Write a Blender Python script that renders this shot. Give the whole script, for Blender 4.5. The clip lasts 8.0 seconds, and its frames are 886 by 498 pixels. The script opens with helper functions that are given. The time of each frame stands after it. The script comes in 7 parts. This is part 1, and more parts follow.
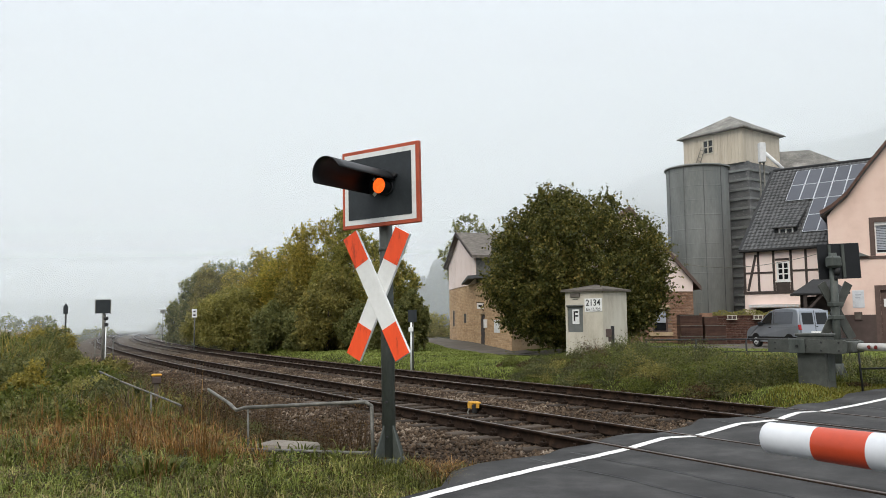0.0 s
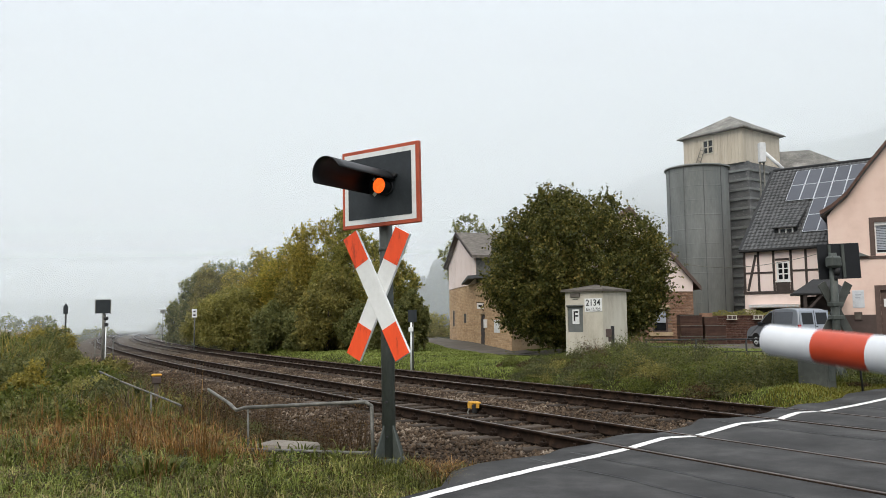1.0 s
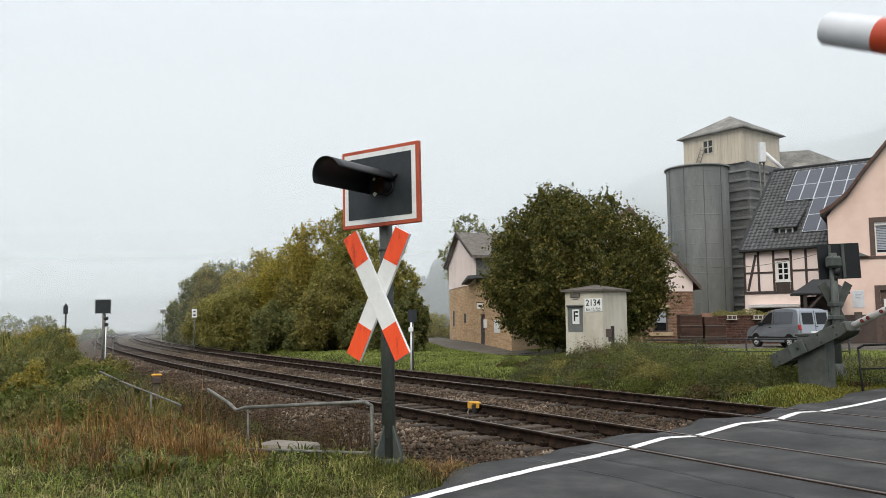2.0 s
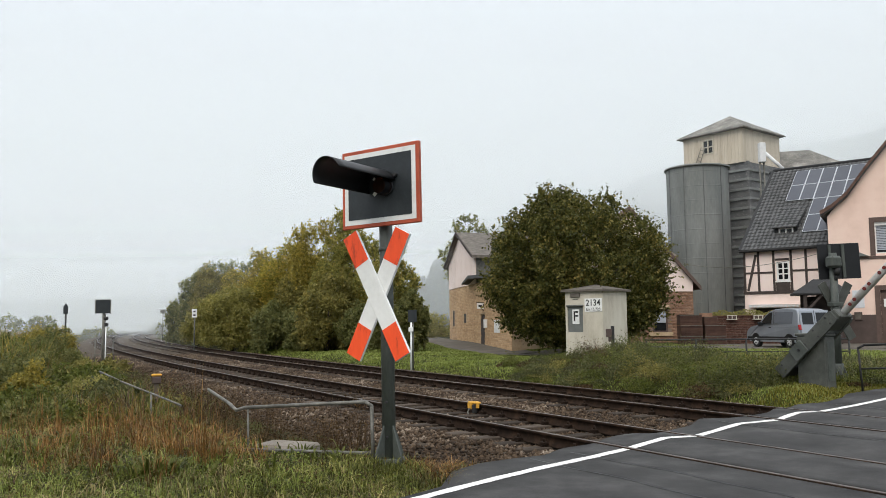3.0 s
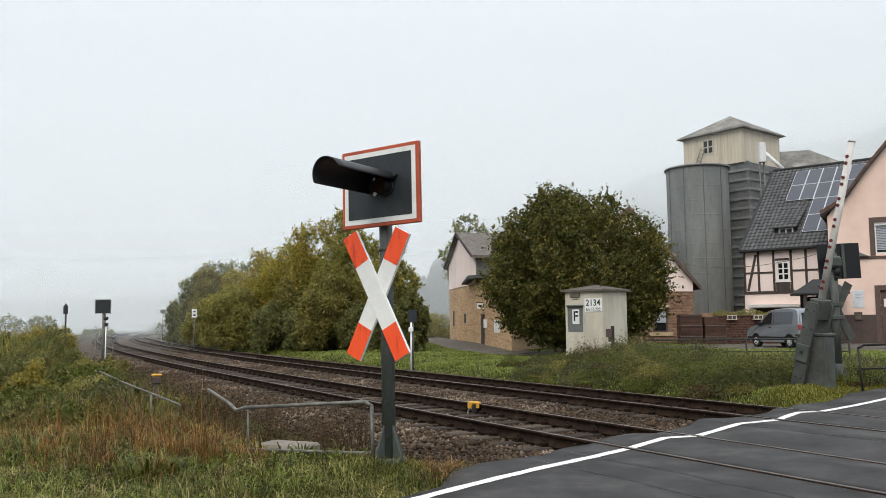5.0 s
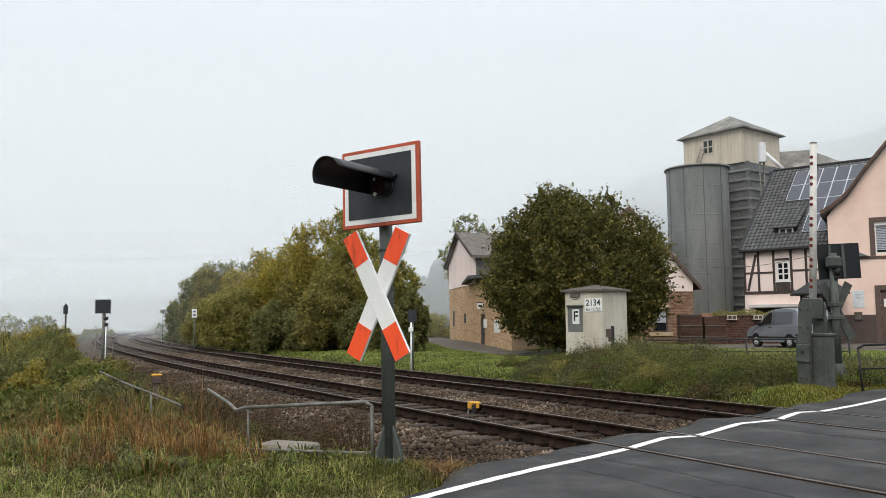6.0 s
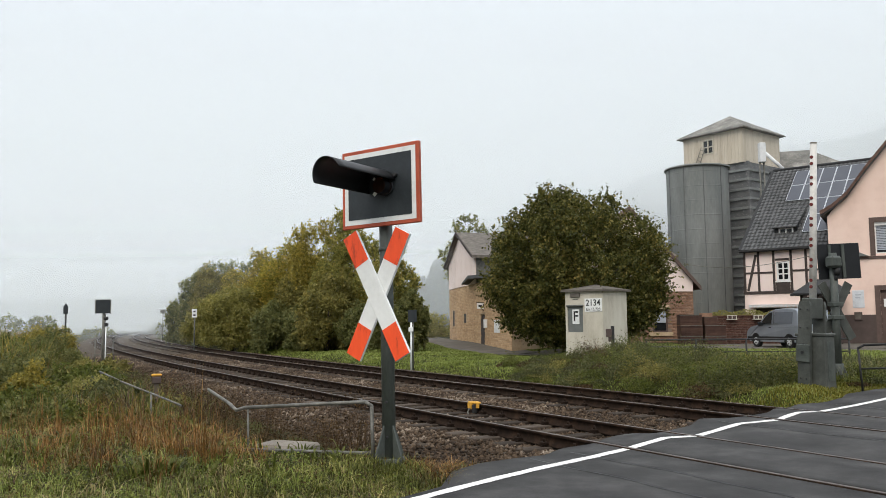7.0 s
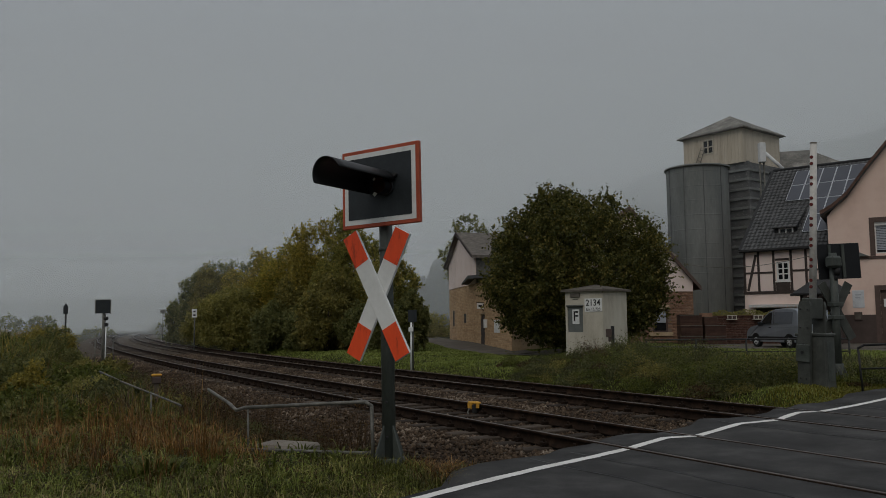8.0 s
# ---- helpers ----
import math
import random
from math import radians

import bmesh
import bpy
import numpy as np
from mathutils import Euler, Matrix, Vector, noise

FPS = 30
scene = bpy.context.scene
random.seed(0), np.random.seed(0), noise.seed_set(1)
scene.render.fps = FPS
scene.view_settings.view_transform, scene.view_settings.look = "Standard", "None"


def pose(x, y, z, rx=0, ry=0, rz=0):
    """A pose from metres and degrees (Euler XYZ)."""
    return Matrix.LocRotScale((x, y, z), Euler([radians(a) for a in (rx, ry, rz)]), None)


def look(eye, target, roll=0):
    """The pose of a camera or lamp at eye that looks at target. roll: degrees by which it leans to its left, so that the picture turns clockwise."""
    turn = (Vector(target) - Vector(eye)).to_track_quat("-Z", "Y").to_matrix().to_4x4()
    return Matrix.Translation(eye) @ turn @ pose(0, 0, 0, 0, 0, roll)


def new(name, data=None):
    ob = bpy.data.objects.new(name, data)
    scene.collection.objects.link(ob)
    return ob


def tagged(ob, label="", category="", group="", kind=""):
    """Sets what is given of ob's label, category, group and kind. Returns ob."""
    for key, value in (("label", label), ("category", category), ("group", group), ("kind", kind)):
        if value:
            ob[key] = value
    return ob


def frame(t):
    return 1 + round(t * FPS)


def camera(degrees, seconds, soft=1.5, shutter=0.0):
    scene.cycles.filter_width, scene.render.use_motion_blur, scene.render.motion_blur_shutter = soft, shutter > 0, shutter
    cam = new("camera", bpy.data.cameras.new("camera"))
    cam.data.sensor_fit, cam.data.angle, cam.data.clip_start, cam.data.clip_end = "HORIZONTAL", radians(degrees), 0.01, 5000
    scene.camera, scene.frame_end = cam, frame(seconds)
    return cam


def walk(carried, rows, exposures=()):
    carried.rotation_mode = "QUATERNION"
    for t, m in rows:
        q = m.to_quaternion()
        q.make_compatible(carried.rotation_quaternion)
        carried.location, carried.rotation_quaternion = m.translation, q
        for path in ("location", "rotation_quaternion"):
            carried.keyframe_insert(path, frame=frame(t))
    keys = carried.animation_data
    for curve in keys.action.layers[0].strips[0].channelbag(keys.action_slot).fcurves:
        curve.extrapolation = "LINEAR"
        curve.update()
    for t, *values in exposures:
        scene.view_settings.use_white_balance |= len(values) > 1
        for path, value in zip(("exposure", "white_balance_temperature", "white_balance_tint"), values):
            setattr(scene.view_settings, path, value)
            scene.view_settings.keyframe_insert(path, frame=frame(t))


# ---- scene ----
# ---- camera: it stands still beside the road ----
cam = camera(58, 8.0, soft=0.9, shutter=0.4)
EYE = pose(0, 0, 1.592, 95.247, 0, 0) @ pose(0, 0, 0, 0, 0, -0.492)
walk(cam, [(0.0, EYE), (8.0, EYE)],
     exposures=[(0.0, 0.0), (7.35, 0.0), (7.5, -0.27), (7.6, -0.51), (7.7, -0.76), (7.8, -1.02), (7.9, -1.34), (8.0, -1.68)])

# ---- light: bright fog under an overcast sky ----
world = bpy.data.worlds.new("foggy_sky")
scene.world = world
world.use_nodes = True
wn, wl = world.node_tree.nodes, world.node_tree.links
wn.clear()
w_out = wn.new("ShaderNodeOutputWorld")
w_mix = wn.new("ShaderNodeMixShader")
w_mix.inputs[0].default_value = 0.93
w_sky = wn.new("ShaderNodeTexSky")
w_sky.sky_type = "NISHITA"
w_sky.sun_disc = False
w_sky.sun_elevation, w_sky.sun_rotation = radians(38), radians(150)
w_b1 = wn.new("ShaderNodeBackground")
w_b1.inputs["Strength"].default_value = 0.1
w_b2 = wn.new("ShaderNodeBackground")
w_tc = wn.new("ShaderNodeTexCoord")
w_sep = wn.new("ShaderNodeSeparateXYZ")
w_ramp = wn.new("ShaderNodeValToRGB")
stops = [(0.0, (0.40, 0.41, 0.40)), (0.49, (0.56, 0.595, 0.61)), (0.515, (0.585, 0.625, 0.64)), (0.57, (0.77, 0.825, 0.87)),
         (0.70, (0.945, 1.005, 1.075)), (1.0, (1.85, 1.93, 2.03))]
while len(w_ramp.color_ramp.elements) < len(stops):
    w_ramp.color_ramp.elements.new(0.5)
for el, (at, col) in zip(w_ramp.color_ramp.elements, stops):
    el.position, el.color = at, (*col, 1)
w_map = wn.new("ShaderNodeMath")
w_map.operation = "MULTIPLY_ADD"
w_map.inputs[1].default_value, w_map.inputs[2].default_value = 0.5, 0.5
wl.new(w_tc.outputs["Generated"], w_sep.inputs[0])
wl.new(w_sep.outputs["Z"], w_map.inputs[0])
wl.new(w_map.outputs[0], w_ramp.inputs[0])
wl.new(w_ramp.outputs[0], w_b2.inputs[0])
wl.new(w_sky.outputs[0], w_b1.inputs[0])
wl.new(w_b1.outputs[0], w_mix.inputs[1])
wl.new(w_b2.outputs[0], w_mix.inputs[2])
wl.new(w_mix.outputs[0], w_out.inputs[0])
sun = new("sun", bpy.data.lights.new("sun", "SUN"))
sun.data.energy, sun.data.angle, sun.data.color = 1.5, radians(35), (1.0, 0.90, 0.76)
sun.matrix_basis = look((-18, -46, 48), (0, 0, 0))


# ---- materials ----
def material(name, cols, rough=0.8, metal=0.0, scale=6.0, fine=60.0, bump=0.0, spec=0.4, island=False, obj_random=False, emit=0.0, stretch=(1, 1, 1)):
    """Colours mixed by a broad and a fine noise; optional change from piece to piece and a fine relief."""
    m = bpy.data.materials.new(name)
    m.use_nodes = True
    nt = m.node_tree
    b = nt.nodes["Principled BSDF"]
    b.inputs["Roughness"].default_value = rough
    b.inputs["Metallic"].default_value = metal
    b.inputs["Specular IOR Level"].default_value = spec
    tc = nt.nodes.new("ShaderNodeTexCoord")
    mp = nt.nodes.new("ShaderNodeMapping")
    mp.inputs["Scale"].default_value = stretch
    nt.links.new(tc.outputs["Object"], mp.inputs[0])
    n1 = nt.nodes.new("ShaderNodeTexNoise")
    n1.inputs["Scale"].default_value, n1.inputs["Detail"].default_value, n1.inputs["Roughness"].default_value = scale, 5, 0.65
    n2 = nt.nodes.new("ShaderNodeTexNoise")
    n2.inputs["Scale"].default_value, n2.inputs["Detail"].default_value = fine, 3
    for n in (n1, n2):
        nt.links.new(mp.outputs[0], n.inputs["Vector"])
    add = nt.nodes.new("ShaderNodeMath")
    add.operation = "MULTIPLY_ADD"
    add.inputs[1].default_value = 0.45
    nt.links.new(n2.outputs["Fac"], add.inputs[0])
    off = nt.nodes.new("ShaderNodeMath")
    off.operation = "MULTIPLY_ADD"
    off.inputs[1].default_value, off.inputs[2].default_value = 1.7, -0.58
    nt.links.new(n1.outputs["Fac"], off.inputs[0])
    nt.links.new(off.outputs[0], add.inputs[2])
    last = add.outputs[0]
    if island or obj_random:
        if island:
            src = nt.nodes.new("ShaderNodeNewGeometry").outputs["Random Per Island"]
        else:
            src = nt.nodes.new("ShaderNodeObjectInfo").outputs["Random"]
        mix = nt.nodes.new("ShaderNodeMix")
        mix.inputs[0].default_value = 0.45
        nt.links.new(last, mix.inputs[2])
        nt.links.new(src, mix.inputs[3])
        last = mix.outputs[0]
    ramp = nt.nodes.new("ShaderNodeValToRGB")
    while len(ramp.color_ramp.elements) < len(cols):
        ramp.color_ramp.elements.new(0.5)
    for i, (el, c) in enumerate(zip(ramp.color_ramp.elements, cols)):
        el.position = 0.12 + 0.76 * i / max(1, len(cols) - 1)
        el.color = (*c, 1)
    nt.links.new(last, ramp.inputs[0])
    nt.links.new(ramp.outputs[0], b.inputs["Base Color"])
    if bump:
        bp = nt.nodes.new("ShaderNodeBump")
        bp.inputs["Strength"].default_value, bp.inputs["Distance"].default_value = min(1.0, bump), 0.02 * bump
        nt.links.new(add.outputs[0], bp.inputs["Height"])
        nt.links.new(bp.outputs[0], b.inputs["Normal"])
    if emit:
        nt.links.new(ramp.outputs[0], b.inputs["Emission Color"])
        b.inputs["Emission Strength"].default_value = emit
    return m


def around(c, d=0.18):
    return [tuple(max(0.0, v * (1 - d)) for v in c), tuple(c), tuple(v * (1 + d) for v in c)]


def leafy(name, cols, leak=0.35):
    """Leaves: each one its own shade, a little light passing through."""
    m = material(name, cols, rough=0.55, scale=1.2, fine=9, island=True, spec=0.25)
    nt = m.node_tree
    b = nt.nodes["Principled BSDF"]
    tr = nt.nodes.new("ShaderNodeBsdfTranslucent")
    mx = nt.nodes.new("ShaderNodeMixShader")
    mx.inputs[0].default_value = leak
    src = b.inputs["Base Color"].links[0].from_socket
    nt.links.new(src, tr.inputs[0])
    nt.links.new(b.outputs[0], mx.inputs[1])
    nt.links.new(tr.outputs[0], mx.inputs[2])
    nt.links.new(mx.outputs[0], nt.nodes["Material Output"].inputs[0])
    return m


M_ASPHALT = material("asphalt", [(0.0185, 0.0187, 0.0187), (0.0423, 0.0419, 0.0417), (0.0846, 0.0824, 0.0805)], spec=0.22, rough=0.85, scale=1.1, fine=140, bump=0.35)
M_PATH = material("worn_asphalt", [(0.06, 0.0515, 0.042), (0.092, 0.0796, 0.0645), (0.124, 0.108, 0.0885)], rough=0.85, scale=0.8, fine=90, bump=0.3)
M_LINE = material("road_paint", [(0.62, 0.60, 0.56), (0.78, 0.77, 0.74), (0.84, 0.83, 0.81)], rough=0.6, scale=3, fine=80, bump=0.1)
# darkened so the gaps between grass blades read as shade
M_SOIL = material("soil_and_turf", [(0.012, 0.011, 0.003), (0.030, 0.031, 0.007), (0.066, 0.075, 0.014)], rough=0.95, scale=0.7, fine=22, bump=0.6, spec=0.1)
M_BALLASTBED = material("ballast_bed", [(0.0252, 0.0189, 0.0126), (0.0588, 0.0441, 0.0315), (0.116, 0.0903, 0.0672)], rough=0.95, scale=2.2, fine=26, bump=1.0, spec=0.2)
M_STONE = material("ballast_stone", [(0.0105, 0.006402, 0.00368), (0.0399, 0.0257, 0.01518), (0.0945, 0.06305, 0.03956), (0.31, 0.255, 0.20)], rough=0.9, scale=0.5, fine=40, bump=0.3, island=True, spec=0.25)
M_SLEEPER = material("sleeper_wood", [(0.0189, 0.0142, 0.0108), (0.0459, 0.0351, 0.027), (0.105, 0.0837, 0.0662)], spec=0.15, rough=0.9, scale=3, fine=50, bump=0.6, obj_random=True, stretch=(0.25, 3, 3))
M_RAILSIDE = material("rusty_rail", [(0.008, 0.00496, 0.0032), (0.0208, 0.0124, 0.008), (0.0496, 0.0288, 0.0176)], spec=0.12, rough=0.85, scale=5, fine=60, bump=0.3)
# worn steel; colour also lifted for the highlights along the head
M_RAILTOP = material("worn_rail_head", [(0.0525, 0.039, 0.033), (0.0975, 0.078, 0.0675), (0.165, 0.143, 0.128)], rough=0.45, metal=0.4, scale=4, fine=60)
M_ORANGE = material("signal_red_orange", [(0.433, 0.0441, 0.0135), (0.845, 0.0833, 0.0195), (0.906, 0.0921, 0.021), (0.927, 0.103, 0.0255)], rough=0.5, scale=9, fine=44, stretch=(1, 1, 0.3))
M_BORDER = material("border_red", around((0.42, 0.078, 0.034), 0.22), rough=0.55, scale=4, fine=40)
M_SIGNWHITE = material("sign_white", [(0.66, 0.67, 0.66), (0.76, 0.77, 0.76), (0.82, 0.83, 0.82)], rough=0.5, scale=3, fine=25)
M_BOARD = material("board_black", [(0.014, 0.018, 0.021), (0.022, 0.027, 0.031), (0.036, 0.042, 0.047)], rough=0.42, scale=3, fine=40)
M_HOOD = material("hood_black", around((0.007, 0.008, 0.010), 0.3), rough=0.45, scale=5, fine=40)
M_POLE = material("pole_green_grey", [(0.035, 0.041, 0.037), (0.061, 0.070, 0.063), (0.098, 0.108, 0.097)], rough=0.55, scale=4, fine=40, bump=0.08, stretch=(1, 1, 0.35))
M_MACHINE = material("machine_green_grey", [(0.040, 0.043, 0.039), (0.062, 0.067, 0.060), (0.098, 0.103, 0.093)], rough=0.55, scale=3, fine=35, bump=0.06)
M_STEEL = material("grey_steel_pipe", [(0.075, 0.075, 0.064), (0.135, 0.132, 0.118), (0.22, 0.215, 0.195)], rough=0.55, metal=0.3, scale=6, fine=50, bump=0.1)
M_DARKSTEEL = material("dark_steel", around((0.022, 0.022, 0.023), 0.3), rough=0.6, scale=5, fine=40)
M_BOOMWHITE = material("boom_white", [(0.50, 0.52, 0.55), (0.60, 0.62, 0.655), (0.66, 0.68, 0.71)], rough=0.33, scale=4, fine=30)
M_BOOMRED = material("boom_red", around((0.50, 0.060, 0.022), 0.12), rough=0.35, scale=5, fine=30)
M_BOOMGREY = material("boom_back_white", [(0.46, 0.44, 0.41), (0.60, 0.58, 0.55), (0.70, 0.69, 0.66)], rough=0.5, scale=3, fine=25)
M_REFLECT = material("red_reflector", around((0.13, 0.016, 0.012), 0.2), rough=0.3, scale=20, fine=60)
M_YELLOW = material("yellow_box", around((0.60, 0.31, 0.035), 0.3), rough=0.6, scale=12, fine=60)
M_CABIN = material("cabin_concrete", [(0.36, 0.325, 0.26), (0.52, 0.485, 0.405), (0.60, 0.575, 0.50)], rough=0.9, scale=1.3, fine=40, bump=0.15, stretch=(1, 1, 0.4))
M_CABINROOF = material("cabin_roof", [(0.075, 0.065, 0.055), (0.12, 0.105, 0.09), (0.17, 0.155, 0.135)], rough=0.9, scale=3, fine=40, bump=0.3)
M_PANELGREY = material("grey_panel", around((0.13, 0.14, 0.135), 0.15), rough=0.6, scale=4, fine=40)
M_INK = material("black_lettering", around((0.02, 0.02, 0.022), 0.1), rough=0.6)
M_PINK = material("pink_render", [(0.70, 0.51, 0.43), (0.80, 0.60, 0.515), (0.84, 0.66, 0.575)], rough=0.92, scale=0.6, fine=50, bump=0.08)
M_PALEPINK = material("pale_pink_render", [(0.74, 0.62, 0.56), (0.84, 0.705, 0.655), (0.87, 0.755, 0.715)], rough=0.92, scale=0.6, fine=50, bump=0.08)
M_TIMBER = material("dark_timber", around((0.055, 0.042, 0.038), 0.25), rough=0.8, scale=4, fine=60, bump=0.2)
M_PLINTH = material("brown_plinth", around((0.080, 0.058, 0.052), 0.2), rough=0.85, scale=2, fine=40, bump=0.15)
M_FRAMEBROWN = material("brown_frame", around((0.10, 0.066, 0.055), 0.2), rough=0.7, scale=4, fine=40)
M_SANDSTONE = material("sandstone_wall", [(0.32, 0.225, 0.135), (0.44, 0.325, 0.205), (0.53, 0.415, 0.28)], rough=0.95, scale=2.0, fine=9, bump=0.8)
M_STONEBLOCK = material("sandstone_block", [(0.34, 0.235, 0.14), (0.46, 0.34, 0.215), (0.56, 0.44, 0.30)], rough=0.95, scale=3.0, fine=20, bump=0.5, obj_random=True, island=True)
M_RUBBLE = material("sandstone_rubble", [(0.36, 0.224, 0.117), (0.504, 0.33, 0.184), (0.6, 0.42, 0.25)], rough=0.95, scale=1.1, fine=7, bump=0.6, island=True)
M_BRICK = material("red_brick", [(0.17, 0.090, 0.058), (0.27, 0.155, 0.102), (0.36, 0.23, 0.16)], rough=0.95, scale=4.0, fine=22, bump=0.5, island=True)
M_WALLBRICK = material("brown_red_wall_brick", [(0.050, 0.022, 0.016), (0.082, 0.036, 0.026), (0.125, 0.062, 0.045)], rough=0.95, scale=3.0, fine=20, bump=0.5, island=True)
M_SLAB = material("weathered_slab", around((0.20, 0.175, 0.145), 0.3), rough=0.95, scale=3, fine=30, bump=0.3)
M_MORTAR = material("mortar", around((0.20, 0.15, 0.12), 0.2), rough=0.95, scale=3, fine=30, bump=0.3)
M_SLATE = material("slate_roof", [(0.052, 0.054, 0.056), (0.076, 0.078, 0.080), (0.108, 0.110, 0.112)], rough=0.75, scale=1.5, fine=20, bump=0.3, island=True)
M_SLATEBASE = material("roof_under", around((0.03, 0.031, 0.033), 0.2), rough=0.9)
M_TILEBROWN = material("verge_tiles", [(0.085, 0.045, 0.035), (0.13, 0.075, 0.06), (0.18, 0.115, 0.09)], rough=0.85, scale=4, fine=30, bump=0.3)
M_OLDROOF = material("weathered_roof", [(0.075, 0.070, 0.062), (0.13, 0.125, 0.112), (0.20, 0.19, 0.17), (0.34, 0.33, 0.30)], rough=0.9, scale=0.9, fine=18, bump=0.4)
M_SILO = material("silo_steel", [(0.135, 0.147, 0.142), (0.18, 0.193, 0.187), (0.235, 0.248, 0.24)], rough=0.6, metal=0.15, scale=0.8, fine=12, stretch=(1, 1, 0.25))
M_SILORIB = material("silo_ribbed", [(0.075, 0.078, 0.080), (0.115, 0.118, 0.12), (0.17, 0.172, 0.175)], rough=0.7, metal=0.1, scale=1.0, fine=14)
M_TOWERWALL = material("tower_boarding", [(0.40, 0.345, 0.27), (0.52, 0.46, 0.37), (0.60, 0.55, 0.46)], rough=0.9, scale=0.8, fine=14, bump=0.2, stretch=(2.5, 2.5, 0.25))
M_GALV = material("pale_pipe", around((0.68, 0.69, 0.70), 0.1), rough=0.5, scale=4, fine=20)
M_SOLAR = material("solar_cell", [(0.036, 0.040, 0.054), (0.048, 0.053, 0.069), (0.064, 0.069, 0.086)], spec=0.3, rough=0.3, scale=1, fine=8, obj_random=True)
M_ALU = material("aluminium_frame", around((0.55, 0.57, 0.60), 0.1), rough=0.4, metal=0.4)
M_WHITEFRAME = material("white_window_frame", around((0.74, 0.74, 0.73), 0.06), rough=0.5, scale=4, fine=30)
M_BLIND = material("roller_blind", around((0.36, 0.39, 0.44), 0.12), rough=0.7, scale=3, fine=30)
M_VAN = material("van_paint", around((0.25, 0.275, 0.315), 0.08), rough=0.3, metal=0.3, scale=2, fine=30)
# lighter copy of the van paint: puts light on rear doors and crease
M_VANLIT = material("van_paint_lit", around((0.33, 0.36, 0.41), 0.08), rough=0.3, metal=0.3, scale=2, fine=30)
# side panel: a darker copy of the van paint
M_VANPANEL = material("van_panel_dark", around((0.13, 0.145, 0.17), 0.1), rough=0.3, metal=0.2, scale=2, fine=30)
M_RUBBER = material("rubber", around((0.016, 0.016, 0.017), 0.2), rough=0.85, scale=8, fine=60)
M_RIM = material("wheel_trim", around((0.62, 0.63, 0.65), 0.1), rough=0.4, metal=0.2)
M_TAIL = material("tail_lamp", around((0.35, 0.02, 0.02), 0.1), rough=0.2)
M_CRATE = material("brown_crate", [(0.036, 0.018, 0.013), (0.064, 0.032, 0.023), (0.10, 0.053, 0.038)], rough=0.85, scale=3, fine=30, bump=0.3, obj_random=True)
M_BARK = material("bark", [(0.030, 0.022, 0.016), (0.06, 0.046, 0.034), (0.10, 0.08, 0.06)], rough=0.95, scale=4, fine=30, bump=0.8)
M_LEAF_BUSH = leafy("round_tree_leaf", [(0.022, 0.028, 0.007), (0.066, 0.073, 0.017), (0.140, 0.132, 0.034), (0.38, 0.29, 0.08)], 0.35)
M_LEAF_HEDGE = leafy("autumn_leaf", [(0.11, 0.113, 0.0264), (0.253, 0.237, 0.0484), (0.428, 0.349, 0.066), (0.659, 0.451, 0.0825)], 0.5)
M_LEAF_DARK = leafy("dark_leaf", [(0.0854, 0.0943, 0.0264), (0.2013, 0.2012, 0.0528), (0.3355, 0.299, 0.0748), (0.5002, 0.368, 0.0935)], 0.5)
M_BRAMBLE = leafy("bramble_leaf", [(0.0194, 0.0264, 0.00739), (0.0626, 0.0726, 0.0253), (0.135, 0.137, 0.0528), (0.27, 0.237, 0.106)], 0.3)
M_LEAF_LIGHT = leafy("light_leaf", [(0.12, 0.122, 0.038), (0.235, 0.225, 0.068), (0.345, 0.315, 0.095), (0.48, 0.40, 0.13)], 0.5)
M_LEAF_GOLD = leafy("golden_leaf", [(0.121, 0.108, 0.0264), (0.253, 0.22, 0.0495), (0.395, 0.321, 0.0682), (0.593, 0.44, 0.088)], 0.45)
M_LEAF_DEEP = leafy("deep_green_leaf", [(0.0552, 0.0644, 0.0242), (0.1296, 0.1403, 0.0484), (0.222, 0.2242, 0.077), (0.348, 0.3047, 0.1045)], 0.45)
M_LEAF_RUSSET = leafy("russet_leaf", [(0.0747, 0.0744, 0.0242), (0.17, 0.16, 0.0473), (0.275, 0.242, 0.0682), (0.439, 0.338, 0.0935)], 0.45)
M_LEAF_YELLOW = leafy("yellow_leaf", [(0.085, 0.080, 0.016), (0.17, 0.145, 0.028), (0.29, 0.225, 0.042), (0.42, 0.30, 0.05)])
M_WEED = leafy("weed_leaf", [(0.0237, 0.0312, 0.00612), (0.0732, 0.089, 0.0163), (0.144, 0.16, 0.0326), (0.257, 0.247, 0.0663)])
M_WEEDBROWN = leafy("withered_weed", [(0.013, 0.008, 0.003), (0.040, 0.023, 0.009), (0.085, 0.049, 0.019), (0.18, 0.11, 0.045)], 0.2)
M_GRASS = leafy("grass_blade", [(0.013, 0.016, 0.003), (0.064, 0.074, 0.012), (0.172, 0.180, 0.034), (0.56, 0.51, 0.19)], 0.25)
M_LAWN = leafy("lawn_blade", [(0.095, 0.128, 0.026), (0.185, 0.230, 0.048), (0.260, 0.305, 0.068), (0.36, 0.36, 0.11)])
M_DRYGRASS = leafy("dry_grass_blade", [(0.0336, 0.018, 0.00425), (0.118, 0.058, 0.0153), (0.263, 0.135, 0.0382), (0.605, 0.36, 0.128)], 0.25)
M_MOSS = leafy("mossy_tuft", [(0.085, 0.090, 0.014), (0.15, 0.145, 0.022), (0.21, 0.19, 0.032), (0.25, 0.21, 0.05)])
M_STRAW = leafy("straw_blade", [(0.11, 0.085, 0.035), (0.20, 0.155, 0.065), (0.31, 0.25, 0.11), (0.46, 0.38, 0.19)], 0.25)
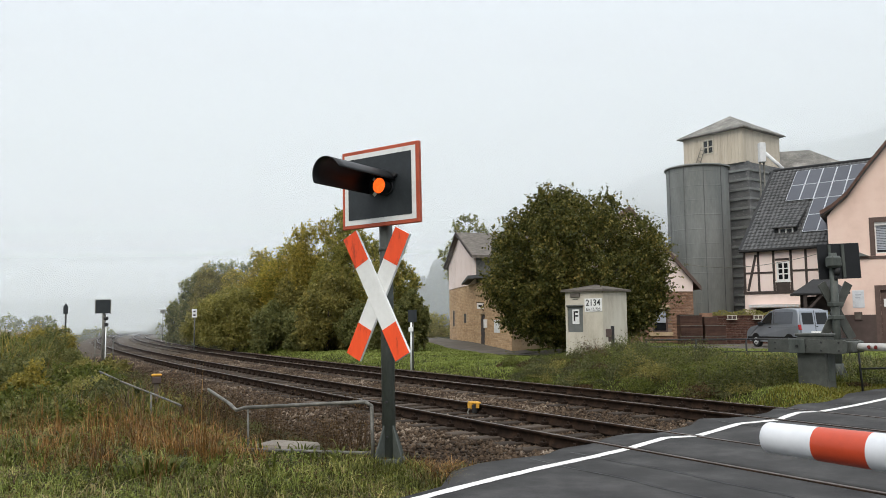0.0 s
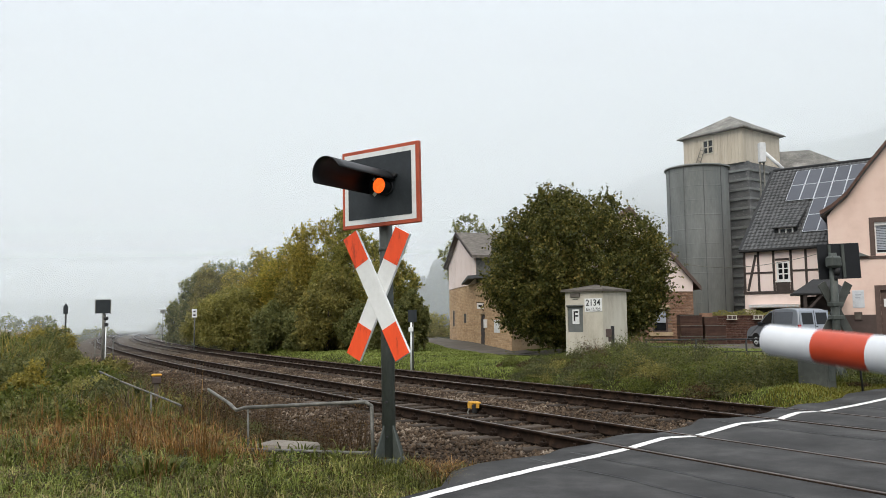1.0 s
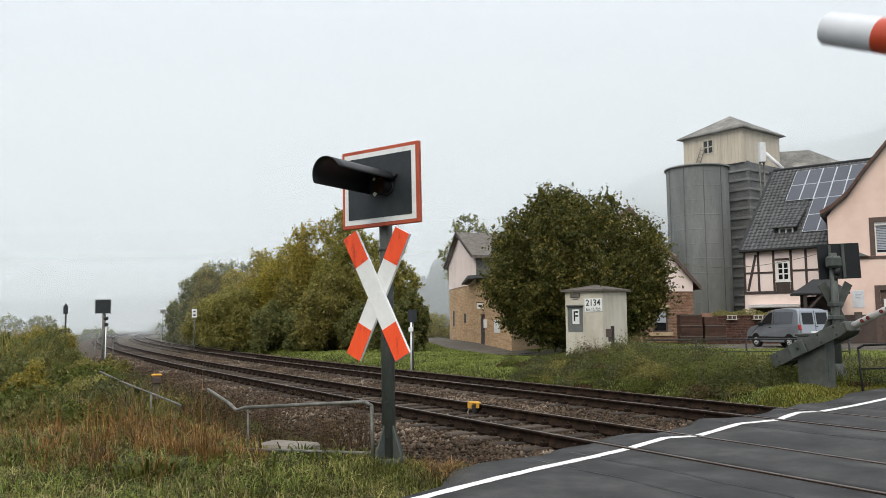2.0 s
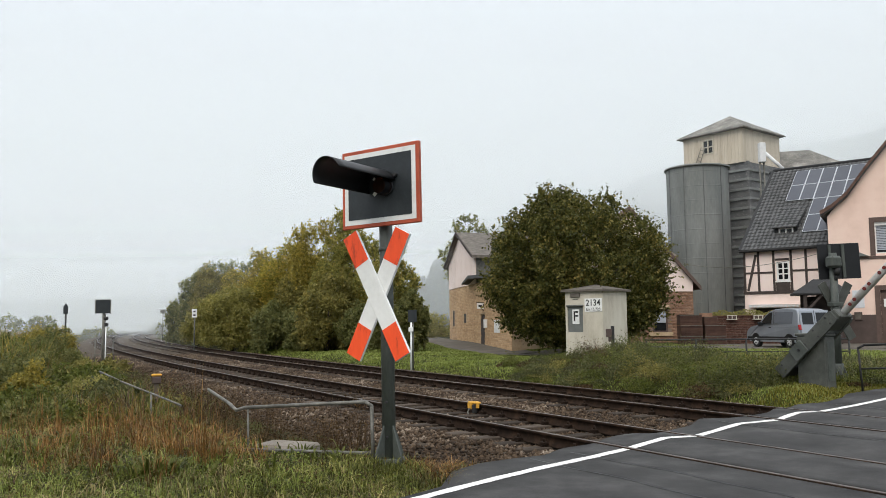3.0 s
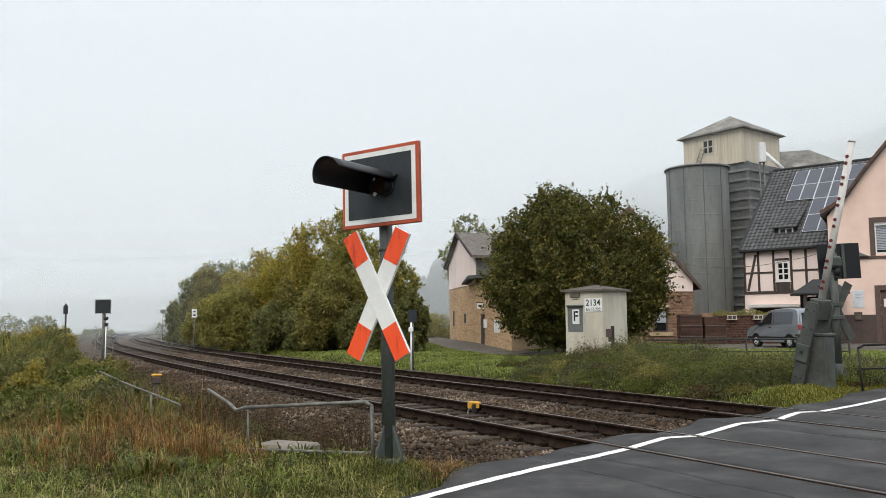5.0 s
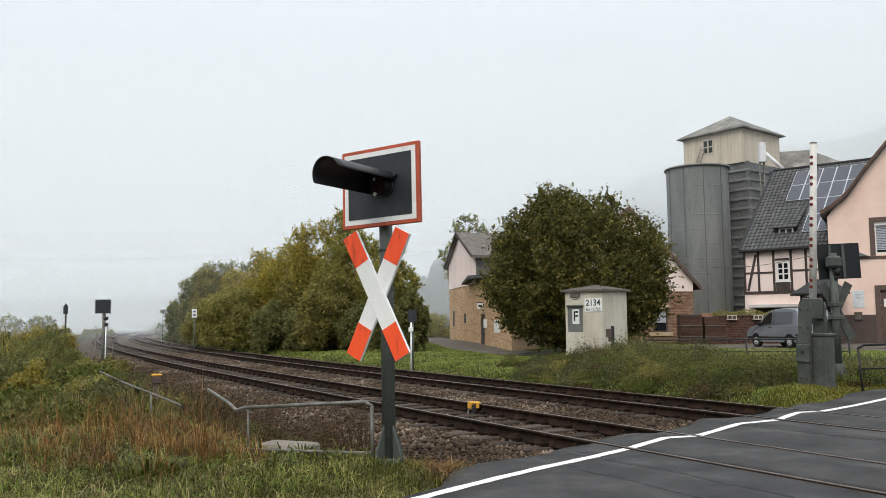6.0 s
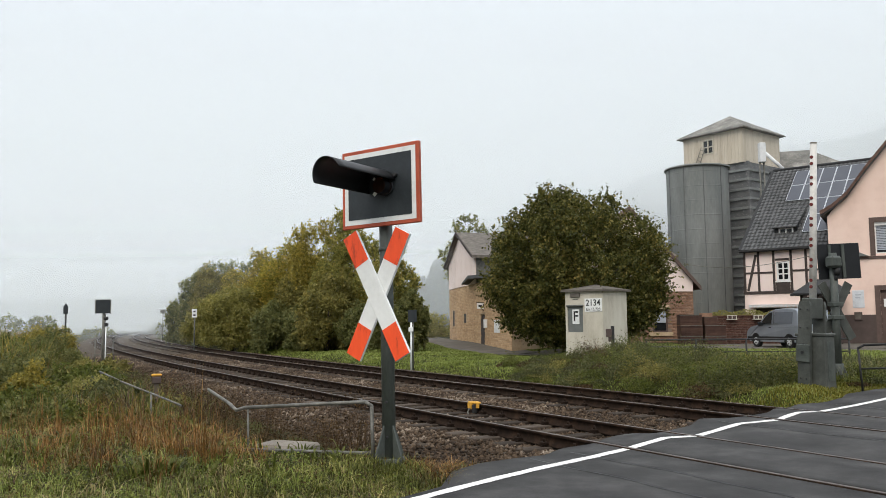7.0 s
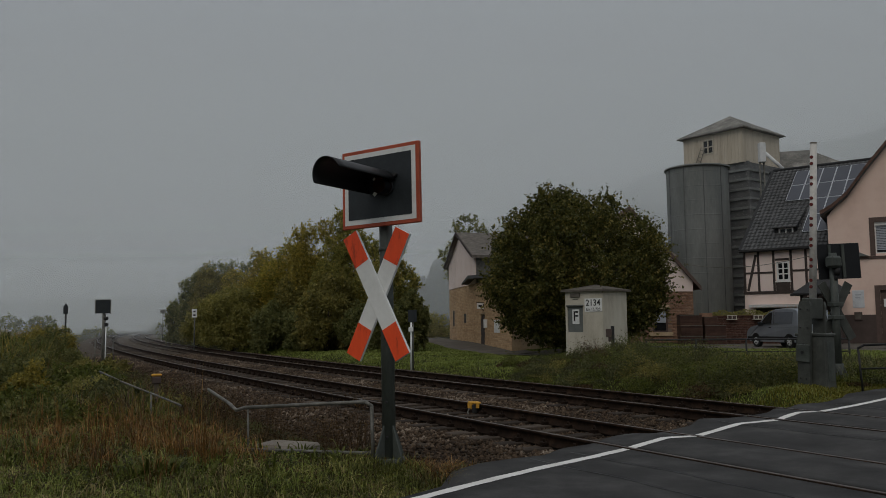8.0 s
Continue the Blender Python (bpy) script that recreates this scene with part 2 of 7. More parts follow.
M_FARFOG = material("far_trees_in_fog", around((0.085, 0.10, 0.085), 0.25), rough=1.0, scale=0.02, fine=0.2, spec=0)

M_GLASS = material("window_glass", around((0.014, 0.016, 0.018), 0.2), rough=0.06, spec=0.35)
M_AMBER_ON = material("lamp_amber_glow", [(0.95, 0.075, 0.008), (1.0, 0.135, 0.016), (1.0, 0.21, 0.03)], rough=0.4, scale=30, fine=90, emit=1.15)
M_AMBER_OFF = material("lamp_amber_dark", around((0.022, 0.008, 0.004), 0.3), rough=0.3, scale=30, fine=90)


def haze_sheet_material(name, cover, low, high, rise_from=None, rise_to=None):
    """Sheet standing in for haze: mostly clear, the rest scatters light both ways."""
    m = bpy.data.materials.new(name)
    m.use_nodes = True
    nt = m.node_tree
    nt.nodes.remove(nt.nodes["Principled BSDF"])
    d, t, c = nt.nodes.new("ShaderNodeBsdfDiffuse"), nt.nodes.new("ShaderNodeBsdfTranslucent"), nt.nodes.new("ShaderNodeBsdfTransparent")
    # scatter tone tuned to the brightness of the sky
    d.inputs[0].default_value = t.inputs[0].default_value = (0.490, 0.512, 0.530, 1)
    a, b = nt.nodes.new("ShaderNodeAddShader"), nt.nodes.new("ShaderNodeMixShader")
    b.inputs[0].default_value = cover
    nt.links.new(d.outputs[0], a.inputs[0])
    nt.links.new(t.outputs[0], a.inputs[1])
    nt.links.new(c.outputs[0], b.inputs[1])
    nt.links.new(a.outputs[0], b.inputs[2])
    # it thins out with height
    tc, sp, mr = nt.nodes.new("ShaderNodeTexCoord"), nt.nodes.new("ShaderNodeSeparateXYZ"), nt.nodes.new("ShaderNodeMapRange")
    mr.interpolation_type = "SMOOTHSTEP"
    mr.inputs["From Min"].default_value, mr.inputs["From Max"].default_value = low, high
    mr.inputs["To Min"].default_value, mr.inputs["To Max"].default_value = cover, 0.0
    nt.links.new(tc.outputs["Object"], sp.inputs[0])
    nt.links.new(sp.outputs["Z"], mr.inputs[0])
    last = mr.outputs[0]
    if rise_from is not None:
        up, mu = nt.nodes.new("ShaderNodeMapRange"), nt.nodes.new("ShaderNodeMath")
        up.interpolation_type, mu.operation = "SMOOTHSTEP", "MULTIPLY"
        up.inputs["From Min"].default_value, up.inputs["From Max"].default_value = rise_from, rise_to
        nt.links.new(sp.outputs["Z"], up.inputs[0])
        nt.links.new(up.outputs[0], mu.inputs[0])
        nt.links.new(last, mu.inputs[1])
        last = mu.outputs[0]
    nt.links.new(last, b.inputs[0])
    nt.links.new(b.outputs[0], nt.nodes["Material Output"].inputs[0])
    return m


# ---- building helpers ----
def part(name, bm, mat, parent=None, label=""):
    me = bpy.data.meshes.new(name)
    bm.to_mesh(me)
    bm.free()
    for m in mat if isinstance(mat, (list, tuple)) else [mat]:
        me.materials.append(m)
    ob = new(name, me)
    if parent:
        ob.parent = parent
    if label:
        ob["label"] = label
    return ob


def piece(name, me, parent, m=None):
    ob = new(name, me)
    ob.parent = parent
    if m is not None:
        ob.matrix_basis = m
    return ob


def thing(name, m, label, category, group="", kind=""):
    ob = new(name)
    ob.empty_display_size = 0.1
    ob.matrix_basis = m
    return tagged(ob, label, category, group, kind)


def raw_mesh(name, verts, faces, mat):
    me = bpy.data.meshes.new(name)
    verts = np.asarray(verts, dtype=np.float32)
    faces = np.asarray(faces, dtype=np.int32)
    k = faces.shape[1]
    me.vertices.add(len(verts))
    me.vertices.foreach_set("co", verts.ravel())
    me.loops.add(faces.size)
    me.loops.foreach_set("vertex_index", faces.ravel())
    me.polygons.add(len(faces))
    me.polygons.foreach_set("loop_start", np.arange(0, faces.size, k, dtype=np.int32))
    me.update(calc_edges=True)
    me.validate()
    me.materials.append(mat)
    return me


def box(bm, x0, x1, y0, y1, z0, z1, m=None, bevel=0.0, mi=0):
    r = bmesh.ops.create_cube(bm, size=1.0, matrix=Matrix.LocRotScale(((x0 + x1) / 2, (y0 + y1) / 2, (z0 + z1) / 2), None, (x1 - x0, y1 - y0, z1 - z0)))
    vs = r["verts"]
    fs = {f for v in vs for f in v.link_faces}
    for f in fs:
        f.material_index = mi
    if bevel:
        es = {e for v in vs for e in v.link_edges}
        q = bmesh.ops.bevel(bm, geom=list(es), offset=bevel, segments=1, affect="EDGES")
        vs = list({v for f in q["faces"] for v in f.verts} | {v for v in vs if v.is_valid})
    if m is not None:
        bmesh.ops.transform(bm, matrix=m, verts=[v for v in vs if v.is_valid])
    return vs


def tube(bm, p, q, r0, r1=None, seg=10, caps=True, mi=0):
    p, q = Vector(p), Vector(q)
    d = q - p
    m = Matrix.Translation((p + q) / 2) @ d.to_track_quat("Z", "Y").to_matrix().to_4x4()
    r = bmesh.ops.create_cone(bm, cap_ends=caps, cap_tris=False, segments=seg, radius1=r0, radius2=r0 if r1 is None else r1, depth=d.length, matrix=m)
    for f in {f for v in r["verts"] for f in v.link_faces}:
        f.smooth = len(f.verts) == 4
        f.material_index = mi
    return r["verts"]


def pipe(bm, pts, r, seg=8):
    for a, b in zip(pts, pts[1:]):
        tube(bm, a, b, r, seg=seg)
    for a in pts[1:-1]:
        bmesh.ops.create_uvsphere(bm, u_segments=seg, v_segments=6, radius=r * 1.01, matrix=Matrix.Translation(a))


def prism(bm, poly, axis_from, axis_to, m=None, mi=0):
    """A polygon in x and z, drawn out along y."""
    a = [bm.verts.new((x, axis_from, z)) for x, z in poly]
    b = [bm.verts.new((x, axis_to, z)) for x, z in poly]
    k = len(poly)
    fs = [bm.faces.new(a), bm.faces.new(b[::-1])]
    for i in range(k):
        fs.append(bm.faces.new((a[i], b[i], b[(i + 1) % k], a[(i + 1) % k])))
    bmesh.ops.recalc_face_normals(bm, faces=fs)
    for f in fs:
        f.material_index = mi
    if m is not None:
        bmesh.ops.transform(bm, matrix=m, verts=a + b)


def holed_wall(bm, width, z0, z1, holes, thick):
    """A wall in the x-z plane, its face at y = 0, with openings (x0, x1, z0, z1) that go through."""
    xs = sorted({0, width, *[v for h in holes for v in h[:2]]})
    zs = sorted({z0, z1, *[v for h in holes for v in h[2:]]})
    for xa, xb in zip(xs, xs[1:]):
        run = None
        for za, zb in zip(zs, zs[1:]):
            cx, cz = (xa + xb) / 2, (za + zb) / 2
            if any(h[0] < cx < h[1] and h[2] < cz < h[3] for h in holes):
                if run:
                    box(bm, xa, xb, 0, thick, *run)
                run = None
            else:
                run = (run[0], zb) if run else (za, zb)
        if run:
            box(bm, xa, xb, 0, thick, *run)
    bmesh.ops.remove_doubles(bm, verts=bm.verts[:], dist=0.0005)


def text_mesh(body, size, mat, name="lettering"):
    cu = bpy.data.curves.new(name, "FONT")
    cu.body, cu.size, cu.extrude, cu.offset, cu.align_x, cu.align_y = body, size, 0.002, size * 0.014, "CENTER", "CENTER"
    tmp = bpy.data.objects.new(name, cu)
    scene.collection.objects.link(tmp)
    me = bpy.data.meshes.new_from_object(tmp.evaluated_get(bpy.context.evaluated_depsgraph_get()))
    bpy.data.objects.remove(tmp)
    bpy.data.curves.remove(cu)
    me.materials.clear()
    me.materials.append(mat)
    return me


# ---- plan: tracks on one wide bend, n metres to the far side of the near track's middle, s metres along it ----
RADIUS, HEAD = 592.0, 2.13577
P0 = np.array([7.13, 4.0])
CENTRE = P0 + RADIUS * np.array([math.sin(HEAD), -math.cos(HEAD)])
GAP = 4.05


def on_track(s, n):
    th = HEAD - np.asarray(s) / RADIUS
    rx, ry = np.sin(th), -np.cos(th)
    return CENTRE[0] - rx * (RADIUS - n), CENTRE[1] - ry * (RADIUS - n)


def track_sn(x, y):
    dx, dy = x - CENTRE[0], y - CENTRE[1]
    n = RADIUS - np.hypot(dx, dy)
    th = np.arctan2(-dx, dy)
    return (HEAD - th) * RADIUS, n


def smooth(a, b, v):
    t = np.clip((v - a) / (b - a), 0, 1)
    return t * t * (3 - 2 * t)


ROAD_U, ROAD_N = np.array([0.728, 0.686]), np.array([0.686, -0.728])
ROAD_LEFT, ROAD_RIGHT = -6.42, 1.6


def verge_edge(n):
    """Left edge of the asphalt; turf has grown over it before the tracks."""
    return ROAD_LEFT + 0.68 * smooth(-3.25, -4.0, n)


def across_road(x, y):
    return x * ROAD_N[0] + y * ROAD_N[1]


def wobble(x, y):
    return 0.05 * np.sin(x * 0.9 + 1.3 * np.sin(y * 0.53)) + 0.035 * np.sin(y * 1.7 + x * 0.6) + 0.02 * np.sin(x * 3.1 - y * 2.3)


def ground_z(x, y):
    """Height of the ground sheet."""
    x, y = np.asarray(x, float), np.asarray(y, float)
    s, n = track_sn(x, y)
    far = smooth(6.3, 8.5, n) * 0.05 + smooth(14, 20, n) * 0.27
    edge = -3.0 - 1.3 * smooth(8.6, 9.9, s)
    near = smooth(edge, edge - 0.7, n) * 0.42 - smooth(-7, -40, n) * 0.9
    bed = smooth(-4.0, -2.6, n) * (1 - smooth(6.2, 7.6, n))
    z = far * (n > 2) + (near - 0.36) * (n <= 2) - 0.42 * bed * (n > 2)
    z = z + wobble(x, y) * (1 - bed) * (1 - smooth(10, 18, n))
    c = across_road(x, y)
    ve = verge_edge(n)
    road = smooth(ve - 1.2, ve - 0.05, c) * (1 - smooth(ROAD_RIGHT, ROAD_RIGHT + 1.0, c)) * (1 - smooth(13, 18, n))
    return z * (1 - road) + road * (-0.12)


# ---- ground, road, ballast ----
def build_ground():
    xs = np.unique(np.concatenate([np.linspace(-900, -60, 22), np.linspace(-60, -14, 47), np.linspace(-14, 14, 113), np.linspace(14, 50, 46), np.linspace(50, 900, 22)]))
    ys = np.unique(np.concatenate([np.linspace(-300, -10, 14), np.linspace(-10, 26, 145), np.linspace(26, 70, 60), np.linspace(70, 200, 40), np.linspace(200, 1500, 20)]))
    X, Y = np.meshgrid(xs, ys)
    v = np.stack([X, Y, ground_z(X, Y)], -1).reshape(-1, 3)
    w = len(xs)
    i = (np.arange(len(ys) - 1)[:, None] * w + np.arange(w - 1)[None]).ravel()
    me = raw_mesh("ground", v, np.stack([i, i + 1, i + w + 1, i + w], 1), M_SOIL)
    me.polygons.foreach_set("use_smooth", np.ones(len(me.polygons), bool))
    tagged(new("ground", me), "dark soil and turf beside the railway", "ground", kind="structure")


RAIL_N = (-0.7525, 0.7525, GAP - 0.7525, GAP + 0.7525)


def road_z(n):
    """The asphalt lies a little proud between the rails and dips to them."""
    knots = [-40, -6, -2.5, -0.86, -0.7525, 0, 0.7525, 0.86, 2.0, 3.2, 3.2975, 4.05, 4.80, 4.91, 7.5, 14, 19, 40]
    vals = [-0.02, 0.0, 0.01, -0.01, -0.012, 0.035, -0.012, -0.01, 0.05, -0.01, -0.012, 0.035, -0.012, -0.01, 0.03, 0.12, 0.28, 0.34]
    return np.interp(n, knots, vals)


def road_edge_s(n, c):
    """Where the line at c metres across the road meets the strip n."""
    s = np.zeros_like(n)
    for _ in range(8):
        x, y = on_track(s, n)
        x2, y2 = on_track(s + 0.1, n)
        s = s + (c - across_road(x, y)) / ((across_road(x2, y2) - across_road(x, y)) / 0.1)
    return s


def build_road():
    base = [*np.linspace(-16, -2, 29), *np.linspace(-2, 6.5, 60), *np.linspace(6.5, 22, 24)]
    for r in RAIL_N:
        base += [r - 0.045, r - 0.038, r + 0.038, r + 0.045, r - 0.08, r - 0.09, r + 0.08, r + 0.09]
    ns = np.array(sorted(base))
    cs = np.linspace(0, 1, 24)
    V = []
    for n in ns:
        a = road_edge_s(np.array([n]), float(verge_edge(n)) + (0.4 if n < -3.4 else 1.0) * (0.10 * math.sin(n * 2.1) + 0.05 * math.sin(n * 5.3)))[0]
        b = road_edge_s(np.array([n]), ROAD_RIGHT)[0]
        for k in cs:
            x, y = on_track(a + (b - a) * k, n)
            z = float(road_z(n))
            for j, r in enumerate(RAIL_N):
                if abs(n - r) < 0.0425 or 0 < (n - r) * (1 if j % 2 == 0 else -1) < 0.085:
                    z = -0.09
            V.append((x, y, z + 0.006 * math.sin(x * 1.3 + y * 0.9)))
    w = len(cs)
    i = (np.arange(len(ns) - 1)[:, None] * w + np.arange(w - 1)[None]).ravel()
    me = raw_mesh("road", np.array(V), np.stack([i, i + 1, i + w + 1, i + w], 1), M_ASPHALT)
    ob = tagged(new("road", me), "dark patched asphalt road over the level crossing", "road", kind="structure")
    so = ob.modifiers.new("thick", "SOLIDIFY")
    so.thickness, so.offset = 0.12, -1
    # edge line, broken where the rails cross it
    for k, (a, b) in enumerate([(-9.5, -0.82), (-0.70, 0.68), (0.82, 3.22), (3.36, 4.70), (4.86, 9.5)]):
        m = max(3, int((b - a) / 0.12))
        V = []
        for n in np.linspace(a, b, m):
            s0 = road_edge_s(np.array([n]), float(np.interp(n, [-9, -4.4, -0.75, 0.77, 3.8, 7.7], [-5.5, -5.56, -5.88, -5.80, -5.82, -5.58])))[0]
            for d in (0.065 + 0.006 * math.sin(n * 9), -0.065 + 0.005 * math.sin(n * 13)):
                x, y = on_track(s0 + d, n)
                V.append((x, y, float(road_z(n)) + 0.006 * math.sin(x * 1.3 + y * 0.9) + 0.006))
        i = np.arange(m - 1) * 2
        me = raw_mesh("edge_line", np.array(V), np.stack([i, i + 1, i + 3, i + 2], 1), M_LINE)
        o = new("edge_line", me)
        o.parent = ob
    # tar seams
    for n0 in (-2.3, -1.55, 2.0, 6.0):
        V = []
        ss = np.linspace(road_edge_s(np.array([n0]), -6.2)[0], road_edge_s(np.array([n0]), 1.4)[0], 50)
        for s0 in ss:
            nn = n0 + 0.03 * math.sin(s0 * 2.2) + 0.02 * math.sin(s0 * 5.1)
            for d in (0.014, -0.014):
                x, y = on_track(s0, nn + d)
                V.append((x, y, float(road_z(nn)) + 0.006 * math.sin(x * 1.3 + y * 0.9) + 0.004))
        i = np.arange(len(ss) - 1) * 2
        o = new("tar_seam", raw_mesh("tar_seam", np.array(V), np.stack([i, i + 1, i + 3, i + 2], 1), M_HOOD))
        o.parent = ob


def strip(name, label, pts, half, mat, lift):
    """A paved way along a line of points."""
    V = []
    P = np.array(pts, float)
    t = np.linspace(0, len(P) - 1, 60)
    X, Y = np.interp(t, range(len(P)), P[:, 0]), np.interp(t, range(len(P)), P[:, 1])
    dx, dy = np.gradient(X), np.gradient(Y)
    L = np.hypot(dx, dy)
    ks = np.linspace(-1, 1, 9)
    for x, y, a, b in zip(X, Y, -dy / L, dx / L):
        for k in ks:
            px, py = x + a * half * k, y + b * half * k
            V.append((px, py, float(ground_z(px, py)) + lift))
    i = (np.arange(len(t) - 1)[:, None] * 9 + np.arange(8)[None]).ravel()
    tagged(new(name, raw_mesh(name, np.array(V), np.stack([i, i + 1, i + 10, i + 9], 1), mat)), label, "pavement", kind="structure")


def bed_z(n):
    return np.interp(n, [-3.1, -2.3, -1.5, -0.9, 0.9, 1.6, 2.45, 3.1, 5.0, 5.7, 6.5, 7.3], [-0.45, -0.27, -0.20, -0.235, -0.235, -0.22, -0.24, -0.22, -0.235, -0.20, -0.25, -0.40])


def build_ballast():
    ns = np.linspace(-3.1, 7.3, 66)
    ss = np.concatenate([np.linspace(4, 45, 260), np.linspace(45.5, 320, 200)])
    S, N = np.meshgrid(ss, ns)
    X, Y = on_track(S, N)
    Z = bed_z(N) + 0.018 * np.sin(S * 7.3 + N * 5.1) * np.sin(N * 9.7 - S * 3.3) + np.random.uniform(-0.012, 0.012, S.shape)
    w = len(ss)
    i = (np.arange(len(ns) - 1)[:, None] * w + np.arange(w - 1)[None]).ravel()
    me = raw_mesh("ballast_bed", np.stack([X, Y, Z], -1).reshape(-1, 3), np.stack([i, i + w, i + w + 1, i + 1], 1), M_BALLASTBED)
    bed = tagged(new("ballast_bed", me), "brown-grey crushed stone ballast under the two tracks", "ballast", kind="structure")
    # loose stones
    rng = np.random.default_rng(4)
    num = 88000
    s = 6 + 44 * rng.random(num) ** 1.5
    n = rng.uniform(-2.95, 6.9, num)
    x, y = on_track(s, n)
    keep = across_road(x, y) < ROAD_LEFT - 0.02 + 0.12 * rng.standard_normal(num)
    tie = np.abs((s - 5.0 + 0.315) % 0.63 - 0.315) < 0.14
    tie &= (np.abs(n) < 1.28) | (np.abs(n - GAP) < 1.28)
    keep &= ~tie | (rng.random(num) < 0.12)
    s, n, x, y = s[keep], n[keep], x[keep], y[keep]
    num = len(s)
    r = rng.uniform(0.016, 0.042, num) * (1 + s / 60)
    octa = np.array([(1, 0, 0), (-1, 0, 0), (0, 1, 0), (0, -1, 0), (0, 0, 1), (0, 0, -1)], float)
    tri = np.array([(0, 2, 4), (2, 1, 4), (1, 3, 4), (3, 0, 4), (2, 0, 5), (1, 2, 5), (3, 1, 5), (0, 3, 5)])
    jit = octa[None] * rng.uniform(0.6, 1.35, (num, 6, 1)) + rng.normal(0, 0.22, (num, 6, 3))
    ang = rng.uniform(0, 6.283, num)
    ca, sa = np.cos(ang)[:, None], np.sin(ang)[:, None]
    vx = (jit[..., 0] * ca - jit[..., 1] * sa) * r[:, None] + x[:, None]
    vy = (jit[..., 0] * sa + jit[..., 1] * ca) * r[:, None] + y[:, None]
    vz = jit[..., 2] * r[:, None] * 0.8 + (bed_z(n) + 0.012)[:, None] + rng.uniform(0, 0.012, num)[:, None]
    V = np.stack([vx, vy, vz], -1).reshape(-1, 3)
    Fc = (tri[None] + (np.arange(num) * 6)[:, None, None]).reshape(-1, 3)
    o = new("loose_ballast", raw_mesh("loose_ballast", V, Fc, M_STONE))
    tagged(o, "loose angular ballast stones", "ballast", kind="stuff")
    return bed


def rail_mesh(n, s0, s1):
    """A flat-bottomed rail swept along the bend; the worn head is a second material."""
    prof = [(-0.075, -0.172), (0.075, -0.172), (0.075, -0.160), (0.012, -0.135), (0.010, -0.045), (0.036, -0.035), (0.036, -0.008), (0.030, 0.0), (-0.030, 0.0), (-0.036, -0.008), (-0.036, -0.035), (-0.010, -0.045), (-0.012, -0.135), (-0.075, -0.160)]
    ss = np.arange(s0, s1, 1.0)
    V = []
    for s in ss:
        for a, z in prof:
            x, y = on_track(s, n + a)
            V.append((x, y, z))
    k = len(prof)
    fs = []
    for i in range(len(ss) - 1):
        for j in range(k):
            fs.append((i * k + j, (i + 1) * k + j, (i + 1) * k + (j + 1) % k, i * k + (j + 1) % k))
    me = raw_mesh("rail", np.array(V), np.array(fs), M_RAILSIDE)
    me.materials.append(M_RAILTOP)
    for p in me.polygons:
        if p.index % k in (7,):
            p.material_index = 1
    return me


def build_tracks():
    bm = bmesh.new()
    box(bm, -1.3, 1.3, -0.13, 0.13, -0.16, 0, bevel=0.015)
    sl = bpy.data.meshes.new("sleeper")
    bm.to_mesh(sl)
    bm.free()
    sl.materials.append(M_SLEEPER)
    bm = bmesh.new()
    box(bm, -0.17, 0.17, -0.07, 0.07, 0.0, 0.016)
    for sx in (-1, 1):
        box(bm, sx * 0.115 - 0.045, sx * 0.115 + 0.045, -0.06, 0.06, 0.012, 0.065, bevel=0.012)
        tube(bm, (sx * 0.115, 0, 0.05), (sx * 0.115, 0, 0.115), 0.019, seg=6)
    clip = bpy.data.meshes.new("rail_fastening")
    bm.to_mesh(clip)
    bm.free()
    clip.materials.append(M_RAILSIDE)
    for t, n0 in enumerate((0.0, GAP)):
        tr = thing("railway_track", Matrix.Identity(4), "rusty running rails on dark sleepers in ballast", "railway track", group="parallel railway tracks")
        for r in (-0.7525, 0.7525):
            o = new("rail", rail_mesh(n0 + r, -22, 330))
            o.parent = tr
        s = 5.0
        while s < 170:
            x, y = on_track(s, n0)
            th = HEAD - s / RADIUS
            if across_road(float(x), float(y)) < ROAD_LEFT + 0.3:
                turn = math.degrees(th) - 90 + random.uniform(-1.2, 1.2)
                m = pose(float(x), float(y), -0.168 + random.uniform(-0.008, 0.004), 0, random.uniform(-0.3, 0.3), turn)
                piece("sleeper", sl, tr, m)
                if s < 42:
                    for r in (-0.7525, 0.7525):
                        piece("rail_fastening", clip, tr, m @ pose(r, 0, 0.0))
            s += 0.63


build_ground()
build_road()
strip("forecourt", "grey asphalt yard before the houses", [(26, 22), (20, 30), (15.5, 35.5), (8, 40), (3.5, 37.8), (1.5, 47), (-1.0, 62), (-3, 80)], 1.3, M_PATH, 0.02)
strip("yard", "grey asphalt yard beside the garden wall", [(12, 38.5), (30, 36)], 3.6, M_PATH, 0.036)
build_ballast()
build_tracks()


# ---- plants ----
def leaf_mesh(name, P, size, mat, rng, up=0.0, aspect=0.6):
    """Many small folded leaves, one island each."""
    num = len(P)
    d = rng.normal(size=(num, 3))
    d[:, 2] += up
    d /= np.linalg.norm(d, axis=1)[:, None] + 1e-9
    e = np.cross(d, rng.normal(size=(num, 3)))
    e /= np.linalg.norm(e, axis=1)[:, None] + 1e-9
    f = np.cross(d, e)
    L = (size * rng.uniform(0.6, 1.3, num))[:, None]
    a = P + e * L * 0.5
    b = P + f * L * 0.5 * aspect + d * L * 0.12
    c = P - e * L * 0.5
    g = P - f * L * 0.5 * aspect + d * L * 0.12
    V = np.stack([a, b, c, g], 1).reshape(-1, 3)
    i = np.arange(num) * 4
    F = np.concatenate([np.stack([i, i + 1, i + 2], 1), np.stack([i, i + 2, i + 3], 1)])
    return raw_mesh(name, V, F, mat)


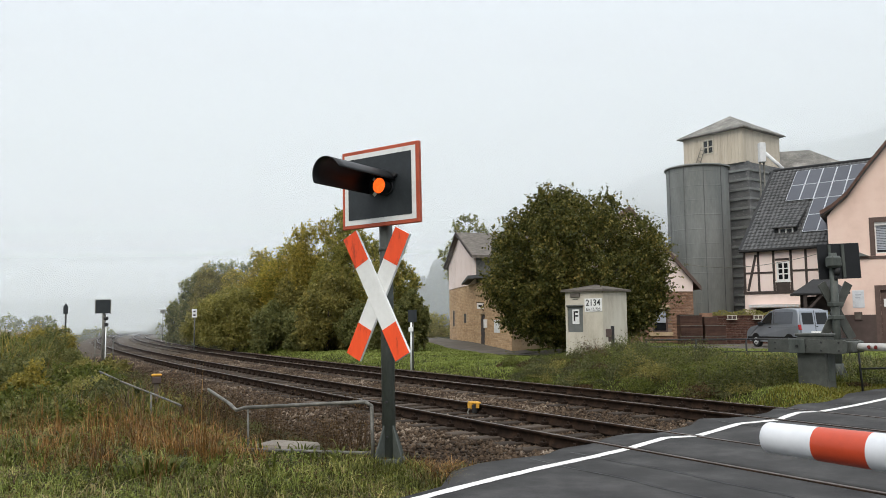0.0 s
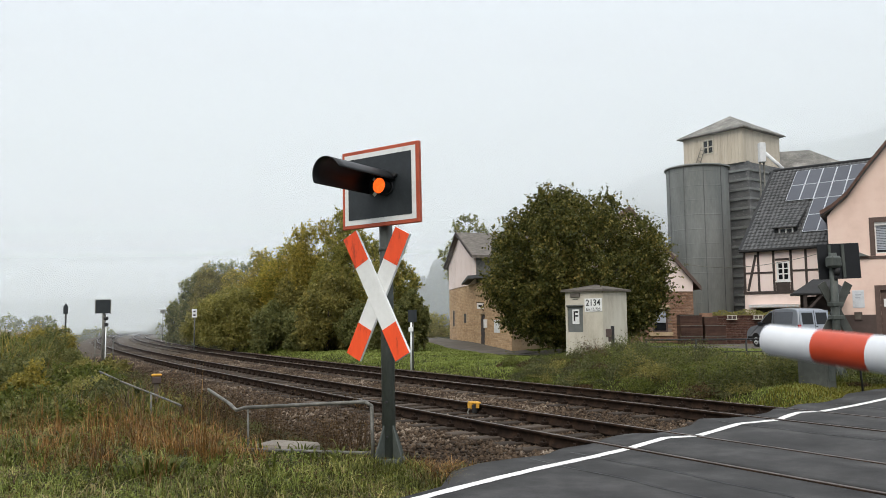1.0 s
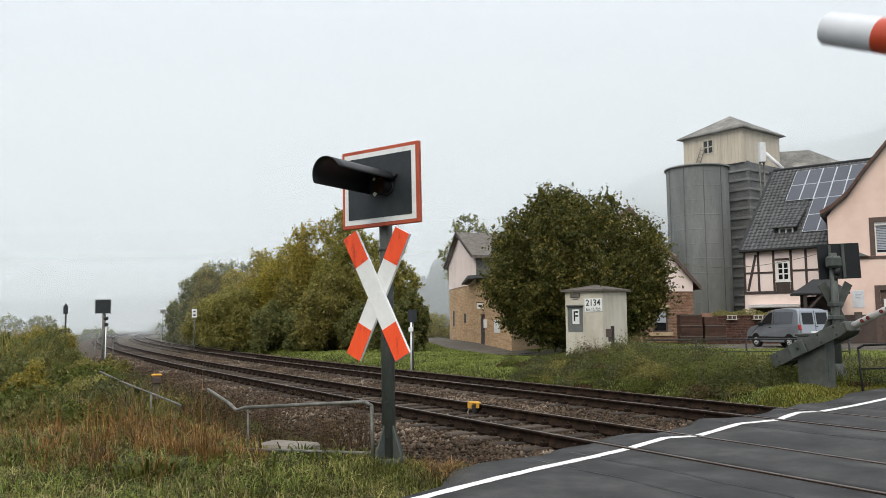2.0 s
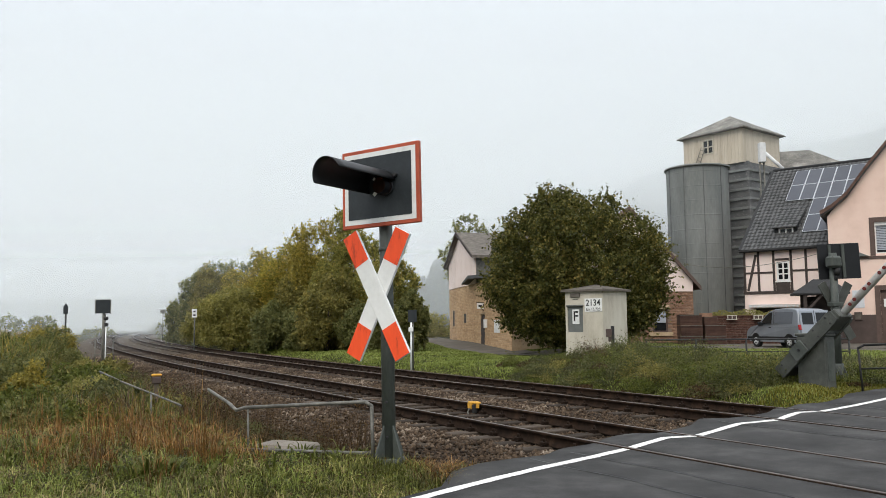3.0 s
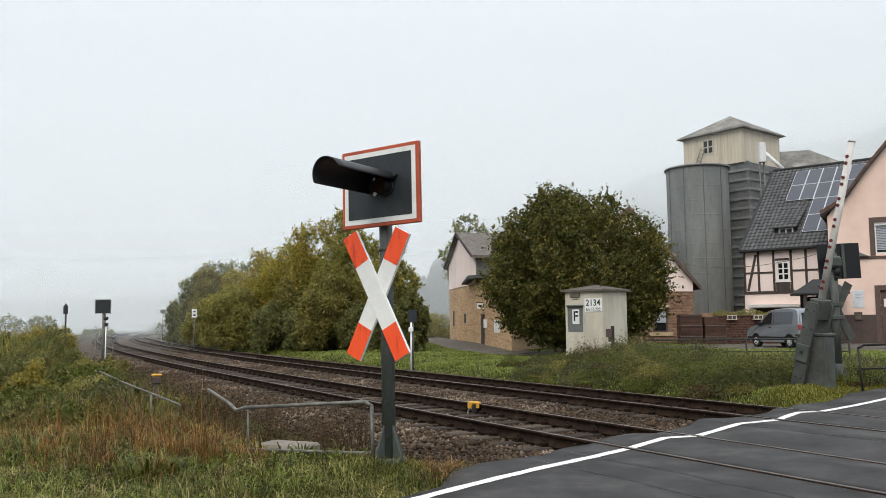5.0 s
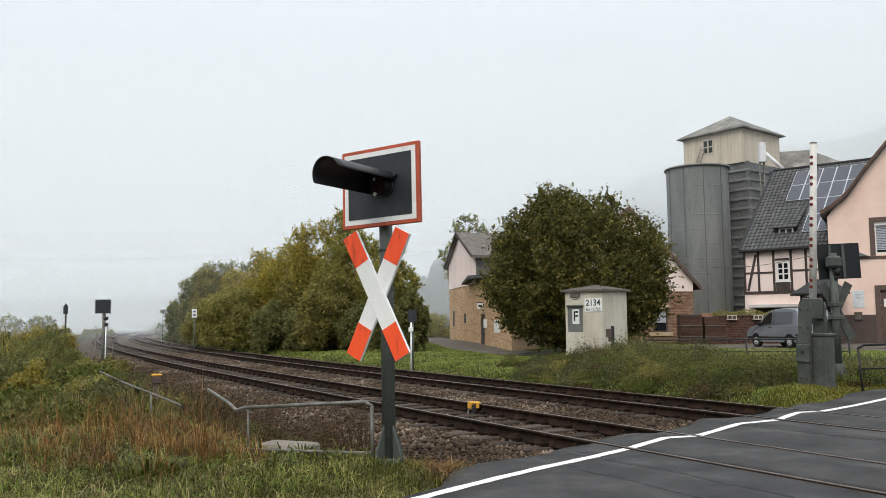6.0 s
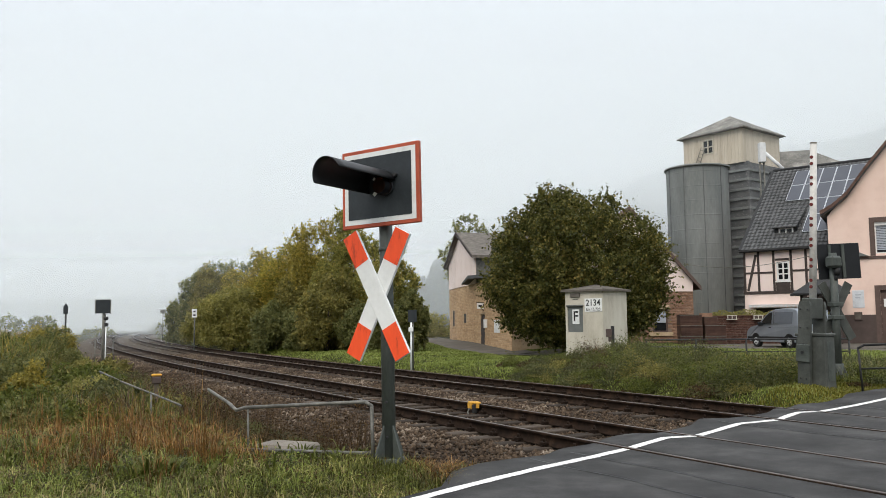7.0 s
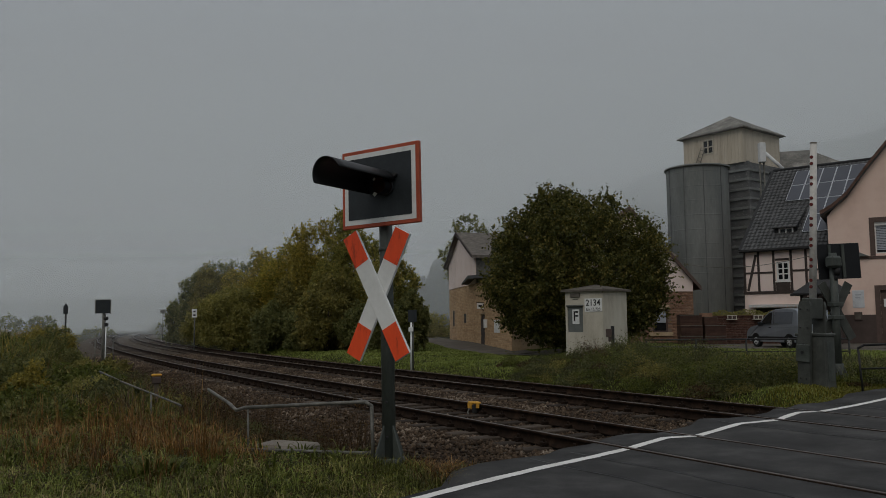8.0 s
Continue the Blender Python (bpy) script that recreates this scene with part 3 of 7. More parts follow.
def lobe_points(lobes, count, rng, inner=0.62):
    """Points in the outer shell of a heap of lobes, thick and thin in turns."""
    lobes = np.array(lobes, float)
    area = lobes[:, 3] ** 2
    which = rng.choice(len(lobes), count, p=area / area.sum())
    d = rng.normal(size=(count, 3))
    d /= np.linalg.norm(d, axis=1)[:, None]
    wave = np.sin(d[:, 0] * 7 + which * 1.7) * np.sin(d[:, 1] * 6 + which) * np.sin(d[:, 2] * 8 - which * 0.6)
    r = lobes[which, 3] * (inner + (1.0 + 0.25 * wave - inner) * rng.random(count) ** 0.7 + 0.14 * np.minimum(rng.exponential(1.0, count), 1.7) * (rng.random(count) < 0.35))
    P = lobes[which, :3] + d * r[:, None]
    keep = np.ones(count, bool)
    for l in lobes:
        keep &= np.hypot(np.hypot(P[:, 0] - l[0], P[:, 1] - l[1]), P[:, 2] - l[2]) > l[3] * inner * 0.98
    return P[keep]


def crown_lobes(rng, w, d, z0, z1, num, rmin, rmax, tall=0.0, skirt=False):
    """Lobes set over an uneven dome of width w, depth d from z0 to z1."""
    out = []
    zc = z0 + (z1 - z0) * 0.45
    for k in range(num):
        v = rng.normal(size=3)
        v /= np.linalg.norm(v)
        r = rng.uniform(rmin, rmax)
        h = (z1 - zc) if v[2] > 0 else (zc - z0)
        if v[2] < 0 and skirt:
            f = rng.uniform(0.75, 1.0) / math.hypot(v[0], v[1])
            v[0], v[1] = v[0] * f, v[1] * f
        out.append((v[0] * max(0.1, w / 2 - r), v[1] * max(0.1, d / 2 - r), zc + v[2] * max(0.1, h - r * 0.9) * (1 + tall * rng.uniform(-1, 0.6) * (v[2] > 0)), r))
    return out


def tree(name, m, w, d, z0, z1, leaves, size, mat, label, category="tree", seed=1, lobes=26, trunk=0.14, group="", rr=(0.16, 0.27), tall=0.0, skirt=False):
    rng = np.random.default_rng(seed)
    th = thing(name, m, label, category, group)
    bm = bmesh.new()
    tube(bm, (0, 0, -0.3), (0.05, 0.03, z0 + (z1 - z0) * 0.55), trunk, trunk * 0.5, seg=9)
    part("trunk", bm, M_BARK, th)
    L = crown_lobes(rng, w, d, z0, z1, lobes, rr[0] * w, rr[1] * w, tall, skirt)
    L.append((0, 0, z0 + (z1 - z0) * 0.5, min(w, d, z1 - z0) * 0.36))
    bm = bmesh.new()
    for l in L[:min(10, len(L))]:
        tube(bm, (0, 0, z0 + (z1 - z0) * rng.uniform(0.1, 0.4)), l[:3], trunk * 0.4, trunk * 0.12, seg=6)
    part("limbs", bm, M_BARK, th)
    P = lobe_points(L, int(leaves * 0.45), rng)
    # sprays: leaves strung along short twigs that point outwards and up
    B = lobe_points(L, max(40, leaves // 16), rng, 0.7)
    mid = np.array([0, 0, z0 + (z1 - z0) * 0.4])
    D = (B - mid) / (np.linalg.norm(B - mid, axis=1)[:, None] + 1e-6) + rng.normal(0, 0.55, B.shape) + np.array([0, 0, 0.35])
    D /= np.linalg.norm(D, axis=1)[:, None]
    reach = min(0.62, max(0.16, 0.085 * w)) * rng.uniform(0.5, 1.25, (len(B), 1, 1))
    t = rng.uniform(-0.3, 1.0, (len(B), 12, 1))
    S = B[:, None, :] + D[:, None, :] * t * reach + rng.normal(0, size * 0.38, (len(B), 12, 3)) * (1.15 - 0.7 * np.clip(t, 0, 1))
    P = np.concatenate([P, S.reshape(-1, 3)])
    P = P[P[:, 2] > z0 - 0.15]
    # stray twigs beyond the outline
    k = len(P) // 40
    Q = P[rng.choice(len(P), k)]
    c = np.array([0, 0, z0 + (z1 - z0) * 0.45])
    Q = c + (Q - c) * rng.uniform(1.0, 1.07, (k, 1)) + rng.normal(0, size * 0.6, (k, 3))
    o = new("crown", leaf_mesh("crown", np.concatenate([P, Q]), size, mat, rng, up=0.4))
    o.parent = th
    return th


def blades(name, X, Y, Z, h, w, mat, label, category, seed=1, lean=0.35, out=None):
    """Grass: bent blades of three joints."""
    rng = np.random.default_rng(seed)
    num = len(X)
    ang = rng.uniform(0, 6.283, num) if out is None else out + rng.normal(0, 0.5, num)
    hh = h * rng.uniform(0.45, 1.25, num)
    ln = hh * lean * rng.uniform(0.2, 1.9, num)
    dx, dy = np.cos(ang), np.sin(ang)
    sx, sy = -dy * w * 0.5, dx * w * 0.5
    v0 = np.stack([X - sx, Y - sy, Z - 0.03], 1)
    v1 = np.stack([X + sx, Y + sy, Z - 0.03], 1)
    v2 = np.stack([X + dx * ln * 0.35 + sx * 0.8, Y + dy * ln * 0.35 + sy * 0.8, Z + hh * 0.6], 1)
    v3 = np.stack([X + dx * ln * 0.35 - sx * 0.8, Y + dy * ln * 0.35 - sy * 0.8, Z + hh * 0.6], 1)
    v4 = np.stack([X + dx * ln, Y + dy * ln, Z + hh * (1 - 0.25 * lean)], 1)
    V = np.stack([v0, v1, v2, v3, v4], 1).reshape(-1, 3)
    i = np.arange(num) * 5
    F = np.concatenate([np.stack([i, i + 1, i + 2], 1), np.stack([i, i + 2, i + 3], 1), np.stack([i + 3, i + 2, i + 4], 1)])
    return tagged(new(name, raw_mesh(name, V, F, mat)), label, category, kind="stuff")


def clear_ground(x, y):
    """Open ground: off the road and off the ballast."""
    s, n = track_sn(x, y)
    c = across_road(x, y)
    return ((n < -2.75) | (n > 6.7)) & ((c < verge_edge(n) - 0.02) | (c > ROAD_RIGHT + 0.3) | (n > 21))


LANE = [(26, 22), (20, 30), (15.5, 35.5), (8, 40), (3.5, 37.8), (1.5, 47), (-1.0, 62), (-3, 80)]


def off_lane(x, y, d):
    """True where a place lies more than d metres from the lane."""
    far = np.ones(np.shape(x), bool)
    for (ax, ay), (bx, by) in zip(LANE, LANE[1:]):
        t = np.clip(((x - ax) * (bx - ax) + (y - ay) * (by - ay)) / ((bx - ax) ** 2 + (by - ay) ** 2), 0, 1)
        far &= np.hypot(x - ax - t * (bx - ax), y - ay - t * (by - ay)) > d
    return far


def clumpy(x, y, f=1.0):
    return 0.5 + 0.25 * np.sin(x * 1.9 * f + 2 * np.sin(y * 1.3 * f)) + 0.25 * np.sin(y * 2.3 * f + 1.7 * np.sin(x * 1.1 * f + 1))


# ---- near crossing signal: St Andrew's cross and flashing light ----
# heading of the sign faces: x along the board, y away from the road users
FACE = math.degrees(math.atan2(-0.60, 0.91))


def near_signal():
    x, y = -0.61, 9.0
    g0 = 0.05
    th = thing("crossing_signal", pose(x, y, 0, 0, -1.0, FACE), "crossing signal with red and white cross and amber flashing lamp", "crossing signal")
    bm = bmesh.new()
    tube(bm, (0, 0, g0 - 0.1), (0, 0, 3.4), 0.075, seg=14)
    part("post", bm, M_POLE, th)
    bm = bmesh.new()
    for a in range(4):
        prism(bm, [(0.07, g0 - 0.05), (0.20, g0 - 0.05), (0.20, g0 + 0.10), (0.07, g0 + 0.42)], -0.012, 0.012, m=pose(0, 0, 0, 0, 0, 78 + 90 * a))
    tube(bm, (0, 0, g0 - 0.5), (0, 0, g0 + 0.06), 0.17, seg=14)
    part("foot", bm, M_POLE, th)
    bm = bmesh.new()
    for z in (0.72, 1.42, 0.34):
        tube(bm, (0.03, -0.085, z), (0.03, -0.07, z), 0.014, seg=8)
    part("bolts", bm, M_DARKSTEEL, th)
    bm = bmesh.new()
    tube(bm, (0, 0, 2.40), (0, 0, 2.44), 0.085, seg=14)
    box(bm, -0.09, 0.09, -0.11, 0.0, 1.80, 2.02)
    part("clamp", bm, M_POLE, th)
    # the cross
    bm = bmesh.new()
    box(bm, -0.12, 0.02, -0.16, -0.07, 1.86, 1.98)
    hub = part("cross_bracket", bm, M_POLE, th)
    hub.matrix_basis = Matrix.Identity(4)
    L, W, T, A = 1.55, 0.215, 0.035, 27.5
    for sg, dy in ((1, -0.235), (-1, -0.195)):
        mm = pose(0.02, 0, 1.905, 0, -sg * A, 0)
        bm = bmesh.new()
        box(bm, -W / 2, W / 2, dy, dy + T, -L / 2, L / 2, m=mm, bevel=0.005)
        bar = part("crossbar", bm, M_SIGNWHITE, th, "white crossbar with orange ends")
        for a, b in ((L / 2 - 0.38, L / 2 - 0.004), (-L / 2 + 0.004, -L / 2 + 0.38)):
            bm = bmesh.new()
            box(bm, -W / 2 + 0.004, W / 2 - 0.004, dy - 0.004, dy - 0.0005, a, b, m=mm)
            part("bar_end", bm, M_ORANGE, bar, "orange-red bar end")
    # the board, white and red bordered
    bx, bz, w, h = 0.035, 3.12, 1.09, 0.90
    bm = bmesh.new()
    box(bm, bx - w / 2, bx + w / 2, -0.15, -0.10, bz - h / 2, bz + h / 2, bevel=0.006)
    board = part("backing_board", bm, M_BORDER, th, "red rim of the signal board")
    bm = bmesh.new()
    box(bm, bx - w / 2 + 0.042, bx + w / 2 - 0.042, -0.154, -0.1505, bz - h / 2 + 0.042, bz + h / 2 - 0.042)
    part("white_border", bm, M_SIGNWHITE, board)
    bm = bmesh.new()
    box(bm, bx - w / 2 + 0.098, bx + w / 2 - 0.098, -0.158, -0.1545, bz - h / 2 + 0.098, bz + h / 2 - 0.098)
    part("black_panel", bm, M_BOARD, board)
    bm = bmesh.new()
    box(bm, bx - 0.3, bx + 0.3, -0.10, -0.06, bz - 0.04, bz + 0.04)
    box(bm, bx - 0.04, bx + 0.2, -0.10, 0.02, bz - 0.3, bz - 0.24)
    part("board_bracket", bm, M_POLE, board)
    # lamp housing, hood
    lx, lz = 0.085, 3.10
    bm = bmesh.new()
    tube(bm, (lx + 0.05, -0.14, lz), (lx + 0.05, -0.185, lz), 0.105, seg=20)
    lamp = part("lamp_housing", bm, M_HOOD, th)
    bm = bmesh.new()
    seg, r0 = 18, 0.195
    rings = []
    for k in range(9):
        f = k / 8
        yy = -0.16 - 0.97 * f
        ring = []
        for j in range(seg + 1):
            a = radians(21 + 176 * j / seg)
            ring.append(bm.verts.new((lx + math.cos(a) * r0, yy + 0.04 * (1 - math.sin(a)) * f, lz + math.sin(a) * r0)))
        rings.append(ring)
    for a, b in zip(rings, rings[1:]):
        for j in range(seg):
            bm.faces.new((a[j], a[j + 1], b[j + 1], b[j])).smooth = True
    hood = part("hood", bm, M_HOOD, th, "long black sun hood")
    so = hood.modifiers.new("thick", "SOLIDIFY")
    so.thickness = 0.006
    bm = bmesh.new()
    tube(bm, (lx + 0.19, -0.16, lz + 0.12), (lx + 0.19, -0.20, lz + 0.12), 0.022, seg=8)
    part("knob", bm, M_DARKSTEEL, board)
    bm = bmesh.new()
    tube(bm, (lx + 0.05, -0.186, lz), (lx + 0.05, -0.292, lz), 0.0865, 0.0865, seg=24, caps=False)
    part("lamp_ring", bm, M_HOOD, th)
    # white slivers painted in for the sky seen between ring and hood
    for a in (138, 222):
        bm = bmesh.new()
        q = radians(a)
        box(bm, -0.018, 0.018, -0.006, 0.006, -0.036, 0.036, m=pose(lx + 0.05 + math.cos(q) * 0.105, -0.25, lz + math.sin(q) * 0.105, 0, 90 - a, 0))
        part("sky_gap_sliver", bm, M_SIGNWHITE, th, "white sliver for sky showing past the lamp ring")
    # the disc that turns: one face glows, the other is dark
    bm = bmesh.new()
    tube(bm, (0, -0.004, 0), (0, -0.0005, 0), 0.085, seg=24, mi=0)
    tube(bm, (0, 0.0005, 0), (0, 0.004, 0), 0.085, seg=24, mi=1)
    disc = part("lamp_disc", bm, [M_AMBER_ON, M_AMBER_OFF], th, "amber flashing lamp lens")
    disc.location = (lx + 0.05, -0.285, lz)
    return disc, (lx + 0.05, -0.285, lz)


# ---- barriers ----
ALONG = (0.536, -0.844)
LIFT = [(0.0, 0.0), (0.6, 0.0), (0.7, 0.7), (0.8, 2.3), (0.9, 4.1), (1.0, 5.8), (1.1, 7.5), (1.2, 9.4), (1.3, 11.2), (1.4, 13.0), (1.5, 14.9), (1.6, 16.9), (1.7, 18.8),
        (2.2, 27.6), (2.8, 37.4), (3.5, 49.0), (4.0, 57.8), (4.7, 70.4), (5.2, 79.4), (5.5, 84.8), (5.65, 87.2), (5.8, 88.3), (6.0, 88.5), (8.0, 88.5)]
FAR_LIFT = [r for r in LIFT if r[0] < 1.75] + [(2.2, 28.6), (2.8, 40.0), (3.0, 43.5), (3.5, 51.2), (4.0, 58.9), (4.5, 67.2), (4.7, 70.4), (5.2, 78.6), (5.5, 83.2), (5.7, 85.7), (5.85, 86.6), (6.0, 86.7), (8.0, 86.7)]


def far_barrier():
    px, py, pz = 8.527, 18.60, 0.981
    turn = math.degrees(math.atan2(ALONG[1], ALONG[0]))
    g0 = float(ground_z(px, py))
    th = thing("crossing_barrier", pose(px, py, 0, 0, 0, turn), "green-grey barrier machine with white boom on the far verge", "barrier", group="crossing barriers")
    bm = bmesh.new()
    box(bm, -0.27, 0.44, -0.22, 0.16, g0 - 0.1, 1.20, bevel=0.02)
    part("pedestal", bm, M_MACHINE, th)
    bm = bmesh.new()
    box(bm, -0.30, 0.47, -0.24, 0.18, 1.20, 1.275, bevel=0.02)
    part("cap", bm, M_MACHINE, th)
    bm = bmesh.new()
    box(bm, 0.441, 0.452, -0.15, 0.09, 0.20, 1.08, bevel=0.004)
    box(bm, 0.45, 0.462, -0.11, -0.07, 0.86, 0.92)
    box(bm, 0.45, 0.462, -0.11, -0.07, 0.40, 0.46)
    part("service_door", bm, M_POLE, th)
    bm = bmesh.new()
    tube(bm, (0, -0.36, pz), (0, 0.30, pz), 0.065, seg=14)
    part("shaft", bm, M_DARKSTEEL, th)
    # two plates straddle the pedestal and carry the boom between them
    arm = new("boom_arm")
    arm.parent = th
    arm.location = (0, 0, pz)
    for y0, name in ((-0.34, "front_plate"), (0.22, "back_plate")):
        bm = bmesh.new()
        prism(bm, [(-0.94, -0.14), (-0.90, -0.155), (0.92, -0.15), (1.02, -0.12), (1.02, 0.12), (0.92, 0.15), (-0.90, 0.155), (-0.94, 0.14)], y0, y0 + 0.07)
        part(name, bm, M_MACHINE, arm)
    bm = bmesh.new()
    box(bm, 0.62, 1.10, -0.268, 0.218, -0.12, 0.12, bevel=0.02)
    part("boom_socket", bm, M_MACHINE, arm)
    bm = bmesh.new()
    box(bm, -0.92, -0.60, -0.268, 0.218, -0.13, 0.11, bevel=0.015)
    part("tail_weight", bm, M_DARKSTEEL, arm)
    bm = bmesh.new()
    box(bm, -0.36, 0.04, -0.40, -0.342, -0.165, 0.165, bevel=0.012)
    part("counterweight", bm, M_POLE, arm)
    bm = bmesh.new()
    for a, b in ((-0.74, 0.07), (-0.74, -0.07), (0.42, 0.09), (0.42, -0.09), (0.84, 0.09), (0.84, -0.09)):
        tube(bm, (a, -0.358, b), (a, -0.338, b), 0.022, seg=8)
    tube(bm, (-0.14, -0.425, 0.0), (-0.14, -0.398, 0.0), 0.035, seg=8)
    part("bolts", bm, M_DARKSTEEL, arm)
    bm = bmesh.new()
    tube(bm, (1.06, 0, 0), (4.70, 0, 0), 0.083, 0.075, seg=16)
    part("boom", bm, M_BOOMGREY, arm, "off-white boom with red reflectors")
    bm = bmesh.new()
    tube(bm, (4.70, 0, 0), (4.73, 0, 0), 0.079, 0.079, seg=16)
    part("end_cap", bm, M_SLAB, arm)
    for k in range(7):
        for e in (0.0, 0.15):
            bm = bmesh.new()
            s = 1.36 + k * 0.478 + e
            r = 0.083 - 0.0022 * (s - 1.06)
            tube(bm, (s, -r + 0.006, 0), (s, -r - 0.014, 0), 0.043, 0.037, seg=12)
            part("reflector", bm, M_REFLECT, arm)
    return arm, (0, 0, pz)


def near_barrier():
    tipx, tipy = 1.61, 4.02
    L = 4.75
    px, py, pz = tipx + ALONG[0] * L, tipy + ALONG[1] * L, 1.012
    turn = math.degrees(math.atan2(-ALONG[1], -ALONG[0]))
    th = thing("crossing_barrier", pose(px, py, 0, 0, 0, turn), "barrier with red and white banded boom beside the road", "barrier", group="crossing barriers")
    bm = bmesh.new()
    box(bm, -0.35, 0.25, 0.12, 0.6, -0.15, 1.22, bevel=0.02)
    box(bm, -0.38, 0.28, 0.09, 0.63, 1.20, 1.27, bevel=0.015)
    part("pedestal", bm, M_MACHINE, th)
    arm = new("boom_arm")
    arm.parent = th
    arm.location = (0, 0, pz)
    bm = bmesh.new()
    box(bm, -0.88, 1.08, -0.09, 0.09, -0.15, 0.15, bevel=0.012)
    tube(bm, (0, 0, 0), (0, 0.14, 0), 0.07, seg=12)
    part("arm_beam", bm, M_MACHINE, arm)
    band = 0.262
    s, k = L, 0
    while s > 1.0:
        a = max(1.0, s - band)
        bm = bmesh.new()
        ra, rb = 0.075 + 0.0135 * (L - a), 0.075 + 0.0135 * (L - s)
        tube(bm, (a, 0, 0), (s, 0, 0), min(ra, 0.11), min(rb, 0.11), seg=28, caps=False)
        if k == 0:
            for q in range(4):
                c0, c1 = 0.075 * math.cos(q * 0.39), 0.075 * math.cos((q + 1) * 0.39)
                tube(bm, (s + 0.030 * math.sin(q * 0.39), 0, 0), (s + 0.030 * math.sin((q + 1) * 0.39), 0, 0), c0, max(0.004, c1 if q < 3 else 0.004), seg=28, caps=q == 3)
        part("boom_band", bm, M_BOOMRED if k % 2 else M_BOOMWHITE, arm, "red boom band" if k % 2 else "white boom band")
        s, k = a, k + 1
    bm = bmesh.new()
    for s2 in (0.14, 0.36):
        tube(bm, (L - s2, -0.07, 0.035), (L - s2, -0.085, 0.035), 0.006, seg=8)
    for z in (-0.018, 0.016):
        box(bm, L + 0.006, L + 0.03, -0.072, -0.055, z - 0.006, z + 0.006)
    part("screws", bm, M_DARKSTEEL, arm)
    return arm, (0, 0, pz)


def far_signal():
    x, y = 9.53, 19.5
    g0 = float(ground_z(x, y))
    th = thing("crossing_signal", pose(x, y, 0, 0, 0, 8), "back of a crossing signal with grey cross and black board", "crossing signal")
    bm = bmesh.new()
    tube(bm, (0, 0, g0 - 0.1), (0, 0, 3.2), 0.092, seg=12)
    part("post", bm, M_POLE, th)
    bm = bmesh.new()
    tube(bm, (0, 0, g0 - 0.1), (0, 0, g0 + 0.40), 0.12, seg=12)
    for a in range(4):
        prism(bm, [(0.10, g0 - 0.05), (0.22, g0 - 0.05), (0.22, g0 + 0.10), (0.10, g0 + 0.38)], -0.012, 0.012, m=pose(0, 0, 0, 0, 0, 45 + 90 * a))
    part("foot", bm, M_POLE, th)
    tilt = pose(0.24, 0.12, 3.01, 0, -1.8, -8)
    bm = bmesh.new()
    box(bm, -0.515, 0.515, -0.02, 0.02, -0.435, 0.435, m=tilt, bevel=0.005)
    board = part("backing_board", bm, M_HOOD, th)
    for a, b in ((0.06, 0.13), (-0.26, -0.20)):
        bm = bmesh.new()
        box(bm, a, b, -0.06, -0.021, -0.41, 0.41, m=tilt)
        part("stiffener", bm, M_POLE, board)
    bm = bmesh.new()
    box(bm, -0.19, 0.09, -0.26, 0.06, 2.83, 3.12, bevel=0.05)
    part("lamp_box", bm, M_POLE, th)
    bm = bmesh.new()
    tube(bm, (0.0, -0.14, 2.83), (0.0, -0.14, 2.66), 0.075, seg=12)
    tube(bm, (0.0, -0.14, 2.66), (0.0, -0.02, 2.50), 0.05, seg=8)
    part("cable_gland", bm, M_DARKSTEEL, th)
    for sg, dy in ((-1, 0.16), (1, 0.12)):
        bm = bmesh.new()
        box(bm, -0.11, 0.11, dy, dy + 0.035, -0.78, 0.78, m=pose(0.13, 0, 1.79, 0, -sg * 29, 0), bevel=0.005)
        part("crossbar", bm, M_MACHINE, th)
    for z in (1.63, 1.95):
        bm = bmesh.new()
        box(bm, -0.13, 0.15, -0.12, 0.118, z - 0.05, z + 0.05, bevel=0.01)
        part("cross_bracket", bm, M_POLE, th)


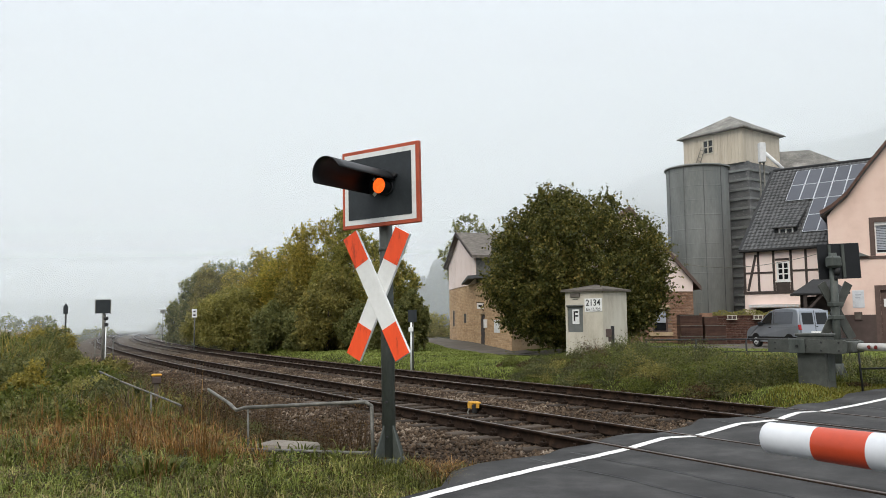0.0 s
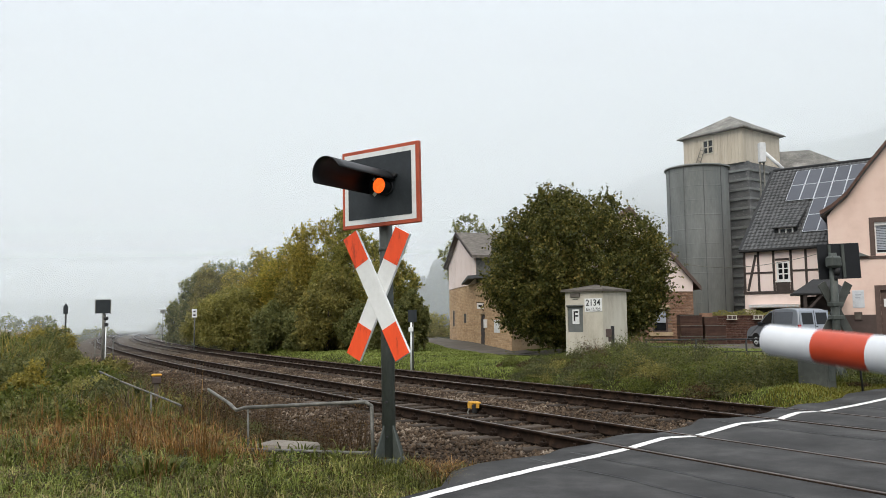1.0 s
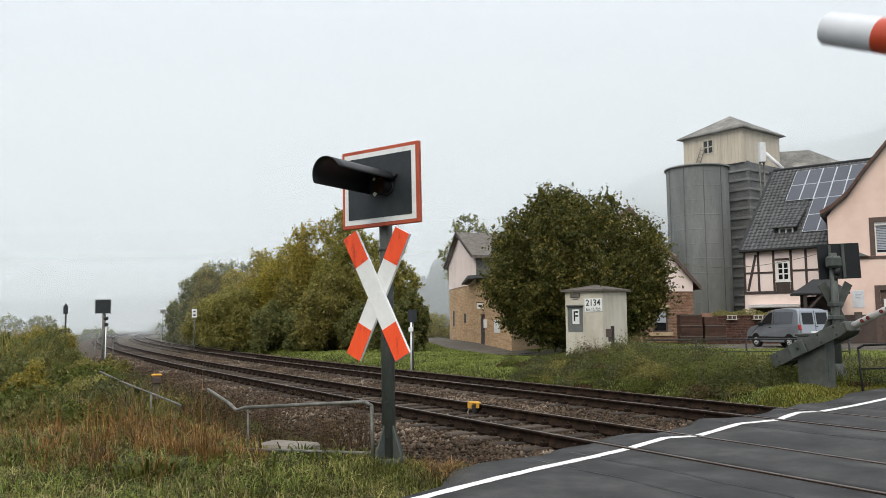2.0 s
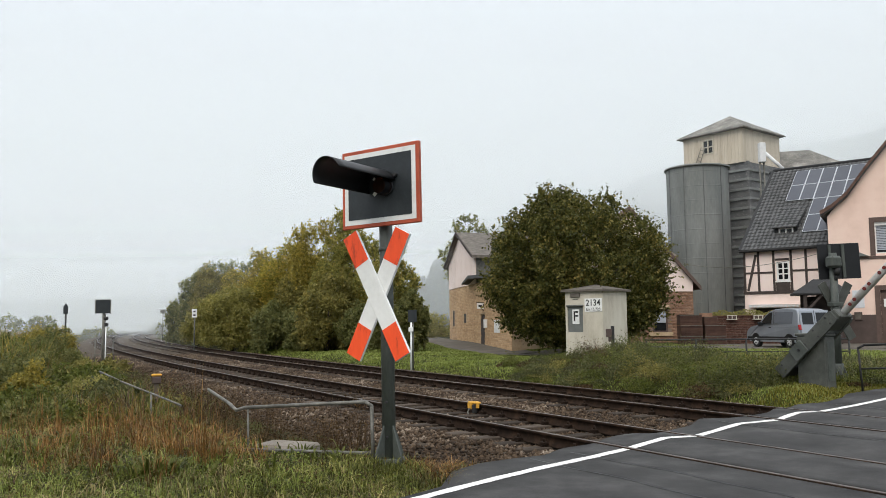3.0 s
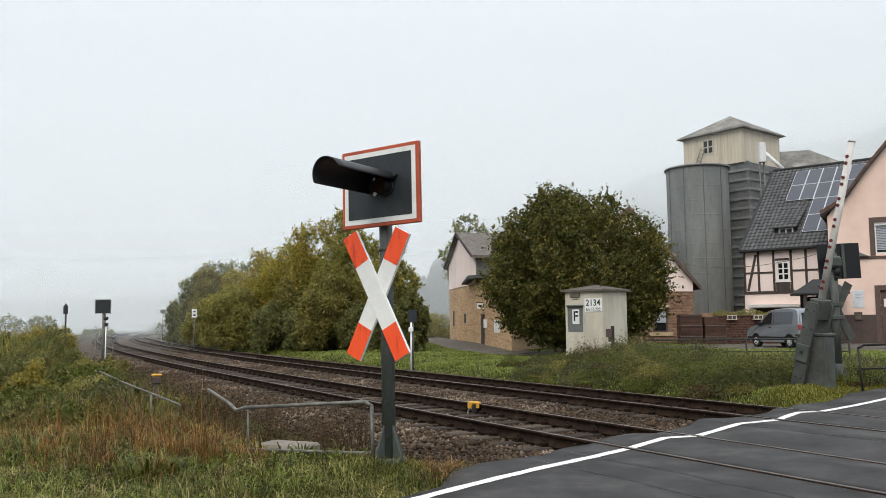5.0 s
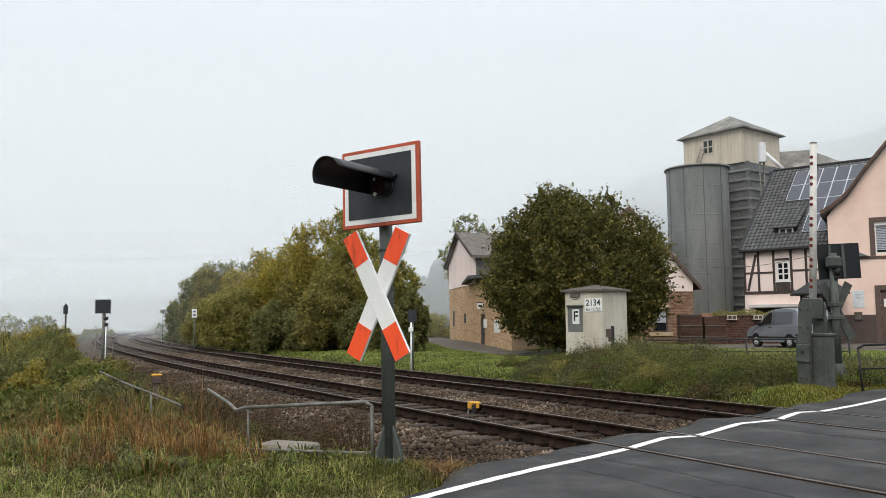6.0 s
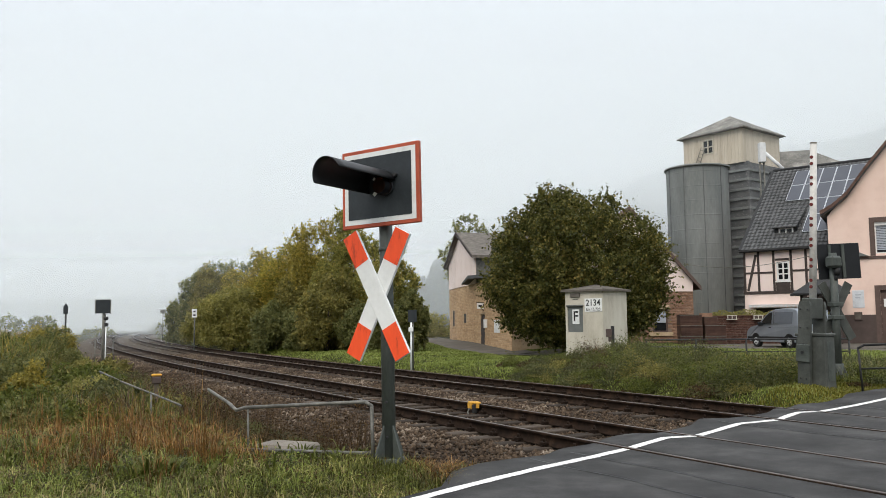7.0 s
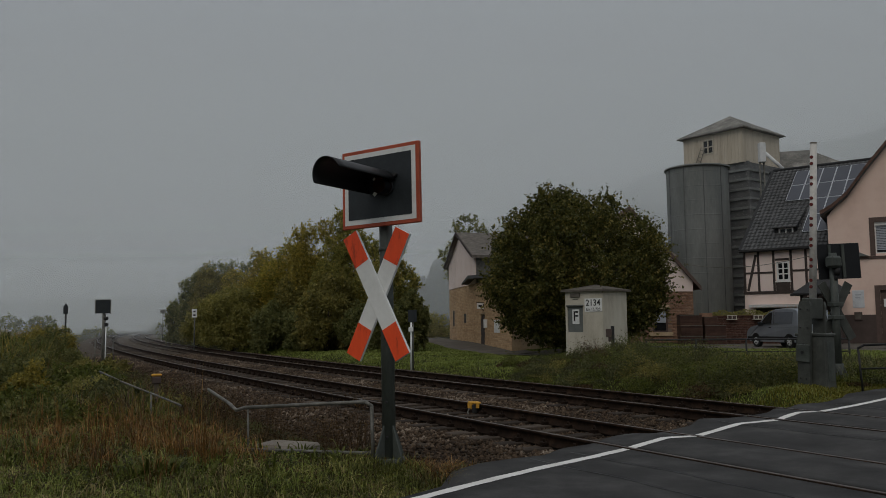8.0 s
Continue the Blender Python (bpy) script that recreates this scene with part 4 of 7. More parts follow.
# ---- small railway things ----
def rail_guard():
    th = thing("pipe_railing", Matrix.Identity(4), "bent grey steel pipe railing in front of the ditch", "railing")
    bm = bmesh.new()
    pipe(bm, [(-3.50, 12.0, 0.63), (-2.75, 10.3, 0.60), (-2.50, 9.75, 0.56), (-2.38, 9.66, 0.60), (-0.88, 9.06, 0.715), (-0.81, 9.03, 0.67), (-0.79, 9.02, 0.0)], 0.021)
    part("top_pipe", bm, M_STEEL, th)
    bm = bmesh.new()
    pipe(bm, [(-2.36, 9.66, 0.11), (-0.80, 9.05, 0.15)], 0.020)
    part("lower_pipe", bm, M_STEEL, th)
    bm = bmesh.new()
    pipe(bm, [(-2.34, 9.65, 0.6), (-2.32, 9.64, -0.1)], 0.012)
    part("upright", bm, M_STEEL, th)
    th = thing("pipe_railing", Matrix.Identity(4), "old grey pipe handrail half hidden in weeds", "railing")
    bm = bmesh.new()
    pipe(bm, [(-7.3, 17.1, 0.62), (-6.0, 15.0, 0.55), (-4.69, 13.0, 0.49), (-3.9, 12.0, 0.40)], 0.017)
    part("top_pipe", bm, M_STEEL, th)
    for p in ((-7.2, 16.95, 0.62), (-4.75, 13.1, 0.49)):
        bm = bmesh.new()
        tube(bm, p, (p[0], p[1], -0.3), 0.02, seg=8)
        part("upright", bm, M_STEEL, th)
    bm = bmesh.new()
    th = thing("concrete_slab", pose(-1.95, 10.05, -0.03, 0, 0, -22), "pale concrete culvert slab behind the railing", "slab")
    box(bm, -0.36, 0.34, -0.2, 0.25, -0.3, 0.15, bevel=0.03)
    part("slab", bm, M_SLAB, th)
    # verge railing beyond the crossing
    th = thing("verge_railing", Matrix.Identity(4), "dark pipe railing on the verge beyond the crossing", "railing")
    bm = bmesh.new()
    pipe(bm, [(9.42, 18.2, -0.1), (9.36, 18.2, 0.93), (9.44, 18.1, 1.00), (11.2, 16.6, 1.12)], 0.026)
    pipe(bm, [(9.39, 18.2, 0.47), (11.2, 16.6, 0.60)], 0.022)
    part("rail", bm, M_DARKSTEEL, th)
    bm = bmesh.new()
    tube(bm, (11.1, 16.7, 1.0), (11.1, 16.7, -0.2), 0.026, seg=8)
    part("upright", bm, M_DARKSTEEL, th)


def axle_counter():
    sx, sy = on_track(13.5, 0.7525)
    th = thing("axle_counter", pose(float(sx), float(sy), 0.0, 0, 0, math.degrees(HEAD - 13.5 / RADIUS) - 180), "yellow track sensor clamped on the rail", "sensor box")
    # x along the rail towards the road, y to the far side
    bm = bmesh.new()
    box(bm, -0.12, 0.01, -0.20, -0.07, -0.10, 0.05, bevel=0.02)
    part("box", bm, M_YELLOW, th)
    bm = bmesh.new()
    box(bm, 0.0, 0.15, -0.17, -0.05, 0.005, 0.05, bevel=0.015)
    box(bm, 0.11, 0.16, -0.15, -0.09, -0.07, 0.02, bevel=0.012)
    part("arm", bm, M_YELLOW, th)
    bm = bmesh.new()
    box(bm, 0.03, 0.11, -0.19, -0.10, -0.17, 0.0, bevel=0.015)
    part("clamp", bm, M_DARKSTEEL, th)
    bm = bmesh.new()
    pipe(bm, [(-0.03, -0.20, -0.08), (-0.02, -0.25, -0.14), (0.08, -0.30, -0.20), (0.22, -0.32, -0.21)], 0.014, seg=6)
    part("cable", bm, M_STEEL, th)
    th = thing("axle_counter", pose(-5.34, 15.0, 0, 0, 0, 20), "yellow capped trackside box on a short post in weeds", "sensor box")
    bm = bmesh.new()
    tube(bm, (0, 0, -0.3), (0, 0, 0.55), 0.04, seg=8)
    box(bm, -0.08, 0.08, -0.07, 0.07, 0.50, 0.64, bevel=0.02)
    part("post", bm, M_PLINTH, th)
    bm = bmesh.new()
    box(bm, -0.095, 0.095, -0.07, 0.07, 0.64, 0.685, bevel=0.02)
    part("cap", bm, M_YELLOW, th)


def trackside_signals():
    th = thing("trackside_signal", pose(-12.3, 29.0, 0, 0, 0, 10), "trackside signal mast with black board beside the rails", "railway signal")
    bm = bmesh.new()
    tube(bm, (0.02, 0, -0.4), (0.02, 0, 2.4), 0.06, seg=10)
    part("post", bm, M_STEEL, th)
    bm = bmesh.new()
    box(bm, -0.25, 0.25, -0.12, -0.08, 2.02, 2.50, bevel=0.004)
    board = part("board", bm, M_BOARD, th)
    bm = bmesh.new()
    for a in ((-0.27, -0.25, 2.0, 2.52), (0.25, 0.27, 2.0, 2.52), (-0.25, 0.25, 2.5, 2.52)):
        box(bm, a[0], a[1], -0.122, -0.08, a[2], a[3])
    part("rim", bm, M_STEEL, board)
    bm = bmesh.new()
    tube(bm, (0.06, -0.2, 1.84), (0.2, -0.2, 1.84), 0.06, seg=8)
    box(bm, 0.08, 0.2, -0.2, -0.1, 1.55, 1.68, bevel=0.01)
    part("lamp", bm, M_DARKSTEEL, th)
    bm = bmesh.new()
    tube(bm, (0.13, -0.15, -0.3), (0.13, -0.15, 1.6), 0.022, seg=8)
    part("white_pipe", bm, M_SIGNWHITE, th)
    th = thing("pipe_railing", pose(-12.53, 28.9, 0, 0, 0, 0), "small pale guard rail beside the signal mast", "railing")
    bm = bmesh.new()
    pipe(bm, [(0, 0, -0.1), (0, 0, 1.08), (0.06, 0.1, 1.17), (0.34, 0.5, 1.17), (0.40, 0.6, 1.1), (0.40, 0.6, -0.1)], 0.020, seg=8)
    pipe(bm, [(0, 0, 0.54), (0.40, 0.6, 0.56)], 0.018, seg=8)
    part("rail", bm, M_STEEL, th)
    th = thing("trackside_marker", pose(-18.85, 40, 0, 0, 0, 8), "narrow dark trackside marker on a thin post", "railway sign")
    bm = bmesh.new()
    tube(bm, (0, 0, -0.6), (0, 0, 2.6), 0.045, seg=8)
    part("post", bm, M_DARKSTEEL, th)
    bm = bmesh.new()
    box(bm, -0.11, 0.11, -0.06, -0.03, 2.18, 2.58, bevel=0.004)
    prism(bm, [(-0.08, 2.58), (0.08, 2.58), (0, 2.72)], -0.05, -0.03)
    part("plate", bm, M_BOARD, th)
    th = thing("trackside_marker", pose(-16.3, 52.5, 0.05, 0, 0, 6), "white trackside plate on a post before the hedge", "railway sign")
    bm = bmesh.new()
    tube(bm, (0, 0, -0.4), (0, 0, 2.5), 0.05, seg=8)
    part("post", bm, M_STEEL, th)
    bm = bmesh.new()
    box(bm, -0.16, 0.16, -0.08, -0.05, 2.0, 2.55, bevel=0.004)
    part("plate", bm, M_SIGNWHITE, th)
    bm = bmesh.new()
    box(bm, -0.07, 0.07, -0.084, -0.08, 2.1, 2.2)
    box(bm, -0.07, 0.07, -0.084, -0.08, 2.34, 2.44)
    part("marks", bm, M_INK, th)
    th = thing("trackside_marker", pose(-31.5, 90, 0, 0, 0, 6), "far trackside signal in the fog", "railway sign")
    bm = bmesh.new()
    tube(bm, (0, 0, -0.6), (0, 0, 3.3), 0.05, seg=8)
    part("post", bm, M_STEEL, th)
    bm = bmesh.new()
    box(bm, -0.3, 0.35, -0.1, -0.05, 2.85, 3.3, bevel=0.004)
    part("plate", bm, M_STEEL, th)
    th = thing("trackside_signal", pose(-1.25, 31.0, 0, 0, 0, 10), "small trackside signal with black board and white post", "railway signal")
    bm = bmesh.new()
    tube(bm, (-0.02, -0.1, -0.3), (-0.02, -0.1, 1.6), 0.035, seg=8)
    part("white_pipe", bm, M_SIGNWHITE, th)
    bm = bmesh.new()
    tube(bm, (0.05, 0, -0.3), (0.05, 0, 2.0), 0.05, seg=8)
    part("post", bm, M_STEEL, th)
    bm = bmesh.new()
    box(bm, -0.14, 0.20, -0.10, -0.06, 1.62, 2.08, bevel=0.004)
    part("board", bm, M_BOARD, th)
    bm = bmesh.new()
    box(bm, -0.13, 0.05, -0.2, -0.14, 1.25, 1.42, bevel=0.01)
    part("lamp_box", bm, M_SIGNWHITE, th)


def relay_cabin():
    A = 44.0
    th = thing("relay_cabin", pose(6.16, 31.0, 0.18, 0, 0, -A), "beige concrete relay cabin with brown roof and number plate", "cabin")
    w = 1.75
    # local x runs from the front corner to the back along the one face (negative x), y along the other
    bm = bmesh.new()
    holed_wall(bm, w, -0.3, 2.58, [(0.09, 0.83, 0.98, 2.00)], 0.1)
    bmesh.ops.transform(bm, matrix=pose(-w, 0, 0), verts=bm.verts[:])
    wa = part("wall", bm, M_CABIN, th)
    bm = bmesh.new()
    box(bm, -0.1, 0, 0.1, w, -0.3, 2.58)
    part("wall", bm, M_CABIN, th)
    bm = bmesh.new()
    box(bm, -w, -w + 0.1, 0.1, w, -0.3, 2.58)
    box(bm, -w + 0.1, -0.1, w - 0.1, w, -0.3, 2.58)
    part("wall", bm, M_CABIN, th)
    bm = bmesh.new()
    o = 0.13
    b = [bm.verts.new(p) for p in ((-w - o, -o, 2.58), (o, -o, 2.58), (o, w + o, 2.58), (-w - o, w + o, 2.58))]
    t = [bm.verts.new((v.co.x, v.co.y, 2.66)) for v in b]
    ap = bm.verts.new((-w / 2, w / 2, 2.88))
    bm.faces.new(b[::-1])
    for i in range(4):
        bm.faces.new((b[i], b[(i + 1) % 4], t[(i + 1) % 4], t[i]))
        bm.faces.new((t[i], t[(i + 1) % 4], ap))
    part("roof", bm, M_CABINROOF, th)
    bm = bmesh.new()
    box(bm, -w + 0.09, -w + 0.83, 0.05, 0.08, 0.98, 2.00)
    part("grey_panel", bm, M_PANELGREY, th)
    bm = bmesh.new()
    box(bm, -w + 0.05, -w + 0.87, -0.05, 0.0, 2.00, 2.06, bevel=0.01)
    part("panel_ledge", bm, M_PANELGREY, th)
    bm = bmesh.new()
    box(bm, -w + 0.30, -w + 0.63, 0.035, 0.05, 1.30, 1.88, bevel=0.003)
    fp = part("letter_plate", bm, M_SIGNWHITE, th)
    o = piece("lettering", text_mesh("F", 0.56, M_INK), fp, pose(-w + 0.465, 0.031, 1.59, 90, 0, 0))
    bm = bmesh.new()
    box(bm, -w + 0.93, -0.03, -0.02, -0.001, 1.78, 2.30, bevel=0.003)
    npl = part("number_plate", bm, M_SIGNWHITE, th)
    piece("lettering", text_mesh("2134", 0.34, M_INK), npl, pose(-w + 1.325, -0.023, 2.12, 90, 0, 0))
    piece("lettering", text_mesh("km 15,720", 0.155, M_INK), npl, pose(-w + 1.325, -0.023, 1.87, 90, 0, 0))
    bm = bmesh.new()
    box(bm, -w + 0.28, -w + 0.72, -0.06, 0.0, 2.36, 2.52, bevel=0.01)
    box(bm, -w + 0.36, -w + 0.62, -0.012, 0.0, 2.27, 2.29)
    part("vent", bm, M_CABINROOF, th)
    bm = bmesh.new()
    for z in (0.34,):
        for x in (0.2, 0.7):
            tube(bm, (-w + x, -0.01, z), (-w + x, 0.0, z), 0.03, seg=8)
    part("vent_holes", bm, M_INK, th)
    th = thing("cable_post", pose(6.35, 30.2, 0.12, 0, 0, -20), "dark metal post with a small switch box by the cabin", "post")
    bm = bmesh.new()
    box(bm, -0.06, 0.06, -0.05, 0.05, -0.3, 1.28, bevel=0.01)
    part("post", bm, M_DARKSTEEL, th)
    bm = bmesh.new()
    box(bm, -0.24, -0.02, -0.13, 0.0, 0.86, 1.18, bevel=0.02)
    box(bm, -0.16, -0.04, -0.09, 0.0, 0.7, 0.88, bevel=0.02)
    part("switch_box", bm, M_PLINTH, th)


DISC, DISC_AT = near_signal()
FAR_ARM, FAR_AT = far_barrier()
NEAR_ARM, NEAR_AT = near_barrier()
far_signal()
rail_guard()
axle_counter()
trackside_signals()
relay_cabin()


# ---- houses ----
def frame_at(x, y, z, dx, dy):
    """Local axes of a facade: x along it, y into the house."""
    return pose(x, y, z, 0, 0, math.degrees(math.atan2(dy, dx)))


def window(parent, x0, x1, z0, z1, depth=0.12, cols=2, rows=2, mat=None, fw=0.07, sill=True, blind=False):
    """A window set into its opening: frame, bars, panes, sill."""
    mat = mat or M_WHITEFRAME
    bm = bmesh.new()
    box(bm, x0, x0 + fw, depth - 0.05, depth + 0.03, z0, z1)
    box(bm, x1 - fw, x1, depth - 0.05, depth + 0.03, z0, z1)
    box(bm, x0 + fw, x1 - fw, depth - 0.05, depth + 0.03, z1 - fw, z1)
    box(bm, x0 + fw, x1 - fw, depth - 0.05, depth + 0.03, z0, z0 + fw)
    w = part("window", bm, mat, parent)
    bm = bmesh.new()
    ix0, ix1, iz0, iz1 = x0 + fw, x1 - fw, z0 + fw, z1 - fw
    for k in range(1, cols):
        c = ix0 + (ix1 - ix0) * k / cols
        box(bm, c - fw * 0.4, c + fw * 0.4, depth - 0.04, depth + 0.02, iz0, iz1)
    for k in range(1, rows):
        c = iz0 + (iz1 - iz0) * k / rows
        box(bm, ix0, ix1, depth - 0.035, depth + 0.015, c - fw * 0.3, c + fw * 0.3)
    if cols > 1 or rows > 1:
        part("glazing_bars", bm, mat, w)
    else:
        bm.free()
    bm = bmesh.new()
    box(bm, ix0, ix1, depth + 0.0, depth + 0.012, iz0, iz1)
    part("pane", bm, M_GLASS, w)
    if blind:
        k = 0
        z = iz1 - 0.03
        while z > iz0 + (iz1 - iz0) * 0.12:
            bm = bmesh.new()
            box(bm, ix0, ix1, depth - 0.02, depth - 0.005, z - 0.075, z - 0.012)
            part("blind_slat", bm, M_BLIND, w)
            z -= 0.085
    if sill:
        bm = bmesh.new()
        box(bm, x0 - 0.08, x1 + 0.08, -0.06, depth, z0 - 0.07, z0 - 0.004, bevel=0.01)
        part("sill", bm, mat, w)
    # near-black plate added behind the pane, in place of a room
    bm = bmesh.new()
    box(bm, x0 - 0.02, x1 + 0.02, depth + 0.25, depth + 0.28, z0 - 0.02, z1 + 0.02)
    part("dark_backing", bm, M_DARKSTEEL, w)
    return w


def tile_course_mesh(width, run, tw, th_, jitter, mat, name, seed=3):
    """A slope of overlapping tiles in its own plane: x along the eave, y up the slope."""
    rng = np.random.default_rng(seed)
    V, F = [], []
    rows, cols = int(run / th_), int(width / tw)
    tw, th_ = width / cols, run / rows
    for r in range(rows):
        for c in range(cols):
            off = 0.0
            x0 = c * tw + off + 0.012
            x1 = min(width + 0.02, x0 + tw - 0.02)
            if x1 <= x0:
                continue
            y0, y1 = r * th_ - 0.03, (r + 1) * th_ + 0.02
            h = 0.035 + rng.uniform(-jitter, jitter)
            i = len(V)
            V += [(x0, y0, h + 0.02), (x1, y0, h + 0.02), (x1, y1, h - 0.025), (x0, y1, h - 0.025), (x0, y0, 0), (x1, y0, 0), (x0 + (x1 - x0) / 2, y0, h + 0.045), (x0 + (x1 - x0) / 2, y1, h)]
            F += [(i, i + 6, i + 7, i + 3), (i + 6, i + 1, i + 2, i + 7), (i + 4, i + 5, i + 1, i), (i, i + 1, i + 6, i)]
    F = [f if f[3] != f[0] else (f[0], f[1], f[2], f[2]) for f in F]
    V = np.array(V)
    quads = np.array([f for f in F if f[2] != f[3]])
    return raw_mesh(name, V, quads, mat)


def timber_house():
    th = thing("timbered_house", frame_at(17.7, 47.0, 0.3, 0.77, -0.64), "pink half-timbered house with slate roof and solar panels", "house")
    W, D, E, R = 11.0, 13.06, 5.45, 11.0
    win = (1.86, 2.58, 3.48, 4.60)
    bm = bmesh.new()
    holed_wall(bm, W, -0.5, E, [win, (0.55, 2.95, -0.3, 1.95)], 0.3)
    part("wall", bm, M_PALEPINK, th)
    bm = bmesh.new()
    prism(bm, [(0.0, -0.5), (D, -0.5), (D, E), (D / 2, R - 0.25), (0.0, E)], 0, 0.3, m=Matrix.Rotation(radians(90), 4, "Z") @ pose(0.301, -0.3, 0))
    part("wall", bm, M_PALEPINK, th)
    bm = bmesh.new()
    box(bm, 0.3, W, D - 0.3, D, -0.5, E)
    part("wall", bm, M_PALEPINK, th)
    # dark panel in the lower opening, below the awning
    bm = bmesh.new()
    box(bm, 0.55, 2.95, 0.22, 0.28, -0.3, 1.95)
    part("lower_panel", bm, M_TIMBER, th)
    for k in range(13):
        bm = bmesh.new()
        x = 0.35 + k * 0.215
        prism(bm, [(x, 2.16), (x + 0.2, 2.16), (x + 0.2, 2.04), (x + 0.1, 1.95), (x, 2.04)], -0.42, -0.40)
        part("awning_scallop", bm, M_GALV, th)
    bm = bmesh.new()
    prism(bm, [(-0.42, 2.15), (0.02, 2.19), (0.02, 2.15), (-0.42, 2.11)], 0.3, 3.15, m=Matrix.Rotation(radians(90), 4, "Z") @ Matrix.Scale(-1, 4, (0, 1, 0)))
    part("awning", bm, M_PALEPINK, th)
    # timbers, proud of the plaster
    T = 0.064

    def beam(x0, x1, z0, z1):
        bm = bmesh.new()
        box(bm, x0, x1, -0.035, 0.0, z0, z1)
        part("timber", bm, M_TIMBER, th)

    for x in (0.06, 0.86, 1.72, 2.68, 3.48, 4.25, 5.0, 5.8, 6.6):
        beam(x - T, x + T, 2.93, 5.22)
    beam(-0.04, 7.5, 5.22, 5.44)
    beam(-0.04, 7.5, 2.76, 2.93)
    for x0, x1, z in ((0.125, 0.795, 4.0), (0.925, 1.655, 4.0), (2.745, 3.415, 4.05), (3.545, 4.185, 4.05), (4.315, 4.935, 4.05)):
        beam(x0, x1, z - 0.052, z + 0.052)
    beam(1.81, 2.59, 2.93, 3.42)
    beam(1.81, 2.59, 4.66, 4.78)
    bm = bmesh.new()
    a = math.degrees(math.atan2(0.52, 2.12))
    box(bm, -0.07, 0.07, -0.034, -0.001, -1.08, 1.08, m=pose(0.48, 0, 4.02, 0, a, 0))
    part("timber", bm, M_TIMBER, th)
    window(th, *win, depth=0.06, cols=2, rows=3, fw=0.10)
    # roof
    eave = 5.33
    slope = math.atan2(R - eave, D / 2 + 0.34)
    run = (D / 2 + 0.34) / math.cos(slope)
    for side in (0, 1):
        m = Matrix.Translation((-0.06, -0.34, eave)) @ Matrix.Rotation(slope, 4, "X")
        if side:
            m = Matrix.Translation((W, D + 0.34, eave)) @ Matrix.Rotation(math.pi, 4, "Z") @ Matrix.Rotation(slope, 4, "X")
        bm = bmesh.new()
        box(bm, 0, W + 0.3, 0, run, -0.12, 0.0, m=m)
        rf = part("roof", bm, M_SLATEBASE, th)
        o = new("roof_tiles", tile_course_mesh(W + 0.3, run, 0.25, 0.33, 0.004, M_SLATE, "roof_tiles"))
        o["kind"] = "stuff"
        o.parent = rf
        o.matrix_basis = m
        if side:
            continue
        bm = bmesh.new()
        box(bm, -0.03, W + 0.3, -0.10, -0.005, -0.10, 0.0, m=m)
        part("gutter", bm, M_DARKSTEEL, th)
        bm = bmesh.new()
        for r in range(int(run / 0.34)):
            box(bm, -0.07, 0.10, r * 0.34, r * 0.34 + 0.36, 0.0, 0.075, m=m)
        part("verge_tiles", bm, M_SLATEBASE, th)
        bm = bmesh.new()
        tube(bm, m @ Vector((0, run + 0.02, 0.03)), m @ Vector((W + 0.3, run + 0.02, 0.03)), 0.11, seg=10)
        part("ridge", bm, M_SLATEBASE, th)
        # solar panels, x along the eave, y up the slope, in metres
        cells = [(1.62 + k * 0.81, 6.62 - r * 1.76) for r in range(2) for k in range(6)] + [(3.24 + k * 0.81, 3.10 - r * 1.76) for r in range(2) for k in range(3)]
        for x, y in cells:
            bm = bmesh.new()
            box(bm, x, x + 0.79, y, y + 1.73, 0.10, 0.135, m=m)
            pn = part("solar_panel", bm, M_ALU, th, "blue-grey solar panel with pale frame")
            bm = bmesh.new()
            box(bm, x + 0.025, x + 0.765, y + 0.025, y + 1.705, 0.1352, 0.139, m=m)
            part("cell_face", bm, M_SOLAR, pn)
    # dormer
    dm = Matrix.Translation((1.60, 0.80, 5.85))
    bm = bmesh.new()
    holed_wall(bm, 1.25, 0, 0.86, [(0.28, 1.03, 0.20, 0.74)], 0.12)
    box(bm, 0, 0.1, 0.12, 1.4, 0, 0.86)
    box(bm, 1.15, 1.25, 0.12, 1.4, 0, 0.86)
    bmesh.ops.transform(bm, matrix=dm, verts=bm.verts[:])
    d = part("dormer", bm, M_SLATEBASE, th)
    bm = bmesh.new()
    ds = radians(31)
    rm = dm @ Matrix.Translation((-0.06, 0, 0.84)) @ Matrix.Rotation(ds, 4, "X")
    box(bm, 0, 1.38, -0.25, 3.0, 0.0, 0.08, m=rm)
    dr = part("dormer_roof", bm, M_SLATEBASE, d)
    o = piece("roof_tiles", tile_course_mesh(1.38, 3.2, 0.25, 0.33, 0.004, M_SLATE, "roof_tiles"), dr, rm @ Matrix.Translation((0, -0.25, 0.05)))
    o["kind"] = "stuff"
    bm = bmesh.new()
    for a in ((0.25, 0.33, 0.16, 0.76), (0.98, 1.06, 0.16, 0.76), (0.33, 0.98, 0.68, 0.76), (0.33, 0.98, 0.16, 0.24), (0.615, 0.695, 0.24, 0.68)):
        box(bm, a[0], a[1], -0.03, 0.08, a[2], a[3], m=dm)
    part("window_frame", bm, M_WHITEFRAME, d)
    bm = bmesh.new()
    box(bm, 0.33, 0.98, 0.05, 0.07, 0.24, 0.68, m=dm)
    part("pane", bm, M_GLASS, d)
    bm = bmesh.new()
    box(bm, 0.05, 1.25, -0.22, 0.0, -0.10, 0.04, m=dm, bevel=0.02)
    part("sill", bm, M_PANELGREY, d)


